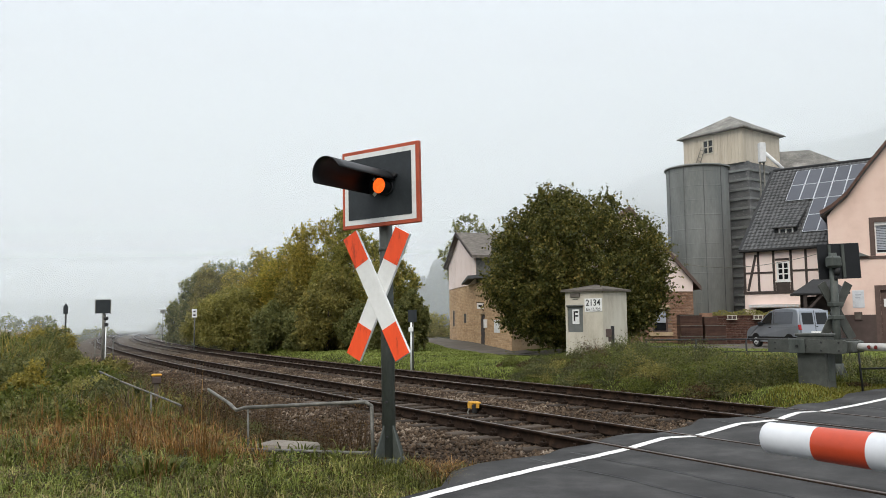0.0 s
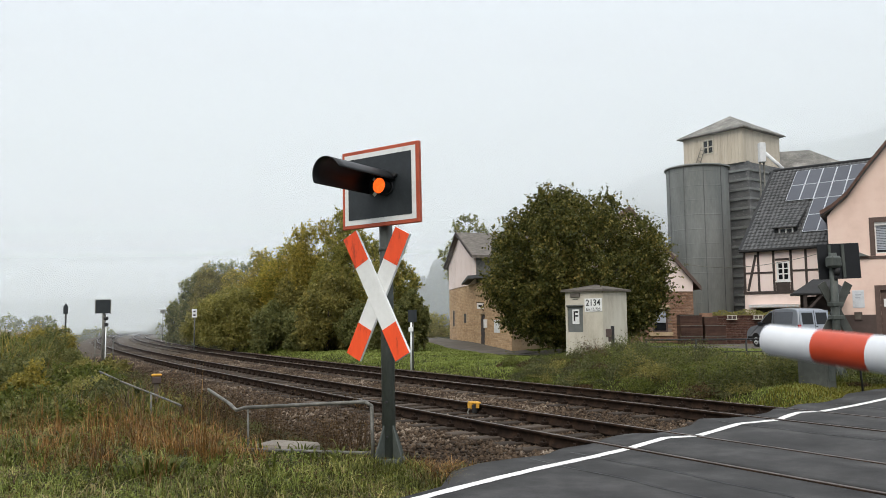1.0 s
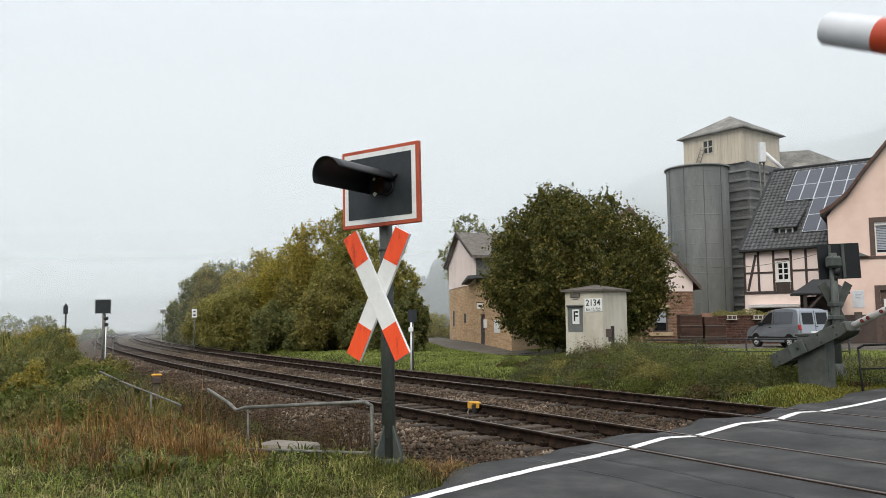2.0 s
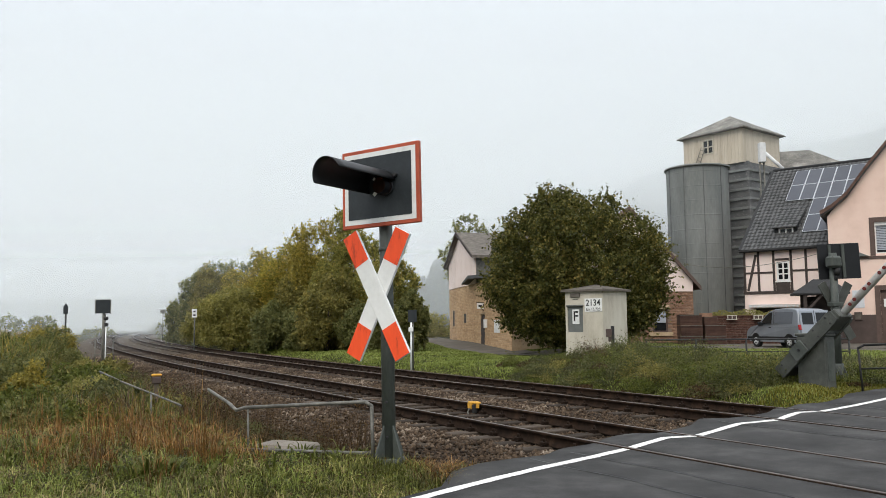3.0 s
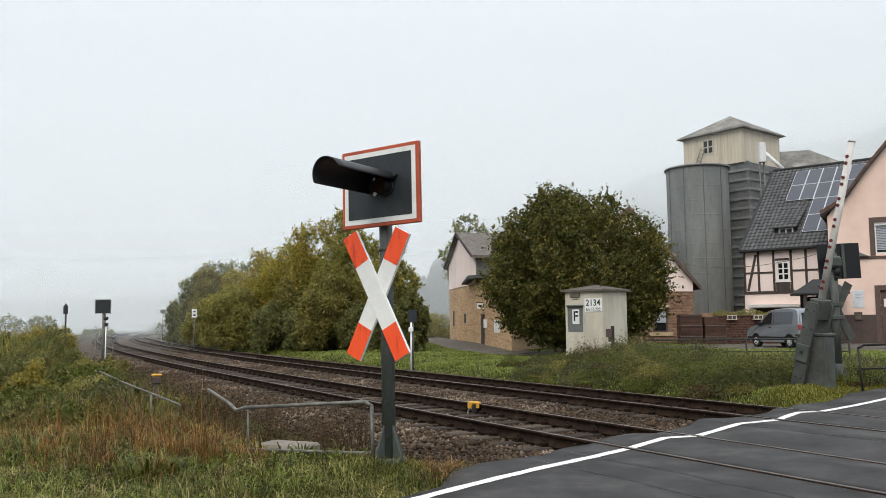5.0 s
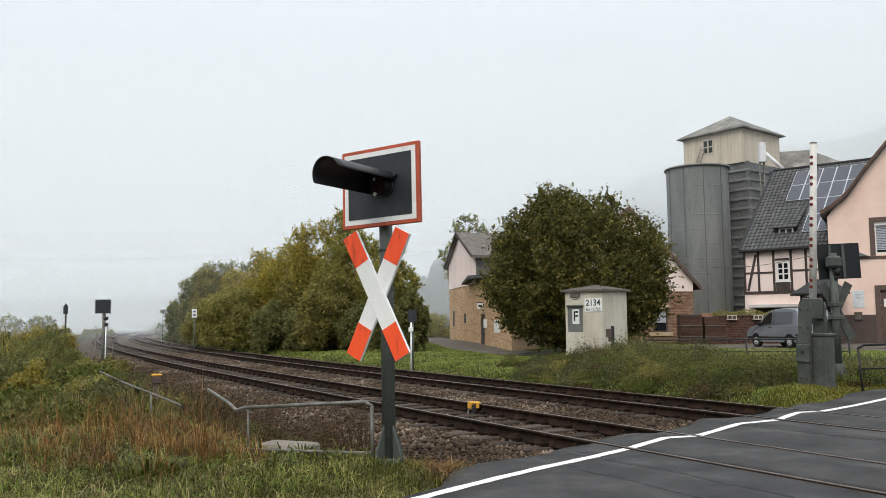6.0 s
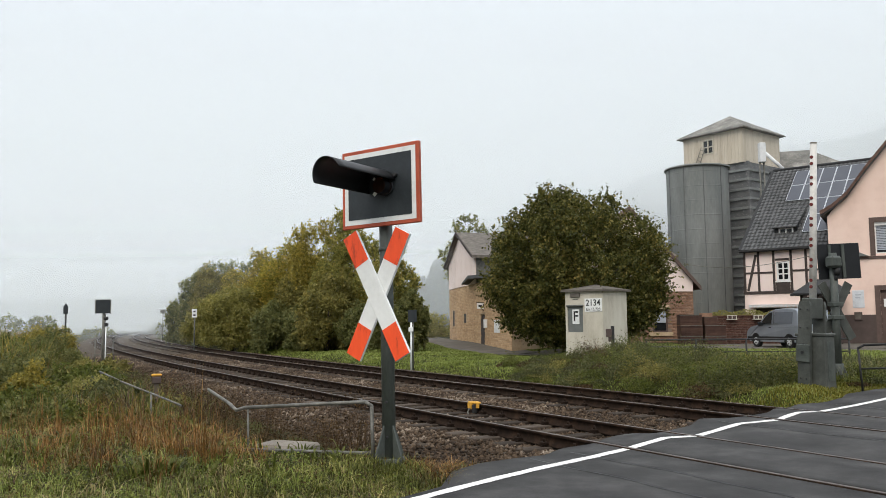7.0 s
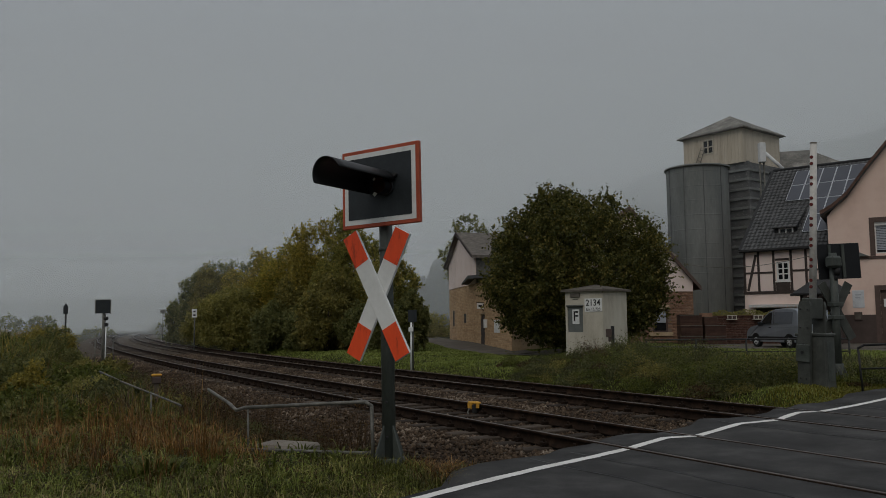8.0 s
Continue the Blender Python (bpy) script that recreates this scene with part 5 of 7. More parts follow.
def pink_house():
    th = thing("pink_house", frame_at(20.35, 42.0, 0.3, 0.866, -0.5), "pale pink rendered gable house with brown plinth and verge", "house")
    W, E, S = 9.0, 6.70, 1.20
    w1, d1 = (2.17, 3.35, 4.62, 6.25), (2.26, 3.3, -0.3, 2.75)
    bm = bmesh.new()
    holed_wall(bm, W, 0.99, E, [w1, (2.26, 3.3, 0.5, 2.75)], 0.35)
    part("wall", bm, M_PINK, th)
    bm = bmesh.new()
    prism(bm, [(0, E), (W, E), (W / 2, E + S * W / 2)], 0, 0.35)
    part("gable", bm, M_PINK, th)
    bm = bmesh.new()
    holed_wall(bm, W, -0.5, 0.985, [(2.26, 3.3, -0.45, 1.5)], 0.38)
    bmesh.ops.transform(bm, matrix=pose(0, -0.03, 0), verts=bm.verts[:])
    part("plinth", bm, M_PLINTH, th)
    bm = bmesh.new()
    box(bm, 0, 0.35, 0.36, 9, -0.5, E)
    box(bm, W - 0.35, W, 0.36, 9, -0.5, E)
    box(bm, 0.35, W - 0.35, 8.65, 9, -0.5, E)
    part("wall", bm, M_PINK, th)
    # roof with flared eave
    pts = [(-0.32, E + 0.17), (0.3, E + 0.52), (1.0, E + 1.12)]
    k = 1.0
    while k < W / 2:
        k = min(W / 2, k + 1.0)
        pts.append((k, E + S * k + 0.08))
    for side in (0, 1):
        up = [(x if not side else W - x, z) for x, z in pts]
        lo = [(x, z - 0.16) for x, z in up]
        bm = bmesh.new()
        prism(bm, up + lo[::-1], -0.30, 9.2)
        rf = part("roof", bm, M_SLATE, th)
        bm = bmesh.new()
        up2 = [(x, z + 0.05) for x, z in up]
        lo2 = [(x, z - 0.09) for x, z in up]
        prism(bm, up2 + lo2[::-1], -0.38, -0.302)
        part("verge_board", bm, M_TILEBROWN, rf)
        bm = bmesh.new()
        for (xa, za), (xb, zb) in zip(up2, up2[1:]):
            n = max(2, int(math.hypot(xb - xa, zb - za) / 0.3))
            for j in range(n):
                f, g = j / n, (j + 1) / n - 0.02 / n
                p, q = (xa + (xb - xa) * f, za + (zb - za) * f), (xa + (xb - xa) * g, za + (zb - za) * g)
                prism(bm, [p, q, (q[0], q[1] + 0.04), (p[0], p[1] + 0.07)], -0.40, -0.15)
        part("verge_tiles", bm, M_TILEBROWN, rf)
    # window with brown surround
    for z in (w1, d1):
        bm = bmesh.new()
        s = 0.24
        box(bm, z[0] - s, z[0] - 0.001, -0.04, 0.1, z[2] - 0.1, z[3] + s)
        box(bm, z[1] + 0.001, z[1] + s, -0.04, 0.1, z[2] - 0.1, z[3] + s)
        box(bm, z[0], z[1], -0.04, 0.1, z[3] + 0.001, z[3] + s)
        part("surround", bm, M_FRAMEBROWN, th)
    window(th, *w1, depth=0.16, cols=1, rows=1, fw=0.06, blind=True, sill=False)
    bm = bmesh.new()
    box(bm, w1[0] + 0.0, w1[1], 0.05, 0.15, w1[3] - 0.18, w1[3] - 0.002)
    part("blind_box", bm, M_WHITEFRAME, th)
    bm = bmesh.new()
    box(bm, 0.9, W, -0.06, -0.001, 4.36, 4.50, bevel=0.01)
    part("string_course", bm, M_FRAMEBROWN, th)
    bm = bmesh.new()
    prism(bm, [(1.3, 4.5), (1.85, 4.5), (1.35, 4.75)], -0.25, -0.06)
    part("lamp_bracket", bm, M_PANELGREY, th)
    bm = bmesh.new()
    box(bm, d1[0], d1[1], 0.12, 0.18, d1[2], d1[3])
    dr = part("door", bm, M_FRAMEBROWN, th)
    bm = bmesh.new()
    box(bm, d1[0] + 0.14, d1[0] + 0.5, 0.09, 0.12, 1.9, 2.3)
    part("notice", bm, M_WHITEFRAME, dr)
    bm = bmesh.new()
    box(bm, 0.99, 1.53, -0.03, -0.001, 1.86, 2.76, bevel=0.006)
    sg = part("notice_board", bm, M_BOOMWHITE, th, "white notice board")
    for z, a, b in ((2.5, 1.12, 1.40), (2.35, 1.12, 1.34)):
        bm = bmesh.new()
        box(bm, a, b, -0.034, -0.0305, z, z + 0.05)
        part("text_bar", bm, M_BLIND, sg)
    bm = bmesh.new()
    box(bm, 1.03, 1.40, -0.10, -0.001, 1.22, 1.64, bevel=0.01)
    mb = part("meter_box", bm, M_PLINTH, th)
    bm = bmesh.new()
    box(bm, 1.08, 1.35, -0.105, -0.1005, 1.29, 1.57)
    part("lid", bm, M_CABINROOF, mb)


def porch():
    th = thing("porch", frame_at(18.0, 40.7, 0.3, 0.94, -0.34), "dark hipped porch roof on timber posts between the houses", "porch")
    bm = bmesh.new()
    a = [bm.verts.new(p) for p in ((-0.2, -0.2, 2.62), (2.4, -0.2, 2.62), (2.4, 2.4, 2.62), (-0.2, 2.4, 2.62))]
    a2 = [bm.verts.new((v.co.x, v.co.y, 2.54)) for v in a]
    t = [bm.verts.new(p) for p in ((0.85, 1.1, 3.35), (1.7, 1.1, 3.35))]
    bm.faces.new((a[0], a[1], t[1], t[0]))
    bm.faces.new((a[1], a[2], t[1]))
    bm.faces.new((a[2], a[3], t[0], t[1]))
    bm.faces.new((a[3], a[0], t[0]))
    bm.faces.new(a2)
    for i in range(4):
        bm.faces.new((a[i], a2[i], a2[(i + 1) % 4], a[(i + 1) % 4]))
    bmesh.ops.recalc_face_normals(bm, faces=bm.faces[:])
    part("roof", bm, M_SLATEBASE, th)
    for x, y in ((0.35, 0.0), (1.9, 0.0), (0.35, 2.0)):
        bm = bmesh.new()
        box(bm, x - 0.08, x + 0.08, y - 0.08, y + 0.08, -0.4, 2.54)
        if x < 1:
            box(bm, -0.06, 0.06, -0.05, 0.05, 0, 1.1, m=pose(x + 0.1, y, 1.75, 0, 42, 0))
        part("post", bm, M_TIMBER, th)
    bm = bmesh.new()
    box(bm, 0.4, 2.2, 2.15, 2.25, -0.3, 2.5)
    part("back_panel", bm, M_TIMBER, th)


def brick_wall_mesh(width, z0, z1, holes, bl, bh, mat, name, depth=0.10, seed=5, lo=0.006, hi=0.02):
    """Courses of single bricks standing a little proud of the joint."""
    rng = np.random.default_rng(seed)
    V, F = [], []
    rows = int((z1 - z0) / bh)
    bh = (z1 - z0) / rows
    for r in range(rows):
        x = -bl * (0.5 if r % 2 else 0) - rng.uniform(0, 0.02)
        while x < width:
            L = bl * rng.uniform(0.8, 1.2)
            a, b = max(0, x + 0.006), min(width, x + L - 0.006)
            za, zb = z0 + r * bh + 0.006, z0 + (r + 1) * bh - 0.006
            x += L
            if b - a < 0.03 or any(h[0] < (a + b) / 2 < h[1] and h[2] < (za + zb) / 2 < h[3] for h in holes):
                continue
            p = rng.uniform(lo, hi)
            i = len(V)
            e = 0.004
            V += [(a, 0, za), (b, 0, za), (b, 0, zb), (a, 0, zb), (a + e, -p, za + e), (b - e, -p, za + e), (b - e, -p, zb - e), (a + e, -p, zb - e)]
            F += [(i + 4, i + 5, i + 6, i + 7), (i, i + 1, i + 5, i + 4), (i + 1, i + 2, i + 6, i + 5), (i + 2, i + 3, i + 7, i + 6), (i + 3, i, i + 4, i + 7)]
    return raw_mesh(name, np.array(V), np.array(F), mat)


def brick_house():
    th = thing("brick_house", frame_at(7.2, 46.0, 0.3, 1, 0), "brick house with pink gable and brown verge", "house")
    W, E = 7.15, 3.50
    win = (4.80, 5.66, 0.62, 1.95)
    bm = bmesh.new()
    holed_wall(bm, W, -0.5, 2.95, [win], 0.35)
    wl_ = part("wall", bm, M_MORTAR, th)
    o = piece("bricks", brick_wall_mesh(W, -0.3, 2.95, [(win[0] - 0.1, win[1] + 0.1, win[2] - 0.1, win[3] + 0.25)], 0.25, 0.083, M_BRICK, "bricks"), wl_)
    o["kind"] = "stuff"
    bm = bmesh.new()
    prism(bm, [(0, 2.95), (W, 2.95), (W, E), (W / 2, E + 1.18 * W / 2), (0, E)], -0.03, 0.35)
    part("gable", bm, M_PALEPINK, th)
    bm = bmesh.new()
    box(bm, 0, 0.35, 0.36, 8, -0.5, E)
    box(bm, W - 0.35, W, 0.36, 8, -0.5, E)
    part("wall", bm, M_MORTAR, th)
    for side in (0, 1):
        up = [(-0.4, E - 0.32), (W / 2, E + 1.18 * W / 2 + 0.15)]
        if side:
            up = [(W - x, z) for x, z in up]
        bm = bmesh.new()
        prism(bm, up + [(x, z - 0.14) for x, z in up[::-1]], -0.25, 8.2)
        rf = part("roof", bm, M_TILEBROWN, th)
        bm = bmesh.new()
        prism(bm, [(x, z + 0.05) for x, z in up] + [(x, z - 0.20) for x, z in up[::-1]], -0.32, -0.252)
        part("verge_board", bm, M_FRAMEBROWN, rf)
    bm = bmesh.new()
    s = 0.10
    box(bm, win[0] - s, win[1] + s, -0.05, -0.001, win[3] + 0.001, win[3] + 0.24)
    box(bm, win[0] - s - 0.15, win[1] + s + 0.15, -0.09, -0.001, win[2] - 0.2, win[2] - 0.001)
    part("lintel", bm, M_STONEBLOCK, th)
    window(th, *win, depth=0.12, cols=1, rows=1, fw=0.09, mat=M_FRAMEBROWN, sill=False)
    bm = bmesh.new()
    box(bm, win[0] + 0.1, win[1] - 0.1, 0.06, 0.07, win[2] + 0.55, win[3] - 0.12)
    part("blind", bm, M_BLIND, th)


def stone_house():
    th = thing("stone_house", frame_at(0.45, 60.0, 0.3, 1.57, -10.0), "old house with sandstone ground floor and pink gable", "house")
    W, E, A = 10.12, 5.6, 7.35
    holes = [(1.45, 2.35, 1.0, 2.1), (5.9, 6.9, 1.25, 1.85)]
    bm = bmesh.new()
    holed_wall(bm, 19.4, -0.6, 3.7, holes + [(11.6, 12.75, -0.4, 1.75), (15.4, 16.7, 0.7, 1.4)], 0.5)
    w1 = part("wall", bm, M_SANDSTONE, th)
    o = piece("stone_facing", brick_wall_mesh(19.4, -0.4, 3.68, holes + [(11.5, 12.85, -0.4, 1.85), (15.4, 16.7, 0.7, 1.4)], 0.45, 0.10, M_RUBBLE, "stone_facing", lo=0.001, hi=0.004), w1)
    o["kind"] = "stuff"
    bm = bmesh.new()
    prism(bm, [(0, 3.7), (W, 3.7), (W, E), (W / 2 - 0.2, A), (0, E)], -0.04, 0.4)
    part("gable", bm, M_PALEPINK, th)
    bm = bmesh.new()
    box(bm, W - 0.4, W, 0.41, 13, 3.7, E)
    part("side_wall", bm, M_PANELGREY, th)
    for k in range(30):
        bm = bmesh.new()
        box(bm, W, W + 0.03, 0.05 + k * 0.4, 0.42 + k * 0.4, 3.75, E)
        part("board", bm, M_STEEL, th)
    bm = bmesh.new()
    box(bm, 0, W, 12.6, 13, -0.6, 3.7)
    box(bm, W - 0.4, W, 4.2, 12.6, -0.6, 3.7)
    box(bm, W, 19.4, 3.8, 4.2, -0.6, 3.7)
    box(bm, 0, 0.4, 0.41, 12.6, -0.6, E)
    box(bm, 19.0, 19.4, 0.51, 3.8, -0.6, 3.7)
    part("wall", bm, M_SANDSTONE, th)
    for side in (0, 1):
        up = [(-0.5, E - 0.15), (W / 2 - 0.2, A + 0.15)] if not side else [(W + 0.5, E - 0.15), (W / 2 - 0.2, A + 0.15)]
        bm = bmesh.new()
        prism(bm, up + [(x, z - 0.18) for x, z in up[::-1]], -0.3, 13.3)
        part("roof", bm, M_CABINROOF, th)
        bm = bmesh.new()
        prism(bm, [(x, z + 0.03) for x, z in up] + [(x, z - 0.16) for x, z in up[::-1]], -0.36, -0.302)
        part("verge_board", bm, M_TIMBER, th)
    bm = bmesh.new()
    prism(bm, [(W + 0.02, 4.0), (19.7, 3.55), (19.7, 3.72), (W + 0.02, 4.2)], -0.5, 4.5)
    prism(bm, [(W - 2.2, 3.72), (W + 0.02, 4.0), (W + 0.02, 4.2), (W - 2.2, 3.8)], -0.5, -0.05)
    part("lean_to_roof", bm, M_SLATE, th)
    for h in holes:
        bm = bmesh.new()
        box(bm, h[0], h[1], 0.02, 0.06, h[2], h[3])
        part("window", bm, M_DARKSTEEL, th)
        for a in (h[0] - 0.14, h[1] + 0.001):
            bm = bmesh.new()
            box(bm, a, a + 0.139, -0.02, 0.1, h[2] - 0.1, h[3] + 0.15)
            part("surround", bm, M_STONEBLOCK, th)
    bm = bmesh.new()
    prism(bm, [(11.6, -0.4), (12.75, -0.4), (12.75, 1.35), (12.5, 1.63), (12.2, 1.73), (11.85, 1.62), (11.6, 1.35)], 0.01, 0.12)
    part("door", bm, M_TIMBER, th)
    bm = bmesh.new()
    box(bm, 15.4, 16.7, -0.03, 0.05, 0.7, 1.4)
    part("notice_board", bm, M_SIGNWHITE, th)
    bm = bmesh.new()
    box(bm, 12.95, 13.5, -0.12, -0.002, 0.95, 1.45, bevel=0.01)
    part("meter_box", bm, M_WHITEFRAME, th)
    # sign hung out from the wall on a bracket
    sp = thing("hanging_sign", pose(2.24, 47.6, 0.3, 0, 0, 4), "white information sign hung from the stone house wall", "sign")
    bm = bmesh.new()
    tube(bm, (-0.28, 0, 2.46), (0.34, 0, 2.46), 0.02, seg=8)
    tube(bm, (0.0, 0, 2.1), (0.30, 0, 1.85), 0.02, seg=8)
    part("bracket", bm, M_DARKSTEEL, sp)
    bm = bmesh.new()
    box(bm, -0.26, 0.27, -0.02, 0.02, 2.08, 2.42, bevel=0.004)
    pl = part("plate", bm, M_SIGNWHITE, sp)
    bm = bmesh.new()
    box(bm, -0.17, 0.04, -0.024, -0.0205, 2.19, 2.30)
    box(bm, 0.10, 0.21, -0.024, -0.0205, 2.23, 2.37)
    part("text_bar", bm, M_INK, pl)


def mill():
    # round silo
    th = thing("grain_silo", pose(18.38, 57.0, 0), "round grey steel grain silo beside the mill tower", "silo")
    Rr, Zt = 2.14, 12.35
    bm = bmesh.new()
    prof = []
    z = -0.3
    while z < Zt:
        prof += [(Rr, z), (Rr + 0.009, z + 0.015), (Rr + 0.009, z + 0.05), (Rr, z + 0.065)]
        z += 1.02
    prof.append((Rr, Zt))
    seg = 56
    rings = [[bm.verts.new((r * math.cos(2 * math.pi * j / seg), r * math.sin(2 * math.pi * j / seg), z)) for j in range(seg)] for r, z in prof]
    for a, b in zip(rings, rings[1:]):
        for j in range(seg):
            bm.faces.new((a[j], a[(j + 1) % seg], b[(j + 1) % seg], b[j]))
    part("shell", bm, M_SILO, th)
    for k in range(10):
        a = 2 * math.pi * k / 10 + 0.2
        bm = bmesh.new()
        box(bm, Rr, Rr + 0.025, -0.025, 0.025, -0.3, Zt - 0.05, m=Matrix.Rotation(a, 4, "Z"))
        part("seam", bm, M_SILORIB, th)
    bm = bmesh.new()
    tube(bm, (0, 0, Zt), (0, 0, Zt + 0.12), Rr + 0.14, Rr + 0.12, seg=56)
    tube(bm, (0, 0, Zt + 0.12), (0, 0, Zt + 0.38), Rr + 0.12, 0.3, seg=56)
    part("lid", bm, M_SILO, th)
    # square tower with ribs
    A = -52.2
    tw = thing("mill_tower", pose(22.2, 57.3, 0, 0, 0, A), "ribbed grey mill tower with pale boarded head and hipped roof", "tower")
    S = 4.9
    bm = bmesh.new()
    box(bm, -S, 0, 0, S, -0.5, 13.05)
    part("shaft", bm, M_SILORIB, tw)
    z = 0.5
    while z < 12.9:
        bm = bmesh.new()
        box(bm, -S - 0.13, 0.13, -0.13, -0.002, z, z + 0.17)
        box(bm, 0.002, 0.13, -0.002, S, z, z + 0.17)
        part("rib", bm, M_SILO, tw)
        z += 0.70
    bm = bmesh.new()
    box(bm, -0.10, 0.10, -0.10, 0.10, -0.3, 13.1)
    part("corner_post", bm, M_SILORIB, tw)
    hd = Matrix.Translation((-0.20, -0.22, 0))
    hs = 5.05
    bm = bmesh.new()
    holed_wall(bm, hs, 13.06, 15.6, [(1.75, 2.6, 14.15, 15.15)], 0.2)
    bmesh.ops.transform(bm, matrix=hd @ Matrix.Translation((-hs, 0, 0)), verts=bm.verts[:])
    part("head_wall", bm, M_TOWERWALL, tw)
    bm = bmesh.new()
    box(bm, -0.2, 0, 0.2, hs, 13.06, 15.6, m=hd)
    part("head_wall", bm, M_TOWERWALL, tw)
    bm = bmesh.new()
    box(bm, -hs, -hs + 0.2, 0.2, hs, 13.06, 15.6, m=hd)
    box(bm, -hs + 0.2, -0.2, hs - 0.2, hs, 13.06, 15.6, m=hd)
    part("head_wall", bm, M_TOWERWALL, tw)
    for k in range(18):
        bm = bmesh.new()
        x = -hs + 0.1 + k * 0.285
        if -hs + 1.7 < x < -hs + 2.65:
            continue
        box(bm, x, x + 0.035, -0.025, -0.001, 13.1, 15.55, m=hd)
        part("batten", bm, M_TOWERWALL, tw)
    bm = bmesh.new()
    for a in ((1.7, 1.78, 14.1, 15.2), (2.57, 2.65, 14.1, 15.2), (1.78, 2.57, 15.12, 15.2), (1.78, 2.57, 14.1, 14.18), (2.13, 2.21, 14.18, 15.12), (1.78, 2.57, 14.6, 14.66)):
        box(bm, -hs + a[0], -hs + a[1], -0.04, 0.06, a[2], a[3], m=hd)
    part("window_frame", bm, M_CABIN, tw)
    bm = bmesh.new()
    box(bm, -hs + 1.78, -hs + 2.57, 0.08, 0.1, 14.18, 15.12, m=hd)
    part("pane", bm, M_GLASS, tw)
    bm = bmesh.new()
    o = 0.36
    b = [bm.verts.new(hd @ Vector(p)) for p in ((-hs - o, -o, 15.55), (o, -o, 15.55), (o, hs + o, 15.55), (-hs - o, hs + o, 15.55))]
    t = [bm.verts.new(v.co + Vector((0, 0, 0.08))) for v in b]
    ap = bm.verts.new(hd @ Vector((-hs / 2, hs / 2, 17.35)))
    bm.faces.new(b[::-1])
    for i in range(4):
        bm.faces.new((b[i], b[(i + 1) % 4], t[(i + 1) % 4], t[i]))
        bm.faces.new((t[i], t[(i + 1) % 4], ap))
    part("roof", bm, M_OLDROOF, tw)
    ld = thing("ladder", tw.matrix_basis @ hd @ pose(-hs + 1.1, -0.10, 13.02, 0, 24, 0), "thin grey ladder leaning on the mill tower head", "ladder")
    for x in (-0.17, 0.17):
        bm = bmesh.new()
        tube(bm, (x, 0, 0), (x, 0, 1.75), 0.022, seg=6)
        part("rail", bm, M_STEEL, ld)
    for k in range(6):
        bm = bmesh.new()
        tube(bm, (-0.17, 0, 0.2 + k * 0.27), (0.17, 0, 0.2 + k * 0.27), 0.016, seg=6)
        part("rung", bm, M_STEEL, ld)
    # spouts
    sp = thing("grain_spout", pose(22.7, 55.9, 0), "pale sheet metal spout on the mill tower", "spout")
    bm = bmesh.new()
    box(bm, -0.22, 0.22, -0.2, 0.2, 12.7, 14.1, bevel=0.03)
    part("box", bm, M_GALV, sp)
    bm = bmesh.new()
    tube(bm, (0.2, -0.1, 13.35), (1.35, -0.6, 11.95), 0.12, seg=10)
    part("chute", bm, M_GALV, sp)
    bm = bmesh.new()
    tube(bm, (-0.15, 0.1, 12.7), (-0.15, 0.1, 6), 0.06, seg=8)
    tube(bm, (0.15, 0.1, 12.7), (0.15, 0.1, 6), 0.06, seg=8)
    part("pipe", bm, M_STEEL, sp)
    # lower barn roof behind
    bn = thing("barn", pose(27.6, 61.5, -1.0, 0, 0, -20), "grey barn roof behind the mill", "barn")
    bm = bmesh.new()
    box(bm, -4, 4.5, -3, 4, -0.5, 13.0)
    part("walls", bm, M_TOWERWALL, bn)
    bm = bmesh.new()
    b = [bm.verts.new(p) for p in ((-4.4, -3.4, 12.9), (4.9, -3.4, 12.9), (4.9, 4.4, 12.9), (-4.4, 4.4, 12.9))]
    t = [bm.verts.new(p) for p in ((-1.2, 0.5, 15.8), (1.0, 0.5, 15.8))]
    for f in ((b[0], b[1], t[1], t[0]), (b[1], b[2], t[1]), (b[2], b[3], t[0], t[1]), (b[3], b[0], t[0]), b[::-1]):
        bm.faces.new(f)
    part("roof", bm, M_OLDROOF, bn)


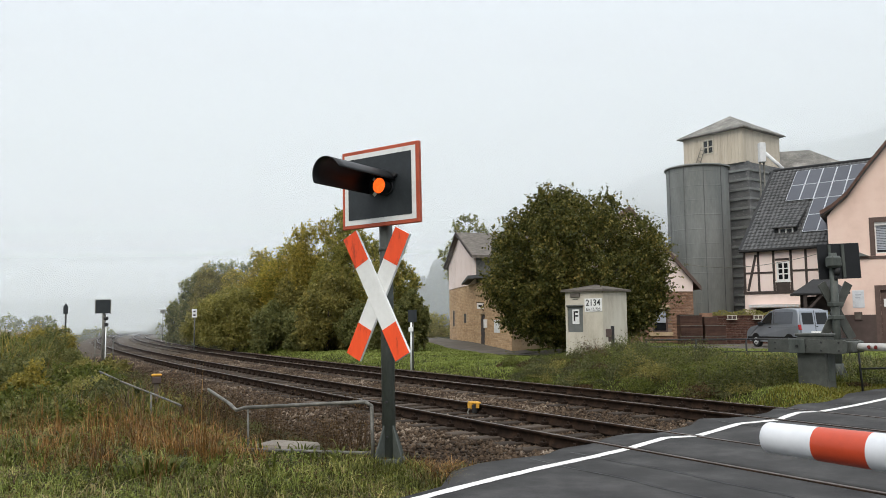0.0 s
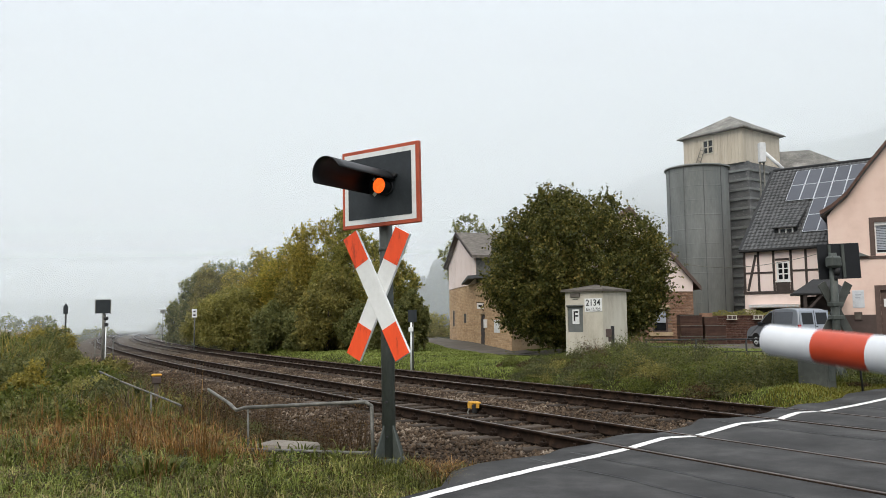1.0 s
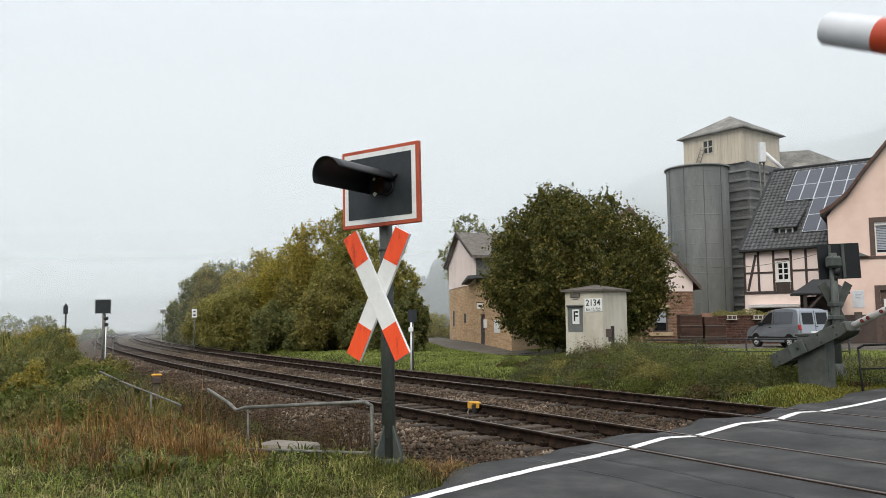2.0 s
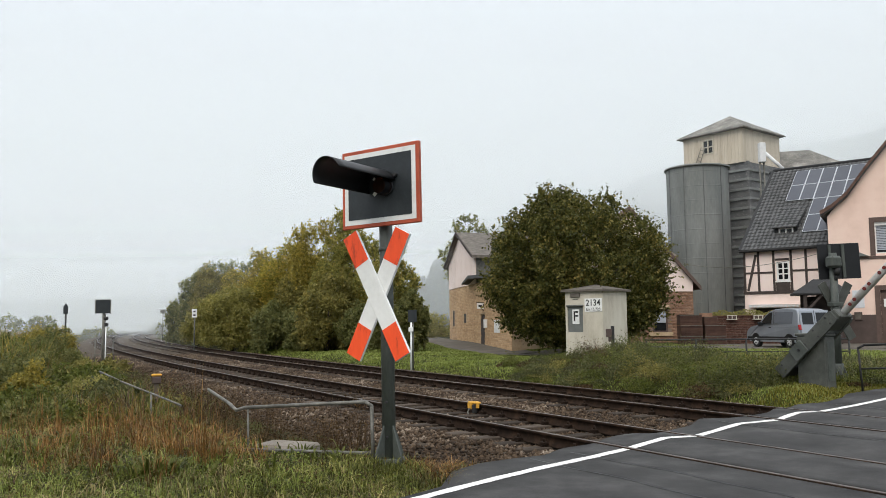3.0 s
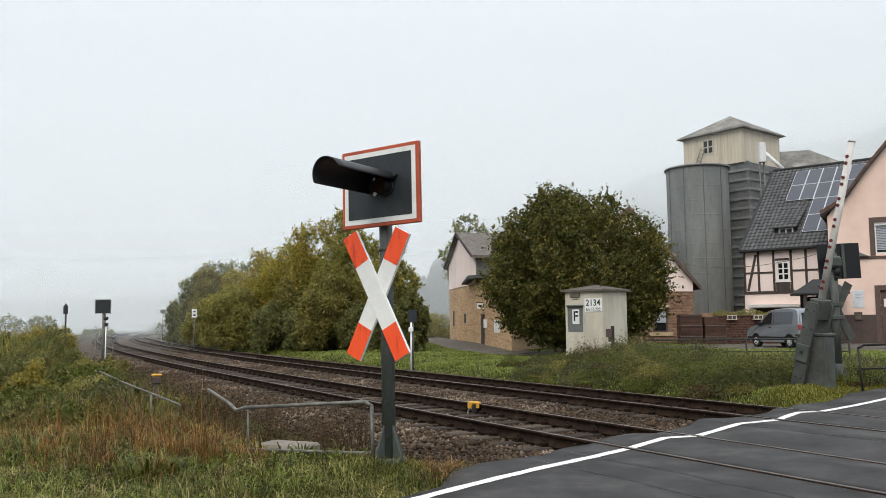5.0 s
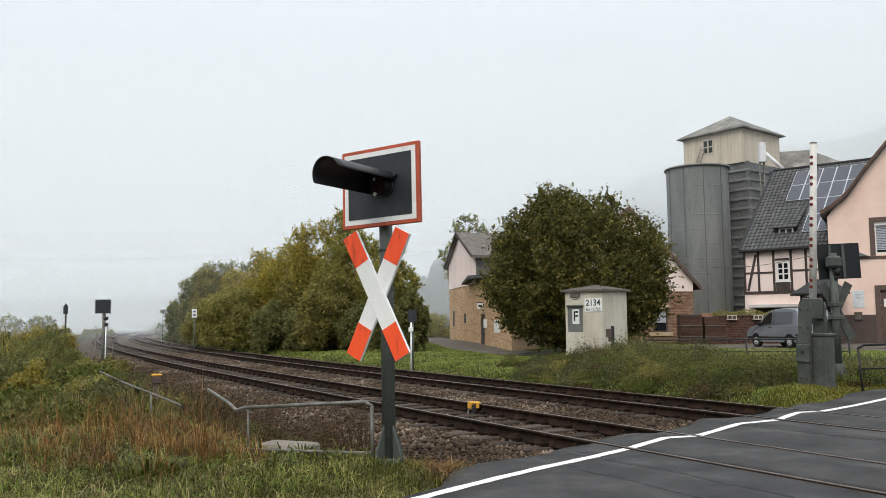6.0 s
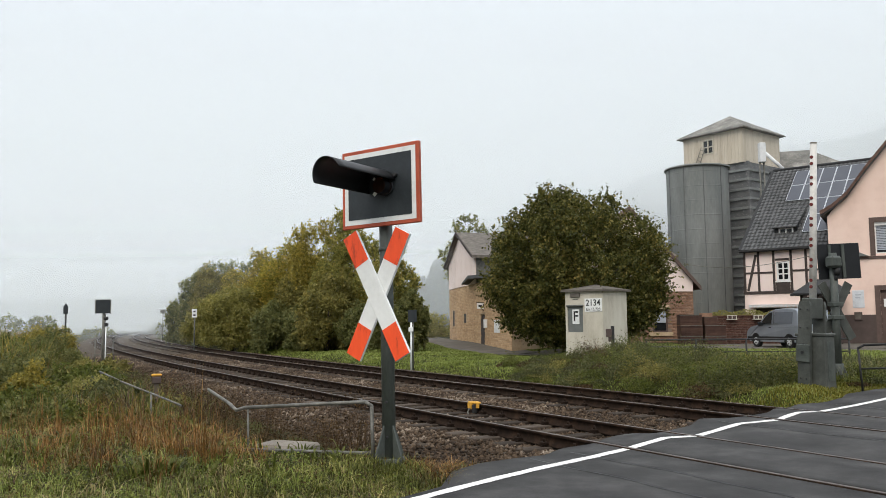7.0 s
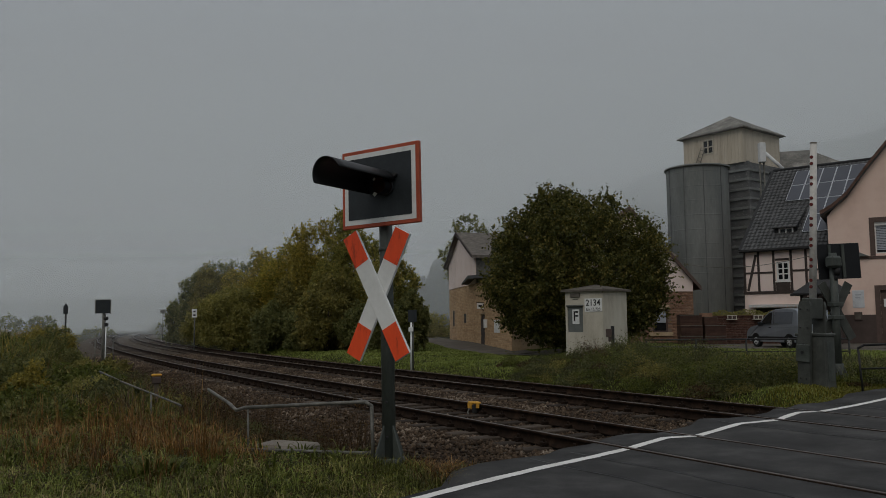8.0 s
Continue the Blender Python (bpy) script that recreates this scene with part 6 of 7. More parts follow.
def garden_wall():
    m = frame_at(14.5, 42.0, 0.3, 1, -0.05)
    th = thing("garden_wall", m, "weathered red-brown brick garden wall with plants on top", "wall")
    bm = bmesh.new()
    box(bm, -1.1, 6.2, 0.0, 0.3, -0.4, 1.46)
    core = part("core", bm, M_MORTAR, th)
    o = piece("bricks", brick_wall_mesh(7.3, -0.2, 1.46, [], 0.26, 0.083, M_WALLBRICK, "bricks", seed=8), core, pose(-1.1, 0, 0))
    o["kind"] = "stuff"
    bm = bmesh.new()
    box(bm, -1.12, 6.2, -0.05, 0.33, 1.461, 1.52, bevel=0.01)
    part("coping", bm, M_WALLBRICK, th)
    bm = bmesh.new()
    box(bm, -1.0, -0.45, -0.12, 0.33, -0.3, 1.66, bevel=0.01)
    part("pier", bm, M_BRICK, th)
    for x in (0.28, 1.62):
        pl = thing("wall_planter", m @ pose(x, -0.14, 1.30), "small white openwork planter on the garden wall", "planter", group="planters on the wall")
        bm = bmesh.new()
        for z in (0.0, 0.2):
            box(bm, -0.02, 0.50, -0.12, -0.09, z, z + 0.04)
        for x2 in (0.0, 0.22, 0.44):
            box(bm, x2, x2 + 0.04, -0.115, -0.095, 0.04, 0.2)
        box(bm, -0.02, 0.5, -0.08, 0.085, 0.0, 0.03)
        part("rack", bm, M_CABIN, pl)
        bm = bmesh.new()
        box(bm, 0.04, 0.44, -0.08, 0.05, 0.03, 0.17, bevel=0.02)
        part("pot", bm, M_PLINTH, pl)
    rng = np.random.default_rng(12)
    num = 5200
    x, y = rng.uniform(-0.4, 6.2, num), rng.uniform(0.02, 0.5, num)
    P = np.stack([x, y, 1.5 + rng.random(num) ** 1.5 * (0.16 + 0.18 * clumpy(x, x * 2.1))], 1)
    o = tagged(new("wall_plants", leaf_mesh("wall_plants", P, 0.07, M_LEAF_LIGHT, rng, up=0.8)), "green creeping plants on the wall top", "plants", kind="stuff")
    o.matrix_basis = m
    # stacked crates before the wall
    for k, (x0, w) in enumerate(((-2.32, 1.12), (-1.08, 1.05))):
        for j in range(3):
            cr = thing("wooden_crate", m @ pose(x0 + (0.03 if j == 1 else 0), -0.9, -0.05 + j * 0.545, 0, 0, (-1.5, 1.0, -0.6)[j]), "stained brown wooden crate stacked by the garden wall", "crate", group="stacked crates")
            if k == 1 and j == 2:
                cr.scale = (0.6, 1, 0.8)
            for z in (0.0, 0.135, 0.27, 0.405):
                bm = bmesh.new()
                box(bm, 0, w, 0, 0.03, z, z + 0.12, bevel=0.004)
                part("slat", bm, M_CRATE, cr)
            bm = bmesh.new()
            box(bm, 0, w, 0.031, 0.75, 0.0, 0.53)
            part("body", bm, M_CRATE, cr)
            bm = bmesh.new()
            box(bm, -0.01, w + 0.01, -0.012, -0.001, 0.50, 0.53)
            part("edge_strip", bm, M_STEEL, cr)


def low_fence():
    th = thing("low_fence", Matrix.Identity(4), "low dark metal rail fence along the yard", "fence")
    pts = [(7.2, 28.6), (8.9, 28.4), (10.6, 28.2), (12.3, 28.0), (14.0, 27.8)]
    bm = bmesh.new()
    pipe(bm, [(x, y, 0.91) for x, y in pts], 0.03, seg=6)
    part("top_rail", bm, M_DARKSTEEL, th)
    bm = bmesh.new()
    pipe(bm, [(x, y, 0.48) for x, y in pts], 0.02, seg=6)
    part("lower_rail", bm, M_DARKSTEEL, th)
    for x, y in pts:
        bm = bmesh.new()
        tube(bm, (x, y, -0.1), (x, y, 0.93), 0.035, seg=8)
        part("post", bm, M_DARKSTEEL, th)


def van():
    """Small panel van: x towards its nose, y to its left."""
    L, Wd = 4.1, 1.70
    ang = 102.1
    th = thing("van", pose(15.80, 34.15, float(ground_z(15.80, 34.15)) + 0.036, 0, 0, ang), "grey-blue compact panel van parked in the yard", "van")
    th.scale = (0.94, 0.94, 0.94)
    # outline of the side, from the rear
    top = [(0.02, 0.42), (0.0, 0.75), (0.05, 1.05), (0.14, 1.62), (0.22, 1.74), (0.45, 1.80), (1.4, 1.84), (2.0, 1.80), (2.35, 1.70), (2.75, 1.42), (3.08, 1.13), (3.2, 1.08), (3.75, 0.96), (4.0, 0.80), (4.08, 0.62), (4.08, 0.36)]
    bot = [(3.75, 0.26), (0.3, 0.26)]
    bm = bmesh.new()
    rings = []
    for f, inset in ((0.0, 0.14), (0.06, 0.03), (0.25, 0.0), (0.75, 0.0), (0.94, 0.03), (1.0, 0.14)):
        ring = []
        for x, z in top + bot:
            tuck = max(0.0, z - 1.0) * 0.16 * (1 if f < 0.5 else -1)
            ring.append(bm.verts.new((x * (1 - 0.0) + (0.04 if x < 1 else -0.04) * inset * 6, (f - 0.5) * Wd + (tuck if f in (0.0, 0.06, 0.94, 1.0) else 0), z - inset * 0.2 * (z > 1.0))))
        rings.append(ring)
    k = len(rings[0])
    for a, b in zip(rings, rings[1:]):
        for j in range(k):
            bm.faces.new((a[j], b[j], b[(j + 1) % k], a[(j + 1) % k])).smooth = True
    bm.faces.new(rings[0][::-1])
    bm.faces.new(rings[-1])
    bmesh.ops.recalc_face_normals(bm, faces=bm.faces[:])
    part("body", bm, M_VAN, th)
    for sy in (-1, 1):
        y = sy * (Wd / 2 - 0.012)
        e = 0.006 * sy

        def side(poly, name, mat, off=0.0, parent=None):
            bm = bmesh.new()
            prism(bm, poly, y + e + off, y + e + off + 0.008 * sy)
            for v in bm.verts:
                v.co.y -= sy * max(0.0, v.co.z - 1.0) * 0.155
            return part(name, bm, mat, parent or th)

        side([(2.06, 1.12), (2.90, 1.12), (2.58, 1.45), (2.28, 1.63), (2.06, 1.66)], "side_window", M_GLASS)
        # lighter strip paints the highlight along the crease
        side([(0.35, 0.98), (1.9, 1.0), (1.9, 1.02), (0.35, 1.0)], "crease_highlight", M_VANLIT)
        side([(0.5, 1.12), (1.85, 1.12), (1.85, 1.66), (0.5, 1.66)], "side_panel", M_VANPANEL)
        side([(0.0, 0.44), (4.0, 0.40), (4.0, 0.50), (0.0, 0.53)], "bumper_strip", M_RUBBER)
        side([(1.92, 0.30), (1.945, 0.30), (1.945, 1.72), (1.92, 1.72)], "door_gap", M_HOOD)
        side([(2.05, 0.92), (2.24, 0.92), (2.24, 0.96), (2.05, 0.96)], "door_handle", M_HOOD)
        for x in (0.72, 3.30):
            wm = pose(x, sy * (Wd / 2 - 0.10), 0.30)
            w = new("wheel")
            w.parent = th
            w.matrix_basis = wm
            bm = bmesh.new()
            tube(bm, (0, -0.09, 0), (0, 0.09, 0), 0.30, seg=24)
            part("tyre", bm, M_RUBBER, w)
            bm = bmesh.new()
            tube(bm, (0, 0.085 * sy, 0), (0, 0.105 * sy, 0), 0.20, 0.17, seg=20)
            part("rim", bm, M_RIM, w)
            bm = bmesh.new()
            for q in range(6):
                box(bm, 0.08, 0.15, 0.10, 0.108, -0.022, 0.022, m=Matrix.Scale(sy, 4, (0, 1, 0)) @ Matrix.Rotation(q * math.pi / 3, 4, "Y"))
            part("rim_slots", bm, M_HOOD, w)
            arch = [(x + 0.37 * math.cos(a), 0.30 + 0.37 * math.sin(a)) for a in np.linspace(-0.1, math.pi + 0.1, 14)]
            bm = bmesh.new()
            prism(bm, [(float(a), float(b)) for a, b in arch], sy * (Wd / 2 - 0.03), sy * (Wd / 2 + 0.004))
            part("wheel_arch", bm, M_HOOD, th)
        bm = bmesh.new()
        box(bm, 2.72, 2.88, sy * (Wd / 2 - 0.03), sy * (Wd / 2 - 0.03) + sy * 0.2, 1.02, 1.2, bevel=0.02) if sy > 0 else box(bm, 2.72, 2.88, -Wd / 2 - 0.17, -Wd / 2 + 0.03, 1.02, 1.2, bevel=0.02)
        part("wing_mirror", bm, M_HOOD, th)
    # rear doors
    bm = bmesh.new()
    m = Matrix.Translation((0.005, 0, 1.02)) @ Matrix.Rotation(radians(8), 4, "Y")
    box(bm, -0.02, 0.0, -0.74, 0.74, -0.36, 0.70, m=m, bevel=0.006)
    rd = part("rear_doors", bm, M_VANLIT, th, "rear doors in a lighter copy of the van paint")
    for a, b in ((-0.64, -0.08), (0.08, 0.64)):
        bm = bmesh.new()
        box(bm, -0.03, -0.021, a, b, 0.06, 0.60, m=m, bevel=0.003)
        part("rear_window", bm, M_GLASS, rd)
    bm = bmesh.new()
    box(bm, -0.028, -0.0205, -0.012, 0.012, -0.36, 0.7, m=m)
    box(bm, -0.04, -0.0205, -0.12, -0.03, -0.06, -0.02, m=m)
    part("door_gap", bm, M_HOOD, rd)
    bm = bmesh.new()
    box(bm, -0.03, -0.0205, -0.26, 0.26, -0.355, -0.25, m=m)
    part("number_plate", bm, M_SIGNWHITE, rd)
    for sy in (-1, 1):
        bm = bmesh.new()
        y = sy * 0.78
        box(bm, -0.03, 0.06, y - 0.06, y + 0.06, -0.18, 0.06, m=m, bevel=0.01)
        part("tail_light", bm, M_TAIL, th)
    bm = bmesh.new()
    box(bm, -0.06, 0.1, -0.82, 0.82, 0.34, 0.58, bevel=0.03)
    part("rear_bumper", bm, M_RUBBER, th)


timber_house()
pink_house()
porch()
brick_house()
stone_house()
mill()
garden_wall()
low_fence()
van()


def overhead_wire():
    th = thing("overhead_wire", Matrix.Identity(4), "thin overhead wire between the houses", "wire")
    bm = bmesh.new()
    pts = []
    for k in range(17):
        f = k / 16
        pts.append((12.97 + 7.28 * f, 46.0 - 3.2 * f * f, 5.05 + 0.07 * f - 2.1 * f * (1 - f)))
    pipe(bm, pts, 0.016, seg=6)
    part("cable", bm, M_STEEL, th)


overhead_wire()


# ---- trees, hedges, weeds, grass ----
def greenery():
    tree("round_tree", pose(6.05, 36.2, 0.3), 8.2, 7.8, 0.0, 7.2, 135000, 0.145, M_LEAF_BUSH, "large round dark green tree beside the relay cabin", seed=11, lobes=170, trunk=0.2, rr=(0.055, 0.11))
    # trackside hedge: far crowns first, low bushes before them
    rows = [(-20.8, 68, 4.0, 5.7, M_LEAF_DEEP, 20, "dark green"), (-23.0, 70, 2.6, 3.6, M_LEAF_DEEP, 33, "dark green"), (-18.2, 64.5, 4.6, 5.9, M_LEAF_RUSSET, 21, "russet"), (-16.0, 62, 3.6, 5.3, M_LEAF_HEDGE, 22, "yellow-green"),
            (-14.2, 54, 4.8, 3.9, M_LEAF_LIGHT, 23, "light green"), (-12.9, 58, 4.4, 6.3, M_LEAF_GOLD, 24, "golden"), (-10.5, 54.5, 4.8, 6.9, M_LEAF_HEDGE, 25, "yellow-green"),
            (-8.3, 52, 4.6, 7.6, M_LEAF_GOLD, 26, "golden"), (-9.4, 50.5, 3.2, 4.2, M_LEAF_RUSSET, 34, "russet"), (-5.9, 49, 4.8, 7.6, M_LEAF_DARK, 27, "dull green"), (-3.2, 45.5, 4.0, 5.9, M_LEAF_DARK, 30, "dull green"),
            (-10.2, 49.0, 3.2, 2.7, M_LEAF_DEEP, 28, "dark green"), (-6.6, 45.6, 3.8, 4.1, M_LEAF_RUSSET, 29, "russet"), (-7.9, 46.6, 2.8, 2.6, M_LEAF_DEEP, 35, "dark green"), (-17.2, 58.0, 3.4, 2.6, M_LEAF_LIGHT, 31, "light green"),
            (-4.4, 44.2, 3.0, 2.6, M_LEAF_DEEP, 36, "dark green"), (-1.9, 43.8, 2.2, 3.6, M_LEAF_DEEP, 32, "dark green")]
    for x, y, w, h, mat, seed, hue in rows:
        tree("hedge_tree", pose(x, y, 0.1), w, w, -0.1, h, int(5600 * w), 0.165, mat, "dense " + hue + " autumn tree in the trackside hedge", seed=seed, lobes=70, trunk=0.1, group="trackside hedge", rr=(0.07, 0.16), tall=0.45, skirt=True)
    for x, y, w, h, seed in ((-28.6, 100, 6.0, 9.4, 44), (-25.0, 100, 6.5, 9.9, 45), (-32, 104, 5, 7.0, 46)):
        tree("pale_tree", pose(x, y, 0.0), w, w, -0.2, h, 9000, 0.30, M_LEAF_DEEP, "tree dim in the fog behind the hedge", seed=seed, lobes=50, group="dim trees behind the hedge", rr=(0.10, 0.2), skirt=True)
    tree("slender_tree", pose(-6.0, 49, 0.1), 1.5, 1.5, 2.0, 9.4, 2600, 0.18, M_LEAF_DARK, "slender tree rising over the hedge", seed=41, lobes=14, rr=(0.2, 0.35))
    tree("yard_tree", pose(2.5, 72, 0.3), 5.6, 5, 4.0, 11.1, 5200, 0.26, M_LEAF_DEEP, "thin-leaved tree behind the stone house", seed=42, lobes=24, rr=(0.10, 0.2))
    for x, y, w, h, seed in ((-71, 130, 7, 3.6, 47), (-66, 132, 5, 3.2, 48), (-52, 150, 6, 2.2, 49), (-60, 140, 6, 0.9, 50)):
        tree("field_bush", pose(x, y, -1.2), w, w, -0.2, h + 1.2, 4000, 0.34, M_LEAF_DEEP, "bush dim in the fog across the meadow", "shrub", seed=seed, lobes=30, group="dim bushes on the meadow", rr=(0.12, 0.22), skirt=True)
    for x, y, w, h, mat, seed in ((-1.7, 67, 2.6, 1.9, M_LEAF_LIGHT, 91), (-0.4, 72, 3.0, 2.4, M_LEAF_DARK, 92), (-2.2, 60, 1.6, 1.2, M_WEED, 93)):
        tree("lane_bush", pose(x, y, 0.2), w, w, -0.1, h, int(2600 * w), 0.12, mat, "green bush beside the lane", "shrub", seed=seed, lobes=30, trunk=0.04, group="bushes beside the lane", rr=(0.08, 0.18), tall=0.5, skirt=True)
    # verge shrubs on the near side
    for x, y, w, h, mat, seed, lab in ((-11.7, 24.0, 1.9, 1.30, M_LEAF_DEEP, 51, "dark green verge shrub"), (-13.3, 27.0, 1.9, 1.55, M_LEAF_GOLD, 55, "yellow autumn shrub"), (-12.4, 26.0, 1.2, 1.30, M_LEAF_YELLOW, 60, "yellow autumn shrub"),
                                       (-14.2, 26.0, 2.2, 1.15, M_WEED, 53, "green verge shrub"), (-16.0, 28.5, 2.8, 1.20, M_LEAF_LIGHT, 54, "pale green verge shrub"), (-13.0, 22.0, 2.0, 0.95, M_BRAMBLE, 61, "green verge shrub"),
                                       (-10.3, 19.6, 1.7, 0.95, M_LEAF_DEEP, 52, "dark green verge shrub"), (-8.5, 16.2, 1.5, 0.82, M_LEAF_DEEP, 56, "dark green verge shrub"), (-8.0, 15.6, 0.7, 0.72, M_LEAF_GOLD, 59, "yellow autumn shrub"),
                                       (-7.5, 16.0, 1.0, 0.62, M_WEED, 62, "green verge shrub"), (-9.2, 21.0, 1.5, 0.75, M_LEAF_RUSSET, 63, "russet verge shrub"), (-7.7, 13.9, 0.9, 0.42, M_LEAF_YELLOW, 64, "yellow autumn shrub"),
                                       (-20, 36, 4.5, 1.3, M_LEAF_YELLOW, 57, "yellow autumn shrub"), (-25, 40, 6, 1.2, M_LEAF_LIGHT, 58, "pale green verge shrub"), (-10.8, 26.5, 1.2, 0.85, M_LEAF_RUSSET, 65, "russet verge shrub"),
                                       (-7.0, 13.6, 1.2, 0.42, M_WEED, 66, "green verge shrub"), (-6.5, 12.6, 1.0, 0.30, M_LEAF_DEEP, 67, "dark green verge shrub"), (-6.1, 14.8, 1.3, 0.42, M_BRAMBLE, 68, "green verge shrub"),
                                       (-5.4, 12.0, 0.9, 0.26, M_WEED, 69, "green verge shrub"), (-6.9, 15.6, 1.4, 0.50, M_LEAF_LIGHT, 70, "pale green verge shrub"), (-5.9, 17.0, 1.3, 0.5, M_LEAF_RUSSET, 71, "russet verge shrub"), (-7.9, 18.3, 1.4, 0.6, M_WEED, 72, "green verge shrub"),
                                       (-25.2, 52, 1.8, 0.9, M_LEAF_YELLOW, 74, "yellow autumn shrub"), (-18.6, 38, 2.0, 0.9, M_LEAF_RUSSET, 75, "russet verge shrub"),
                                       (-9.6, 24.6, 1.5, 0.55, M_BRAMBLE, 76, "green verge shrub"), (-8.4, 21.4, 1.2, 0.45, M_LEAF_RUSSET, 77, "russet verge shrub")):
        g0 = float(ground_z(x, y))
        tree("verge_shrub", pose(x, y, g0), w, w, -0.15, h, int(6200 * w), 0.062, mat, lab + " on the railway verge", "shrub", seed=seed, lobes=44, trunk=0.03, group="verge shrubs", rr=(0.05, 0.15), tall=0.6, skirt=True)
    rng = np.random.default_rng(77)
    # weeds along the far verge: low mounds, each of one kind
    kinds = {"bramble_mounds": (M_BRAMBLE, []), "nettle_mounds": (M_WEED, []), "withered_mounds": (M_WEEDBROWN, []), "russet_mounds": (M_LEAF_RUSSET, [])}
    names = list(kinds)

    def off_machine(x, y):
        return np.hypot(x - 8.2, y - 17.6) > 1.7

    for _ in range(900):
        x, y = rng.uniform(2.2, 14.0), rng.uniform(14.5, 29)
        s, n = track_sn(x, y)
        if not (6.6 < n < 17.0) or across_road(x, y) > ROAD_LEFT - 0.8 or not off_machine(x, y):
            continue
        big = float(smooth(5.9, 8.8, n) * (0.35 + 0.65 * smooth(2.5, 6.0, x)))
        r = rng.uniform(0.25, 0.95) * (0.4 + 0.6 * big)
        h = (0.16 + 0.86 * rng.random() ** 1.8) * (0.3 + 0.7 * big) * (1 - 0.4 * float(smooth(13, 16, n))) * (1 - 0.6 * float(smooth(7.0, 9.5, x)))
        m = int(1900 * r)
        d = rng.normal(size=(m, 3))
        d /= np.linalg.norm(d, axis=1)[:, None]
        q = rng.uniform(0.45, 1.0, (m, 1)) + 0.35 * rng.random((m, 1)) ** 5
        P = d * q * np.array([r, r, h])
        P[:, 2] = np.abs(P[:, 2])
        P += np.array([x, y, float(ground_z(x, y))])
        kinds[names[int(rng.choice(4, p=[0.44, 0.34, 0.10, 0.12]))]][1].append(P)
    for nm, (mat, heap) in kinds.items():
        tagged(new(nm, leaf_mesh(nm, np.concatenate(heap), 0.068, mat, rng, up=0.3, aspect=0.34)), "low mounds of weeds on the far verge", "weeds", kind="stuff")
    for nm, mat, hh, sd, cnt in (("weed_stems", M_BRAMBLE, 0.58, 24, 8000), ("pale_weed_stems", M_STRAW, 0.52, 25, 2200), ("green_weed_blades", M_WEED, 0.44, 26, 5500)):
        x, y = rng.uniform(2.5, 13.5, cnt), rng.uniform(14.5, 29, cnt)
        s, n = track_sn(x, y)
        k = (n > 6.7) & (n < 17) & off_machine(x, y) & (across_road(x, y) < ROAD_LEFT - 0.7) & (clumpy(x + sd, y, 1.3) > 0.42)
        x, y, n = x[k], y[k], n[k]
        blades(nm, x, y, ground_z(x, y), hh * (0.35 + 0.65 * smooth(6.0, 9.0, n) * smooth(2.0, 6.0, x)), 0.014, mat, "arching stems among the weeds of the far verge", "weeds", seed=sd, lean=0.7)
    num = 3500
    x, y = rng.uniform(2.5, 13.5, num), rng.uniform(14.5, 29, num)
    s, n = track_sn(x, y)
    k = (n > 7.2) & (n < 17) & off_machine(x, y) & (across_road(x, y) < ROAD_LEFT - 0.6) & (clumpy(x, y, 1.1) > 0.5)
    blades("weed_stalks", x[k], y[k], ground_z(x[k], y[k]), 0.36, 0.010, M_WEEDBROWN, "thin brown stalks among the weeds", "weeds", seed=14, lean=0.5)
    # lawn beyond the tracks
    num = 360000
    x, y = rng.uniform(-14, 17, num), 16 + 40 * rng.random(num) ** 1.3
    s, n = track_sn(x, y)
    k = clear_ground(x, y) & off_lane(x, y, 1.3) & (n > 6.4) & (n < 24) & (rng.random(num) > 0.35 * smooth(2.5, 5.0, x) * smooth(30, 26, y))
    x, y = x[k], y[k]
    blades("far_lawn", x, y, ground_z(x, y), 0.05 + 0.045 * clumpy(x, y, 0.9), 0.009 + y * 0.00055, M_LAWN, "short green grass beyond the tracks", "grass", seed=3, lean=1.2)
    num = 42000
    x, y = rng.uniform(3.5, 13, num), rng.uniform(13, 21, num)
    c = across_road(x, y)
    s, n = track_sn(x, y)
    k = (c < ROAD_LEFT - 0.05 + 0.15 * rng.standard_normal(num)) & (c > ROAD_LEFT - 1.7) & (n > 5.6)
    x, y = x[k], y[k]
    blades("moss_edge", x, y, ground_z(x, y) + 0.02, 0.07, 0.02, M_MOSS, "yellow-green moss and grass along the asphalt edge", "grass", seed=4, lean=0.8)
    # near verge: tufts of green grass and of dry grass, blades leaning outwards
    def tufts(name, count, xr, yr, per, h, w, mat, label, seed, keep, lean, spread=0.09, low=False):
        r = np.random.default_rng(seed)
        cx, cy = r.uniform(*xr, count), yr[0] + (yr[1] - yr[0]) * r.random(count) ** 1.5
        k = keep(cx, cy, r)
        cx, cy = cx[k], cy[k]
        size = r.uniform(0.45, 1.5, len(cx)) ** 1.2
        if low:
            size = size * (0.5 + 0.6 * smooth(-3.2, -1.2, cx)) * (1 - 0.35 * smooth(-2.6, -1.6, cx)) * (1 - 0.62 * smooth(8.1, 8.7, cy) * smooth(-3.0, -2.4, cx))
        a = r.uniform(0, 6.283, (len(cx), per))
        d = spread * size[:, None] * np.sqrt(r.random((len(cx), per)))
        x, y = (cx[:, None] + np.cos(a) * d).ravel(), (cy[:, None] + np.sin(a) * d).ravel()
        hh = (h * size[:, None] * r.uniform(0.6, 1.2, (len(cx), per))).ravel()
        k = clear_ground(x, y)
        blades(name, x[k], y[k], ground_z(x[k], y[k]), hh[k], w, mat, label, "grass", seed=seed, lean=lean, out=a.ravel()[k])

    def turf(x, y):
        s, n = track_sn(x, y)
        return clear_ground(x, y) & (n < -3.0 - 1.35 * smooth(8.5, 9.9, s))

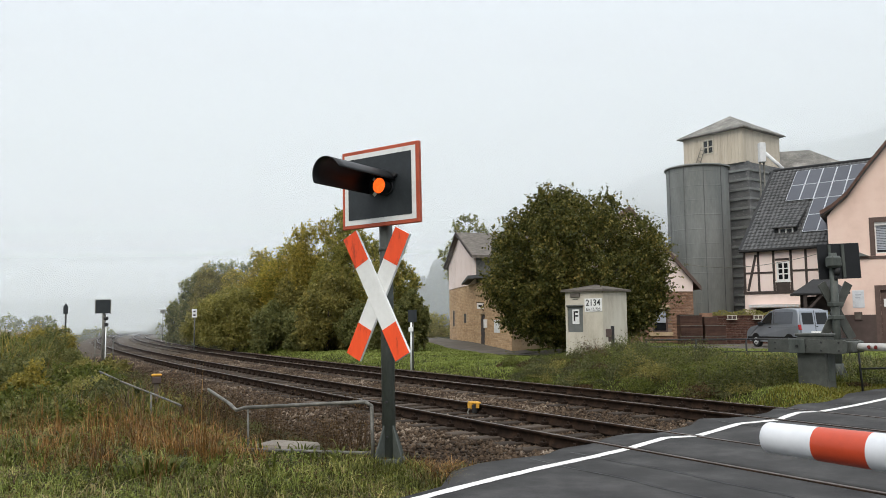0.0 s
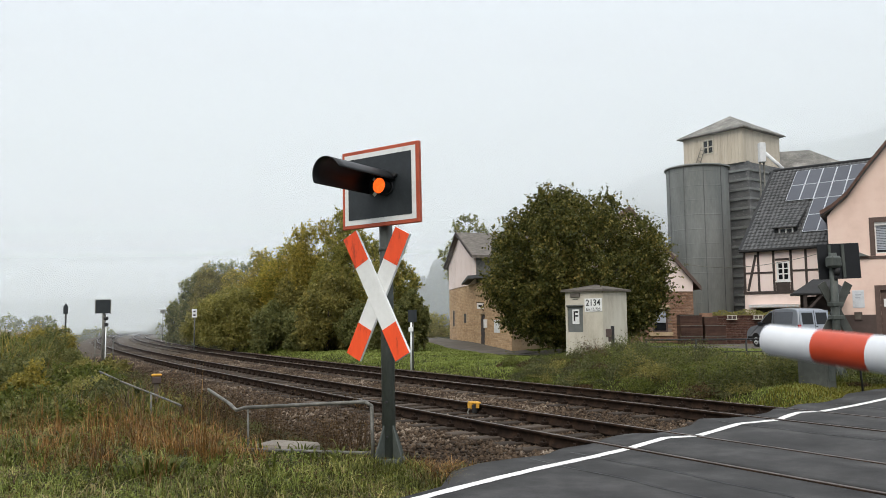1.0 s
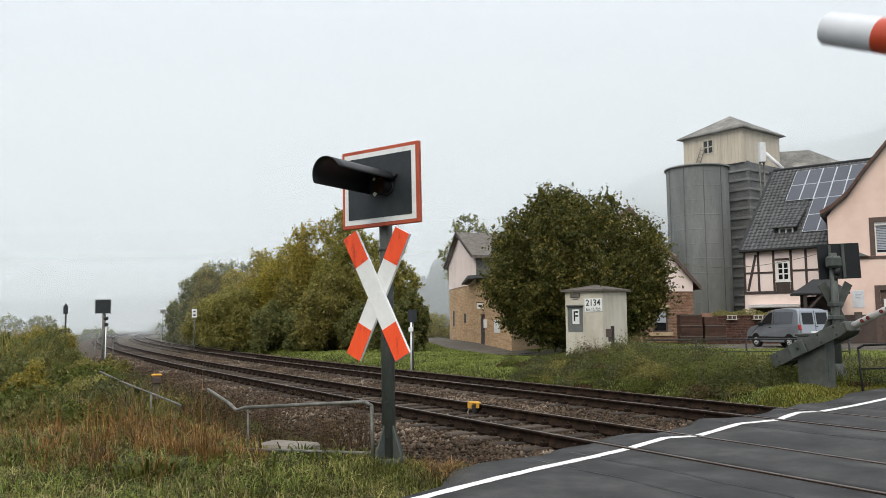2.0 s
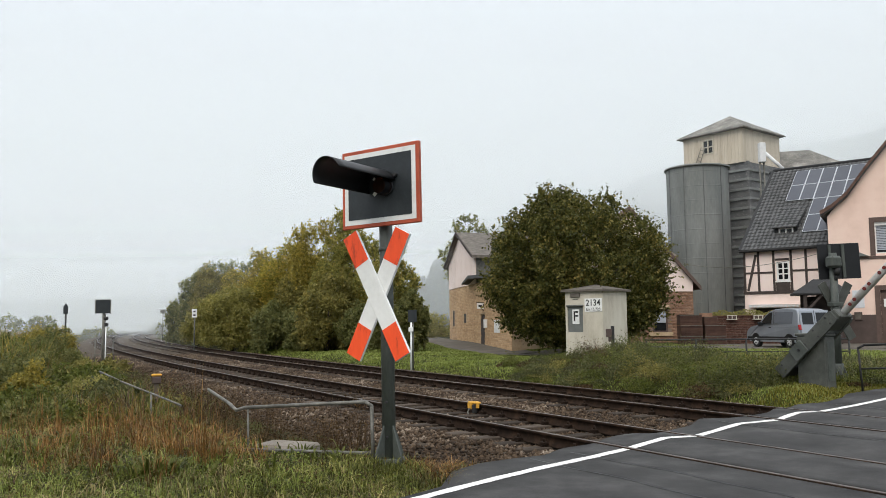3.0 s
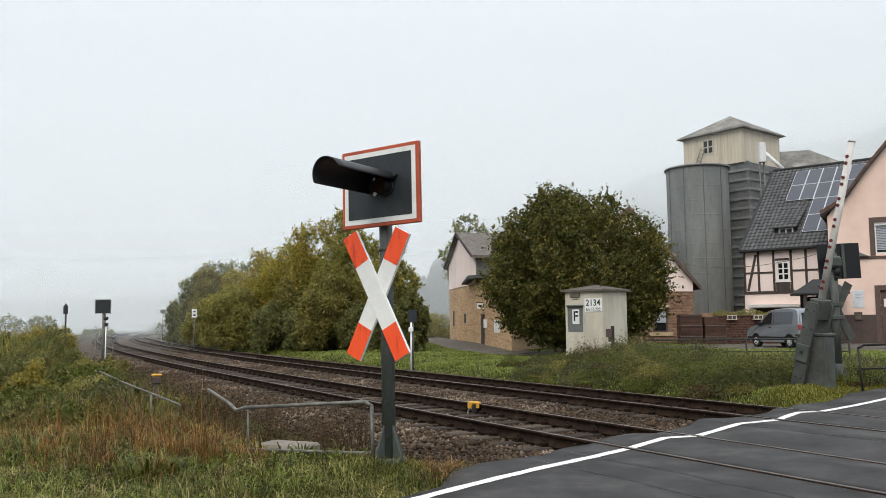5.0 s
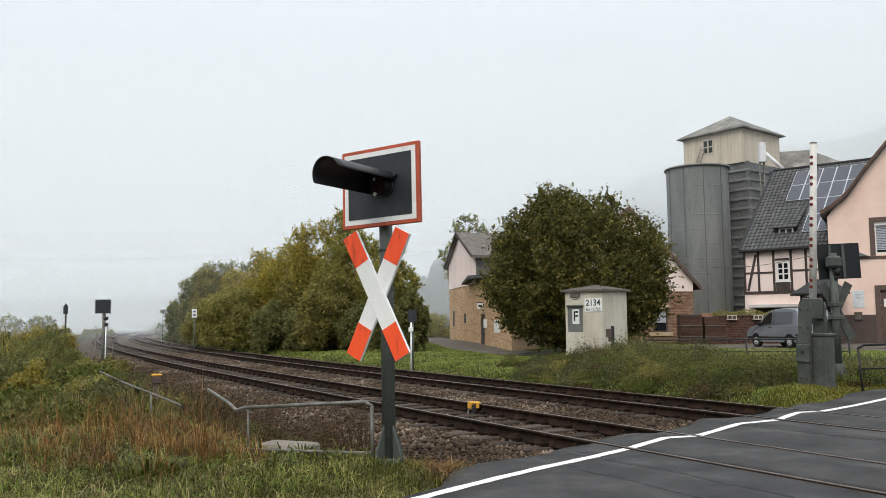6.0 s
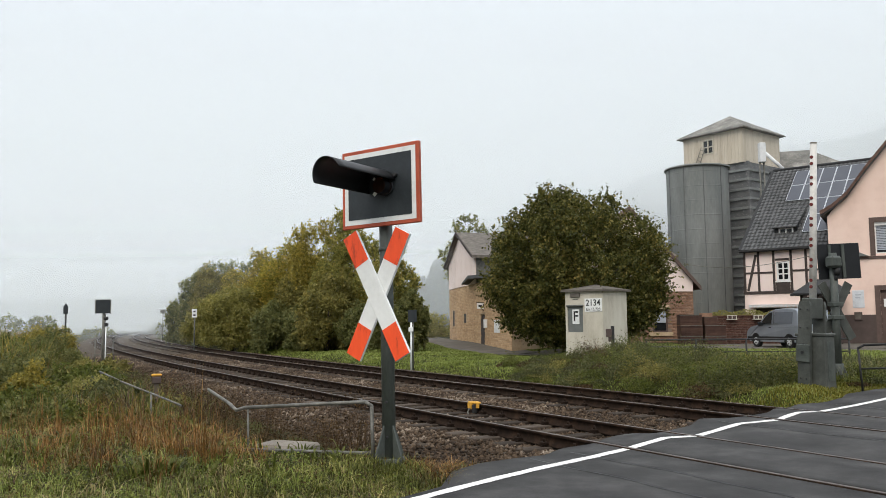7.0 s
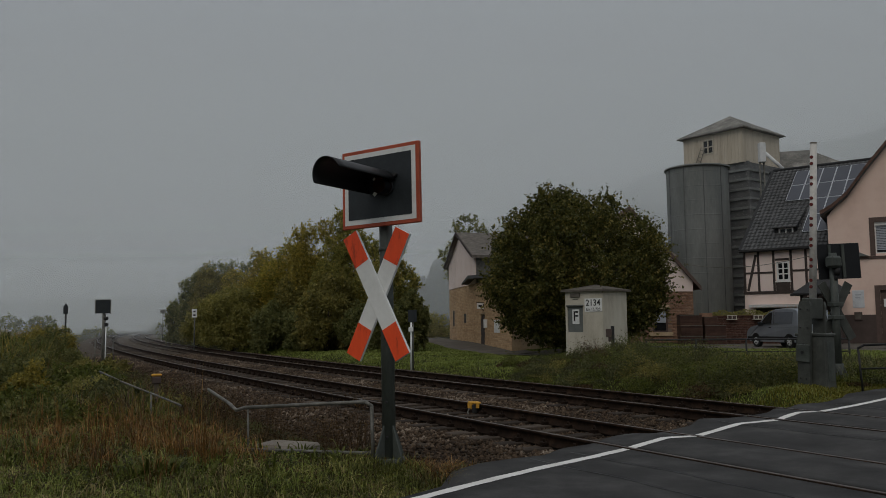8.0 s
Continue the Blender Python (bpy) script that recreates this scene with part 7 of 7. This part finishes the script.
    def dryness(x, y):
        return np.exp(-(((x + 2.7) / 1.1) ** 2 + ((y - 9.3) / 0.8) ** 2)) + 1.1 * np.exp(-(((x + 4.0) / 1.35) ** 2 + ((y - 11.0) / 1.5) ** 2)) + 0.4 * np.exp(-(((x + 5.6) / 1.3) ** 2 + ((y - 13.8) / 1.8) ** 2))

    tufts("verge_grass", 8000, (-13, 0.7), (6.2, 16), 18, 0.15, 0.0095, M_GRASS, "tufts of long green grass on the near verge", 5,
          lambda x, y, r: turf(x, y) & (r.random(len(x)) > 0.42 * np.clip(dryness(x, y) * 1.15, 0, 1)) & (r.random(len(x)) < 0.25 + smooth(0.3, 0.6, clumpy(x, y, 1.15))), 0.95, low=True)
    tufts("straw_grass", 2400, (-13, 0.7), (6.2, 16), 12, 0.19, 0.010, M_STRAW, "straw-coloured blades among the grass", 15,
          lambda x, y, r: turf(x, y) & (clumpy(x, y, 1.7) > 0.4), 0.95, low=True)
    tufts("short_grass", 9000, (-13, 0.7), (6.2, 18), 10, 0.08, 0.012, M_LAWN, "short bright grass on the near verge", 6,
          lambda x, y, r: turf(x, y) & (x < -1.5 + 0.6 * r.standard_normal(len(x))) & (clumpy(x, y, 1.2) > 0.35) & (r.random(len(x)) > np.clip(dryness(x, y), 0, 0.95)), 1.0, 0.14)
    tufts("dry_grass", 4600, (-12, -2.0), (7.5, 17), 20, 0.24, 0.007, M_DRYGRASS, "tufts of tall dry russet grass on the near verge", 7,
          lambda x, y, r: turf(x, y) & (r.random(len(x)) < np.clip(dryness(x, y) * 1.4 * smooth(0.3, 0.75, clumpy(x, y, 2.1)), 0.012, 1)), 0.85)
    tufts("seed_stalks", 700, (-12, -2.35), (8.0, 17), 7, 0.48, 0.006, M_DRYGRASS, "tall dry seed stalks on the near verge", 8,
          lambda x, y, r: turf(x, y) & (r.random(len(x)) < np.clip(dryness(x, y), 0.05, 1)), 0.3, 0.05)
    tufts("dark_herbs", 1500, (-13, -0.6), (8.0, 18), 14, 0.16, 0.03, M_WEED, "broad-leaved herbs on the near verge", 9,
          lambda x, y, r: turf(x, y) & (clumpy(x, y, 0.9) > 0.55), 0.9)
    for nm, mat, cnt, hh, sd in (("arching_grass", M_GRASS, 620, 0.30, 81), ("arching_straw", M_STRAW, 380, 0.30, 82), ("arching_pale_grass", M_LAWN, 260, 0.26, 83), ("rusty_herbs", M_WEEDBROWN, 420, 0.26, 84)):
        tufts(nm, cnt, (-6.5, 0.6), (6.4, 11.0), 9, hh, 0.0065, mat, "long arching blades in the verge grass", sd,
              lambda x, y, r: turf(x, y) & (clumpy(x + sd, y, 1.6) > 0.48), 1.15, 0.05, low=True)
    # small leaves of herbs between the blades
    for nm, mat, cnt, f, sd in (("low_herbs", M_WEED, 42000, 1.0, 61), ("low_clover", M_LAWN, 26000, 1.4, 62), ("fallen_leaves", M_WEEDBROWN, 15000, 0.8, 63)):
        r = np.random.default_rng(sd)
        x, y = r.uniform(-12, 0.7, cnt), 6.2 + 10 * r.random(cnt) ** 1.5
        k = turf(x, y) & (r.random(cnt) < 0.12 + smooth(0.35, 0.75, clumpy(x + sd, y, f)))
        x, y = x[k], y[k]
        P = np.stack([x, y, ground_z(x, y) + 0.015 + 0.10 * r.random(len(x)) ** 1.5], 1)
        tagged(new(nm, leaf_mesh(nm, P, 0.035, mat, r, up=0.6, aspect=0.5)), "small leaves of herbs among the verge grass", "weeds", kind="stuff")
    # weeds on the shoulder of the ballast, by the pipe rail
    for nm, mat, cnt, hh, sd in (("shoulder_weeds", M_WEED, 900, 0.34, 71), ("shoulder_brown_weeds", M_WEEDBROWN, 1700, 0.36, 72), ("shoulder_yellow_weeds", M_LEAF_YELLOW, 260, 0.26, 73)):
        tufts(nm, cnt, (-13, -4.6), (15.5, 32), 18, hh, 0.014, mat, "mixed weeds on the ballast shoulder", sd,
              lambda x, y, r: (track_sn(x, y)[1] < -2.75) & (track_sn(x, y)[1] > -5.2) & (clumpy(x, y, 1.1) > 0.35), 0.6, 0.22)
    # tall weeds that break up the shrubs
    for nm, mat, cnt, hh, sd in (("tall_weeds", M_WEED, 4400, 0.34, 31), ("tall_straw", M_STRAW, 600, 0.34, 32), ("tall_yellow_weeds", M_LEAF_YELLOW, 800, 0.3, 33), ("tall_brown_weeds", M_WEEDBROWN, 1500, 0.36, 34)):
        tufts(nm, cnt, (-20, -4.5), (12.5, 32), 16, hh, 0.014, mat, "tall mixed weeds along the verge", sd,
              lambda x, y, r: turf(x, y) & (clumpy(x, y, 0.8 + 0.1 * sd % 3) > 0.42) & (x < -4.5 - (y - 12.5) * 0.32), 0.9, 0.25)
    for nm, mat, sd in (("shrub_weeds", M_WEED, 41), ("shrub_straw", M_STRAW, 42), ("shrub_yellow_weeds", M_LEAF_YELLOW, 43)):
        tufts(nm, 1700, (-26, -8.5), (19, 36), 16, 0.85, 0.03, mat, "tall mixed weeds among the verge shrubs", sd,
              lambda x, y, r: turf(x, y) & (clumpy(x, y, 0.7 + 0.1 * sd % 3) > 0.4) & (x < -6.0 - (y - 12.5) * 0.53), 0.45, 0.4)
    # withered brush by the ballast
    num = 62000
    s, n = 8.8 + 18 * rng.random(num) ** 1.3, rng.normal(-3.7, 0.55, num)
    x, y = on_track(s, n)
    k = (x < -0.9) & ~((abs(x + 2.0) < 0.6) & (y < 10.25)) & (n < -2.6) & (n > -5.2) & (rng.random(num) < 0.06 + 1.1 * smooth(0.45, 0.85, clumpy(x, y, 1.9)))
    x, y = x[k], y[k]
    P = np.stack([x, y, ground_z(x, y) + rng.random(len(x)) ** 1.3 * (0.25 + 0.6 * clumpy(x, y, 1.9))], 1)
    tagged(new("withered_brush", leaf_mesh("withered_brush", P, 0.042, M_WEEDBROWN, rng, up=0.2, aspect=0.35)), "brown withered brush beside the ballast", "weeds", kind="stuff")
    num = 3600
    s, n = 8.8 + 16 * rng.random(num) ** 1.3, rng.normal(-3.7, 0.5, num)
    x, y = on_track(s, n)
    k = (x < -0.9) & ~((abs(x + 2.0) < 0.6) & (y < 10.25)) & (n < -2.6) & (rng.random(num) < 0.08 + 0.8 * smooth(0.4, 0.8, clumpy(x, y, 1.9)))
    x, y = x[k], y[k]
    blades("withered_stalks", x, y, ground_z(x, y), 0.62, 0.007, M_WEEDBROWN, "brown withered stalks beside the ballast", "weeds", seed=9, lean=0.6)
    # tufts round the signal foot and along the asphalt
    num = 5200
    x, y = rng.normal(-0.1, 0.55, num), rng.normal(8.55, 0.35, num)
    k = clear_ground(x, y)
    x, y = x[k], y[k]
    blades("foot_tufts", x, y, ground_z(x, y), 0.13, 0.008, M_GRASS, "grass tufts round the signal foot", "grass", seed=10, lean=0.8)
    for nm, mat, cnt, hh, sd in (("edge_tuft", M_GRASS, 1500, 0.17, 16), ("dry_edge_tuft", M_DRYGRASS, 900, 0.23, 17), ("withered_edge_tuft", M_WEEDBROWN, 900, 0.20, 18)):
        r = np.random.default_rng(sd)
        x, y = r.normal(0.08, 0.17, cnt), r.normal(8.75, 0.24, cnt)
        k = across_road(x, y) < verge_edge(track_sn(x, y)[1]) - 0.02
        blades(nm, x[k], y[k], ground_z(x[k], y[k]), hh, 0.008, mat, "tuft of mixed grass at the asphalt edge", "grass", seed=sd, lean=0.8)
    # meadow on the near side, farther off
    num = 60000
    x, y = rng.uniform(-60, -8, num), rng.uniform(16, 70, num)
    s, n = track_sn(x, y)
    k = (n < -3.2)
    x, y = x[k], y[k]
    blades("meadow_grass", x, y, ground_z(x, y), 0.45, 0.05, M_LEAF_LIGHT, "rough meadow grass beside the railway", "grass", seed=12, lean=0.5)


greenery()


# ---- haze sheets and far country ----
def far_country():
    rng = np.random.default_rng(5)
    for name, lab, line in (("far_wood_ridge", "wooded ridge dim in the fog", [(-260, 420, 14), (-60, 400, 17), (80, 380, 26)]),
                            ("far_wood_hill", "wooded hillside dim in the fog", [(-30, 190, 3), (-5, 165, 10), (2, 158, 18), (34, 152, 27), (46, 150, 32), (80, 140, 36), (130, 120, 38)])):
        P = np.array(line, float)
        t = np.linspace(0, len(P) - 1, 320)
        X, Y, H_ = (np.interp(t, range(len(P)), P[:, k]) for k in range(3))
        H_ = H_ + 0.9 * np.abs(np.sin(X * 0.9)) + 0.5 * np.sin(X * 2.3) + rng.uniform(-0.3, 0.3, len(t))
        V, rows = [], 9
        for r in range(rows):
            f = r / (rows - 1)
            for x, y, h in zip(X, Y, H_):
                V.append((x, y + 8 * f * f + rng.uniform(-0.8, 0.8), -2 + (h + 2) * f + (rng.uniform(-0.6, 0.6) if 0 < r < rows - 1 else 0)))
        w = len(t)
        i = (np.arange(rows - 1)[:, None] * w + np.arange(w - 1)[None]).ravel()
        tagged(new(name, raw_mesh(name, np.array(V), np.stack([i, i + 1, i + w + 1, i + w], 1), M_FARFOG)), lab, "backdrop", kind="structure")
    # flat sheets square to the view lay pale haze over the distance
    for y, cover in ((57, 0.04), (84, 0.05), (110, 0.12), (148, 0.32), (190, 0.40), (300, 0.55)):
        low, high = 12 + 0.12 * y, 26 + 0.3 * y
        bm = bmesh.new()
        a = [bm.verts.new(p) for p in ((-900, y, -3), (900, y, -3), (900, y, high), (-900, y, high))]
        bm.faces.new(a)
        o = part("haze_sheet", bm, haze_sheet_material("mist", cover, low, high))
        tagged(o, "flat see-through sheet standing in for fog haze", "mist", kind="stuff")
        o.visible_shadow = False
    # flat haze sheet added before the hill to fade its top into the sky
    for y, lo, hi, cover in ((118, 5.0, 23.0, 0.80),):
        bm = bmesh.new()
        bm.faces.new([bm.verts.new(p) for p in ((-900, y, -3), (900, y, -3), (900, y, 70), (-900, y, 70))])
        o = part("hill_haze_sheet", bm, haze_sheet_material("hill_haze", cover, 32.0, 68.0, lo, hi))
        tagged(o, "flat haze sheet set before the hill", "mist", kind="stuff")
        o.visible_shadow = False


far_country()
th_ = thing("pale_stone", pose(1.55, 23.3, float(ground_z(1.55, 23.3)), 0, 0, 20), "small pale stone lying on the lawn", "stone")
bm_ = bmesh.new()
bmesh.ops.create_icosphere(bm_, subdivisions=2, radius=0.13, matrix=Matrix.Diagonal((1.3, 0.9, 0.7, 1)))
for v_ in bm_.verts:
    v_.co *= 1 + 0.15 * noise.noise(v_.co * 9)
part("block", bm_, M_SIGNWHITE, th_)


# ---- what moves ----
def motions():
    for arm, at, lift in ((FAR_ARM, FAR_AT, FAR_LIFT), (NEAR_ARM, NEAR_AT, LIFT)):
        rows = []
        for t, a in lift:
            rows.append((t, pose(*at, 0, -a, 0)))
        walk(arm, rows)
    turns = [(0.0, 0), (0.30, 0), (0.333, 60), (0.367, 120), (0.40, 180), (0.70, 180), (0.733, 240), (0.767, 300), (0.80, 360), (1.30, 360), (1.333, 420), (1.367, 480), (1.40, 540), (8.0, 540)]
    walk(DISC, [(t, pose(*DISC_AT, 0, 0, a)) for t, a in turns])


motions()
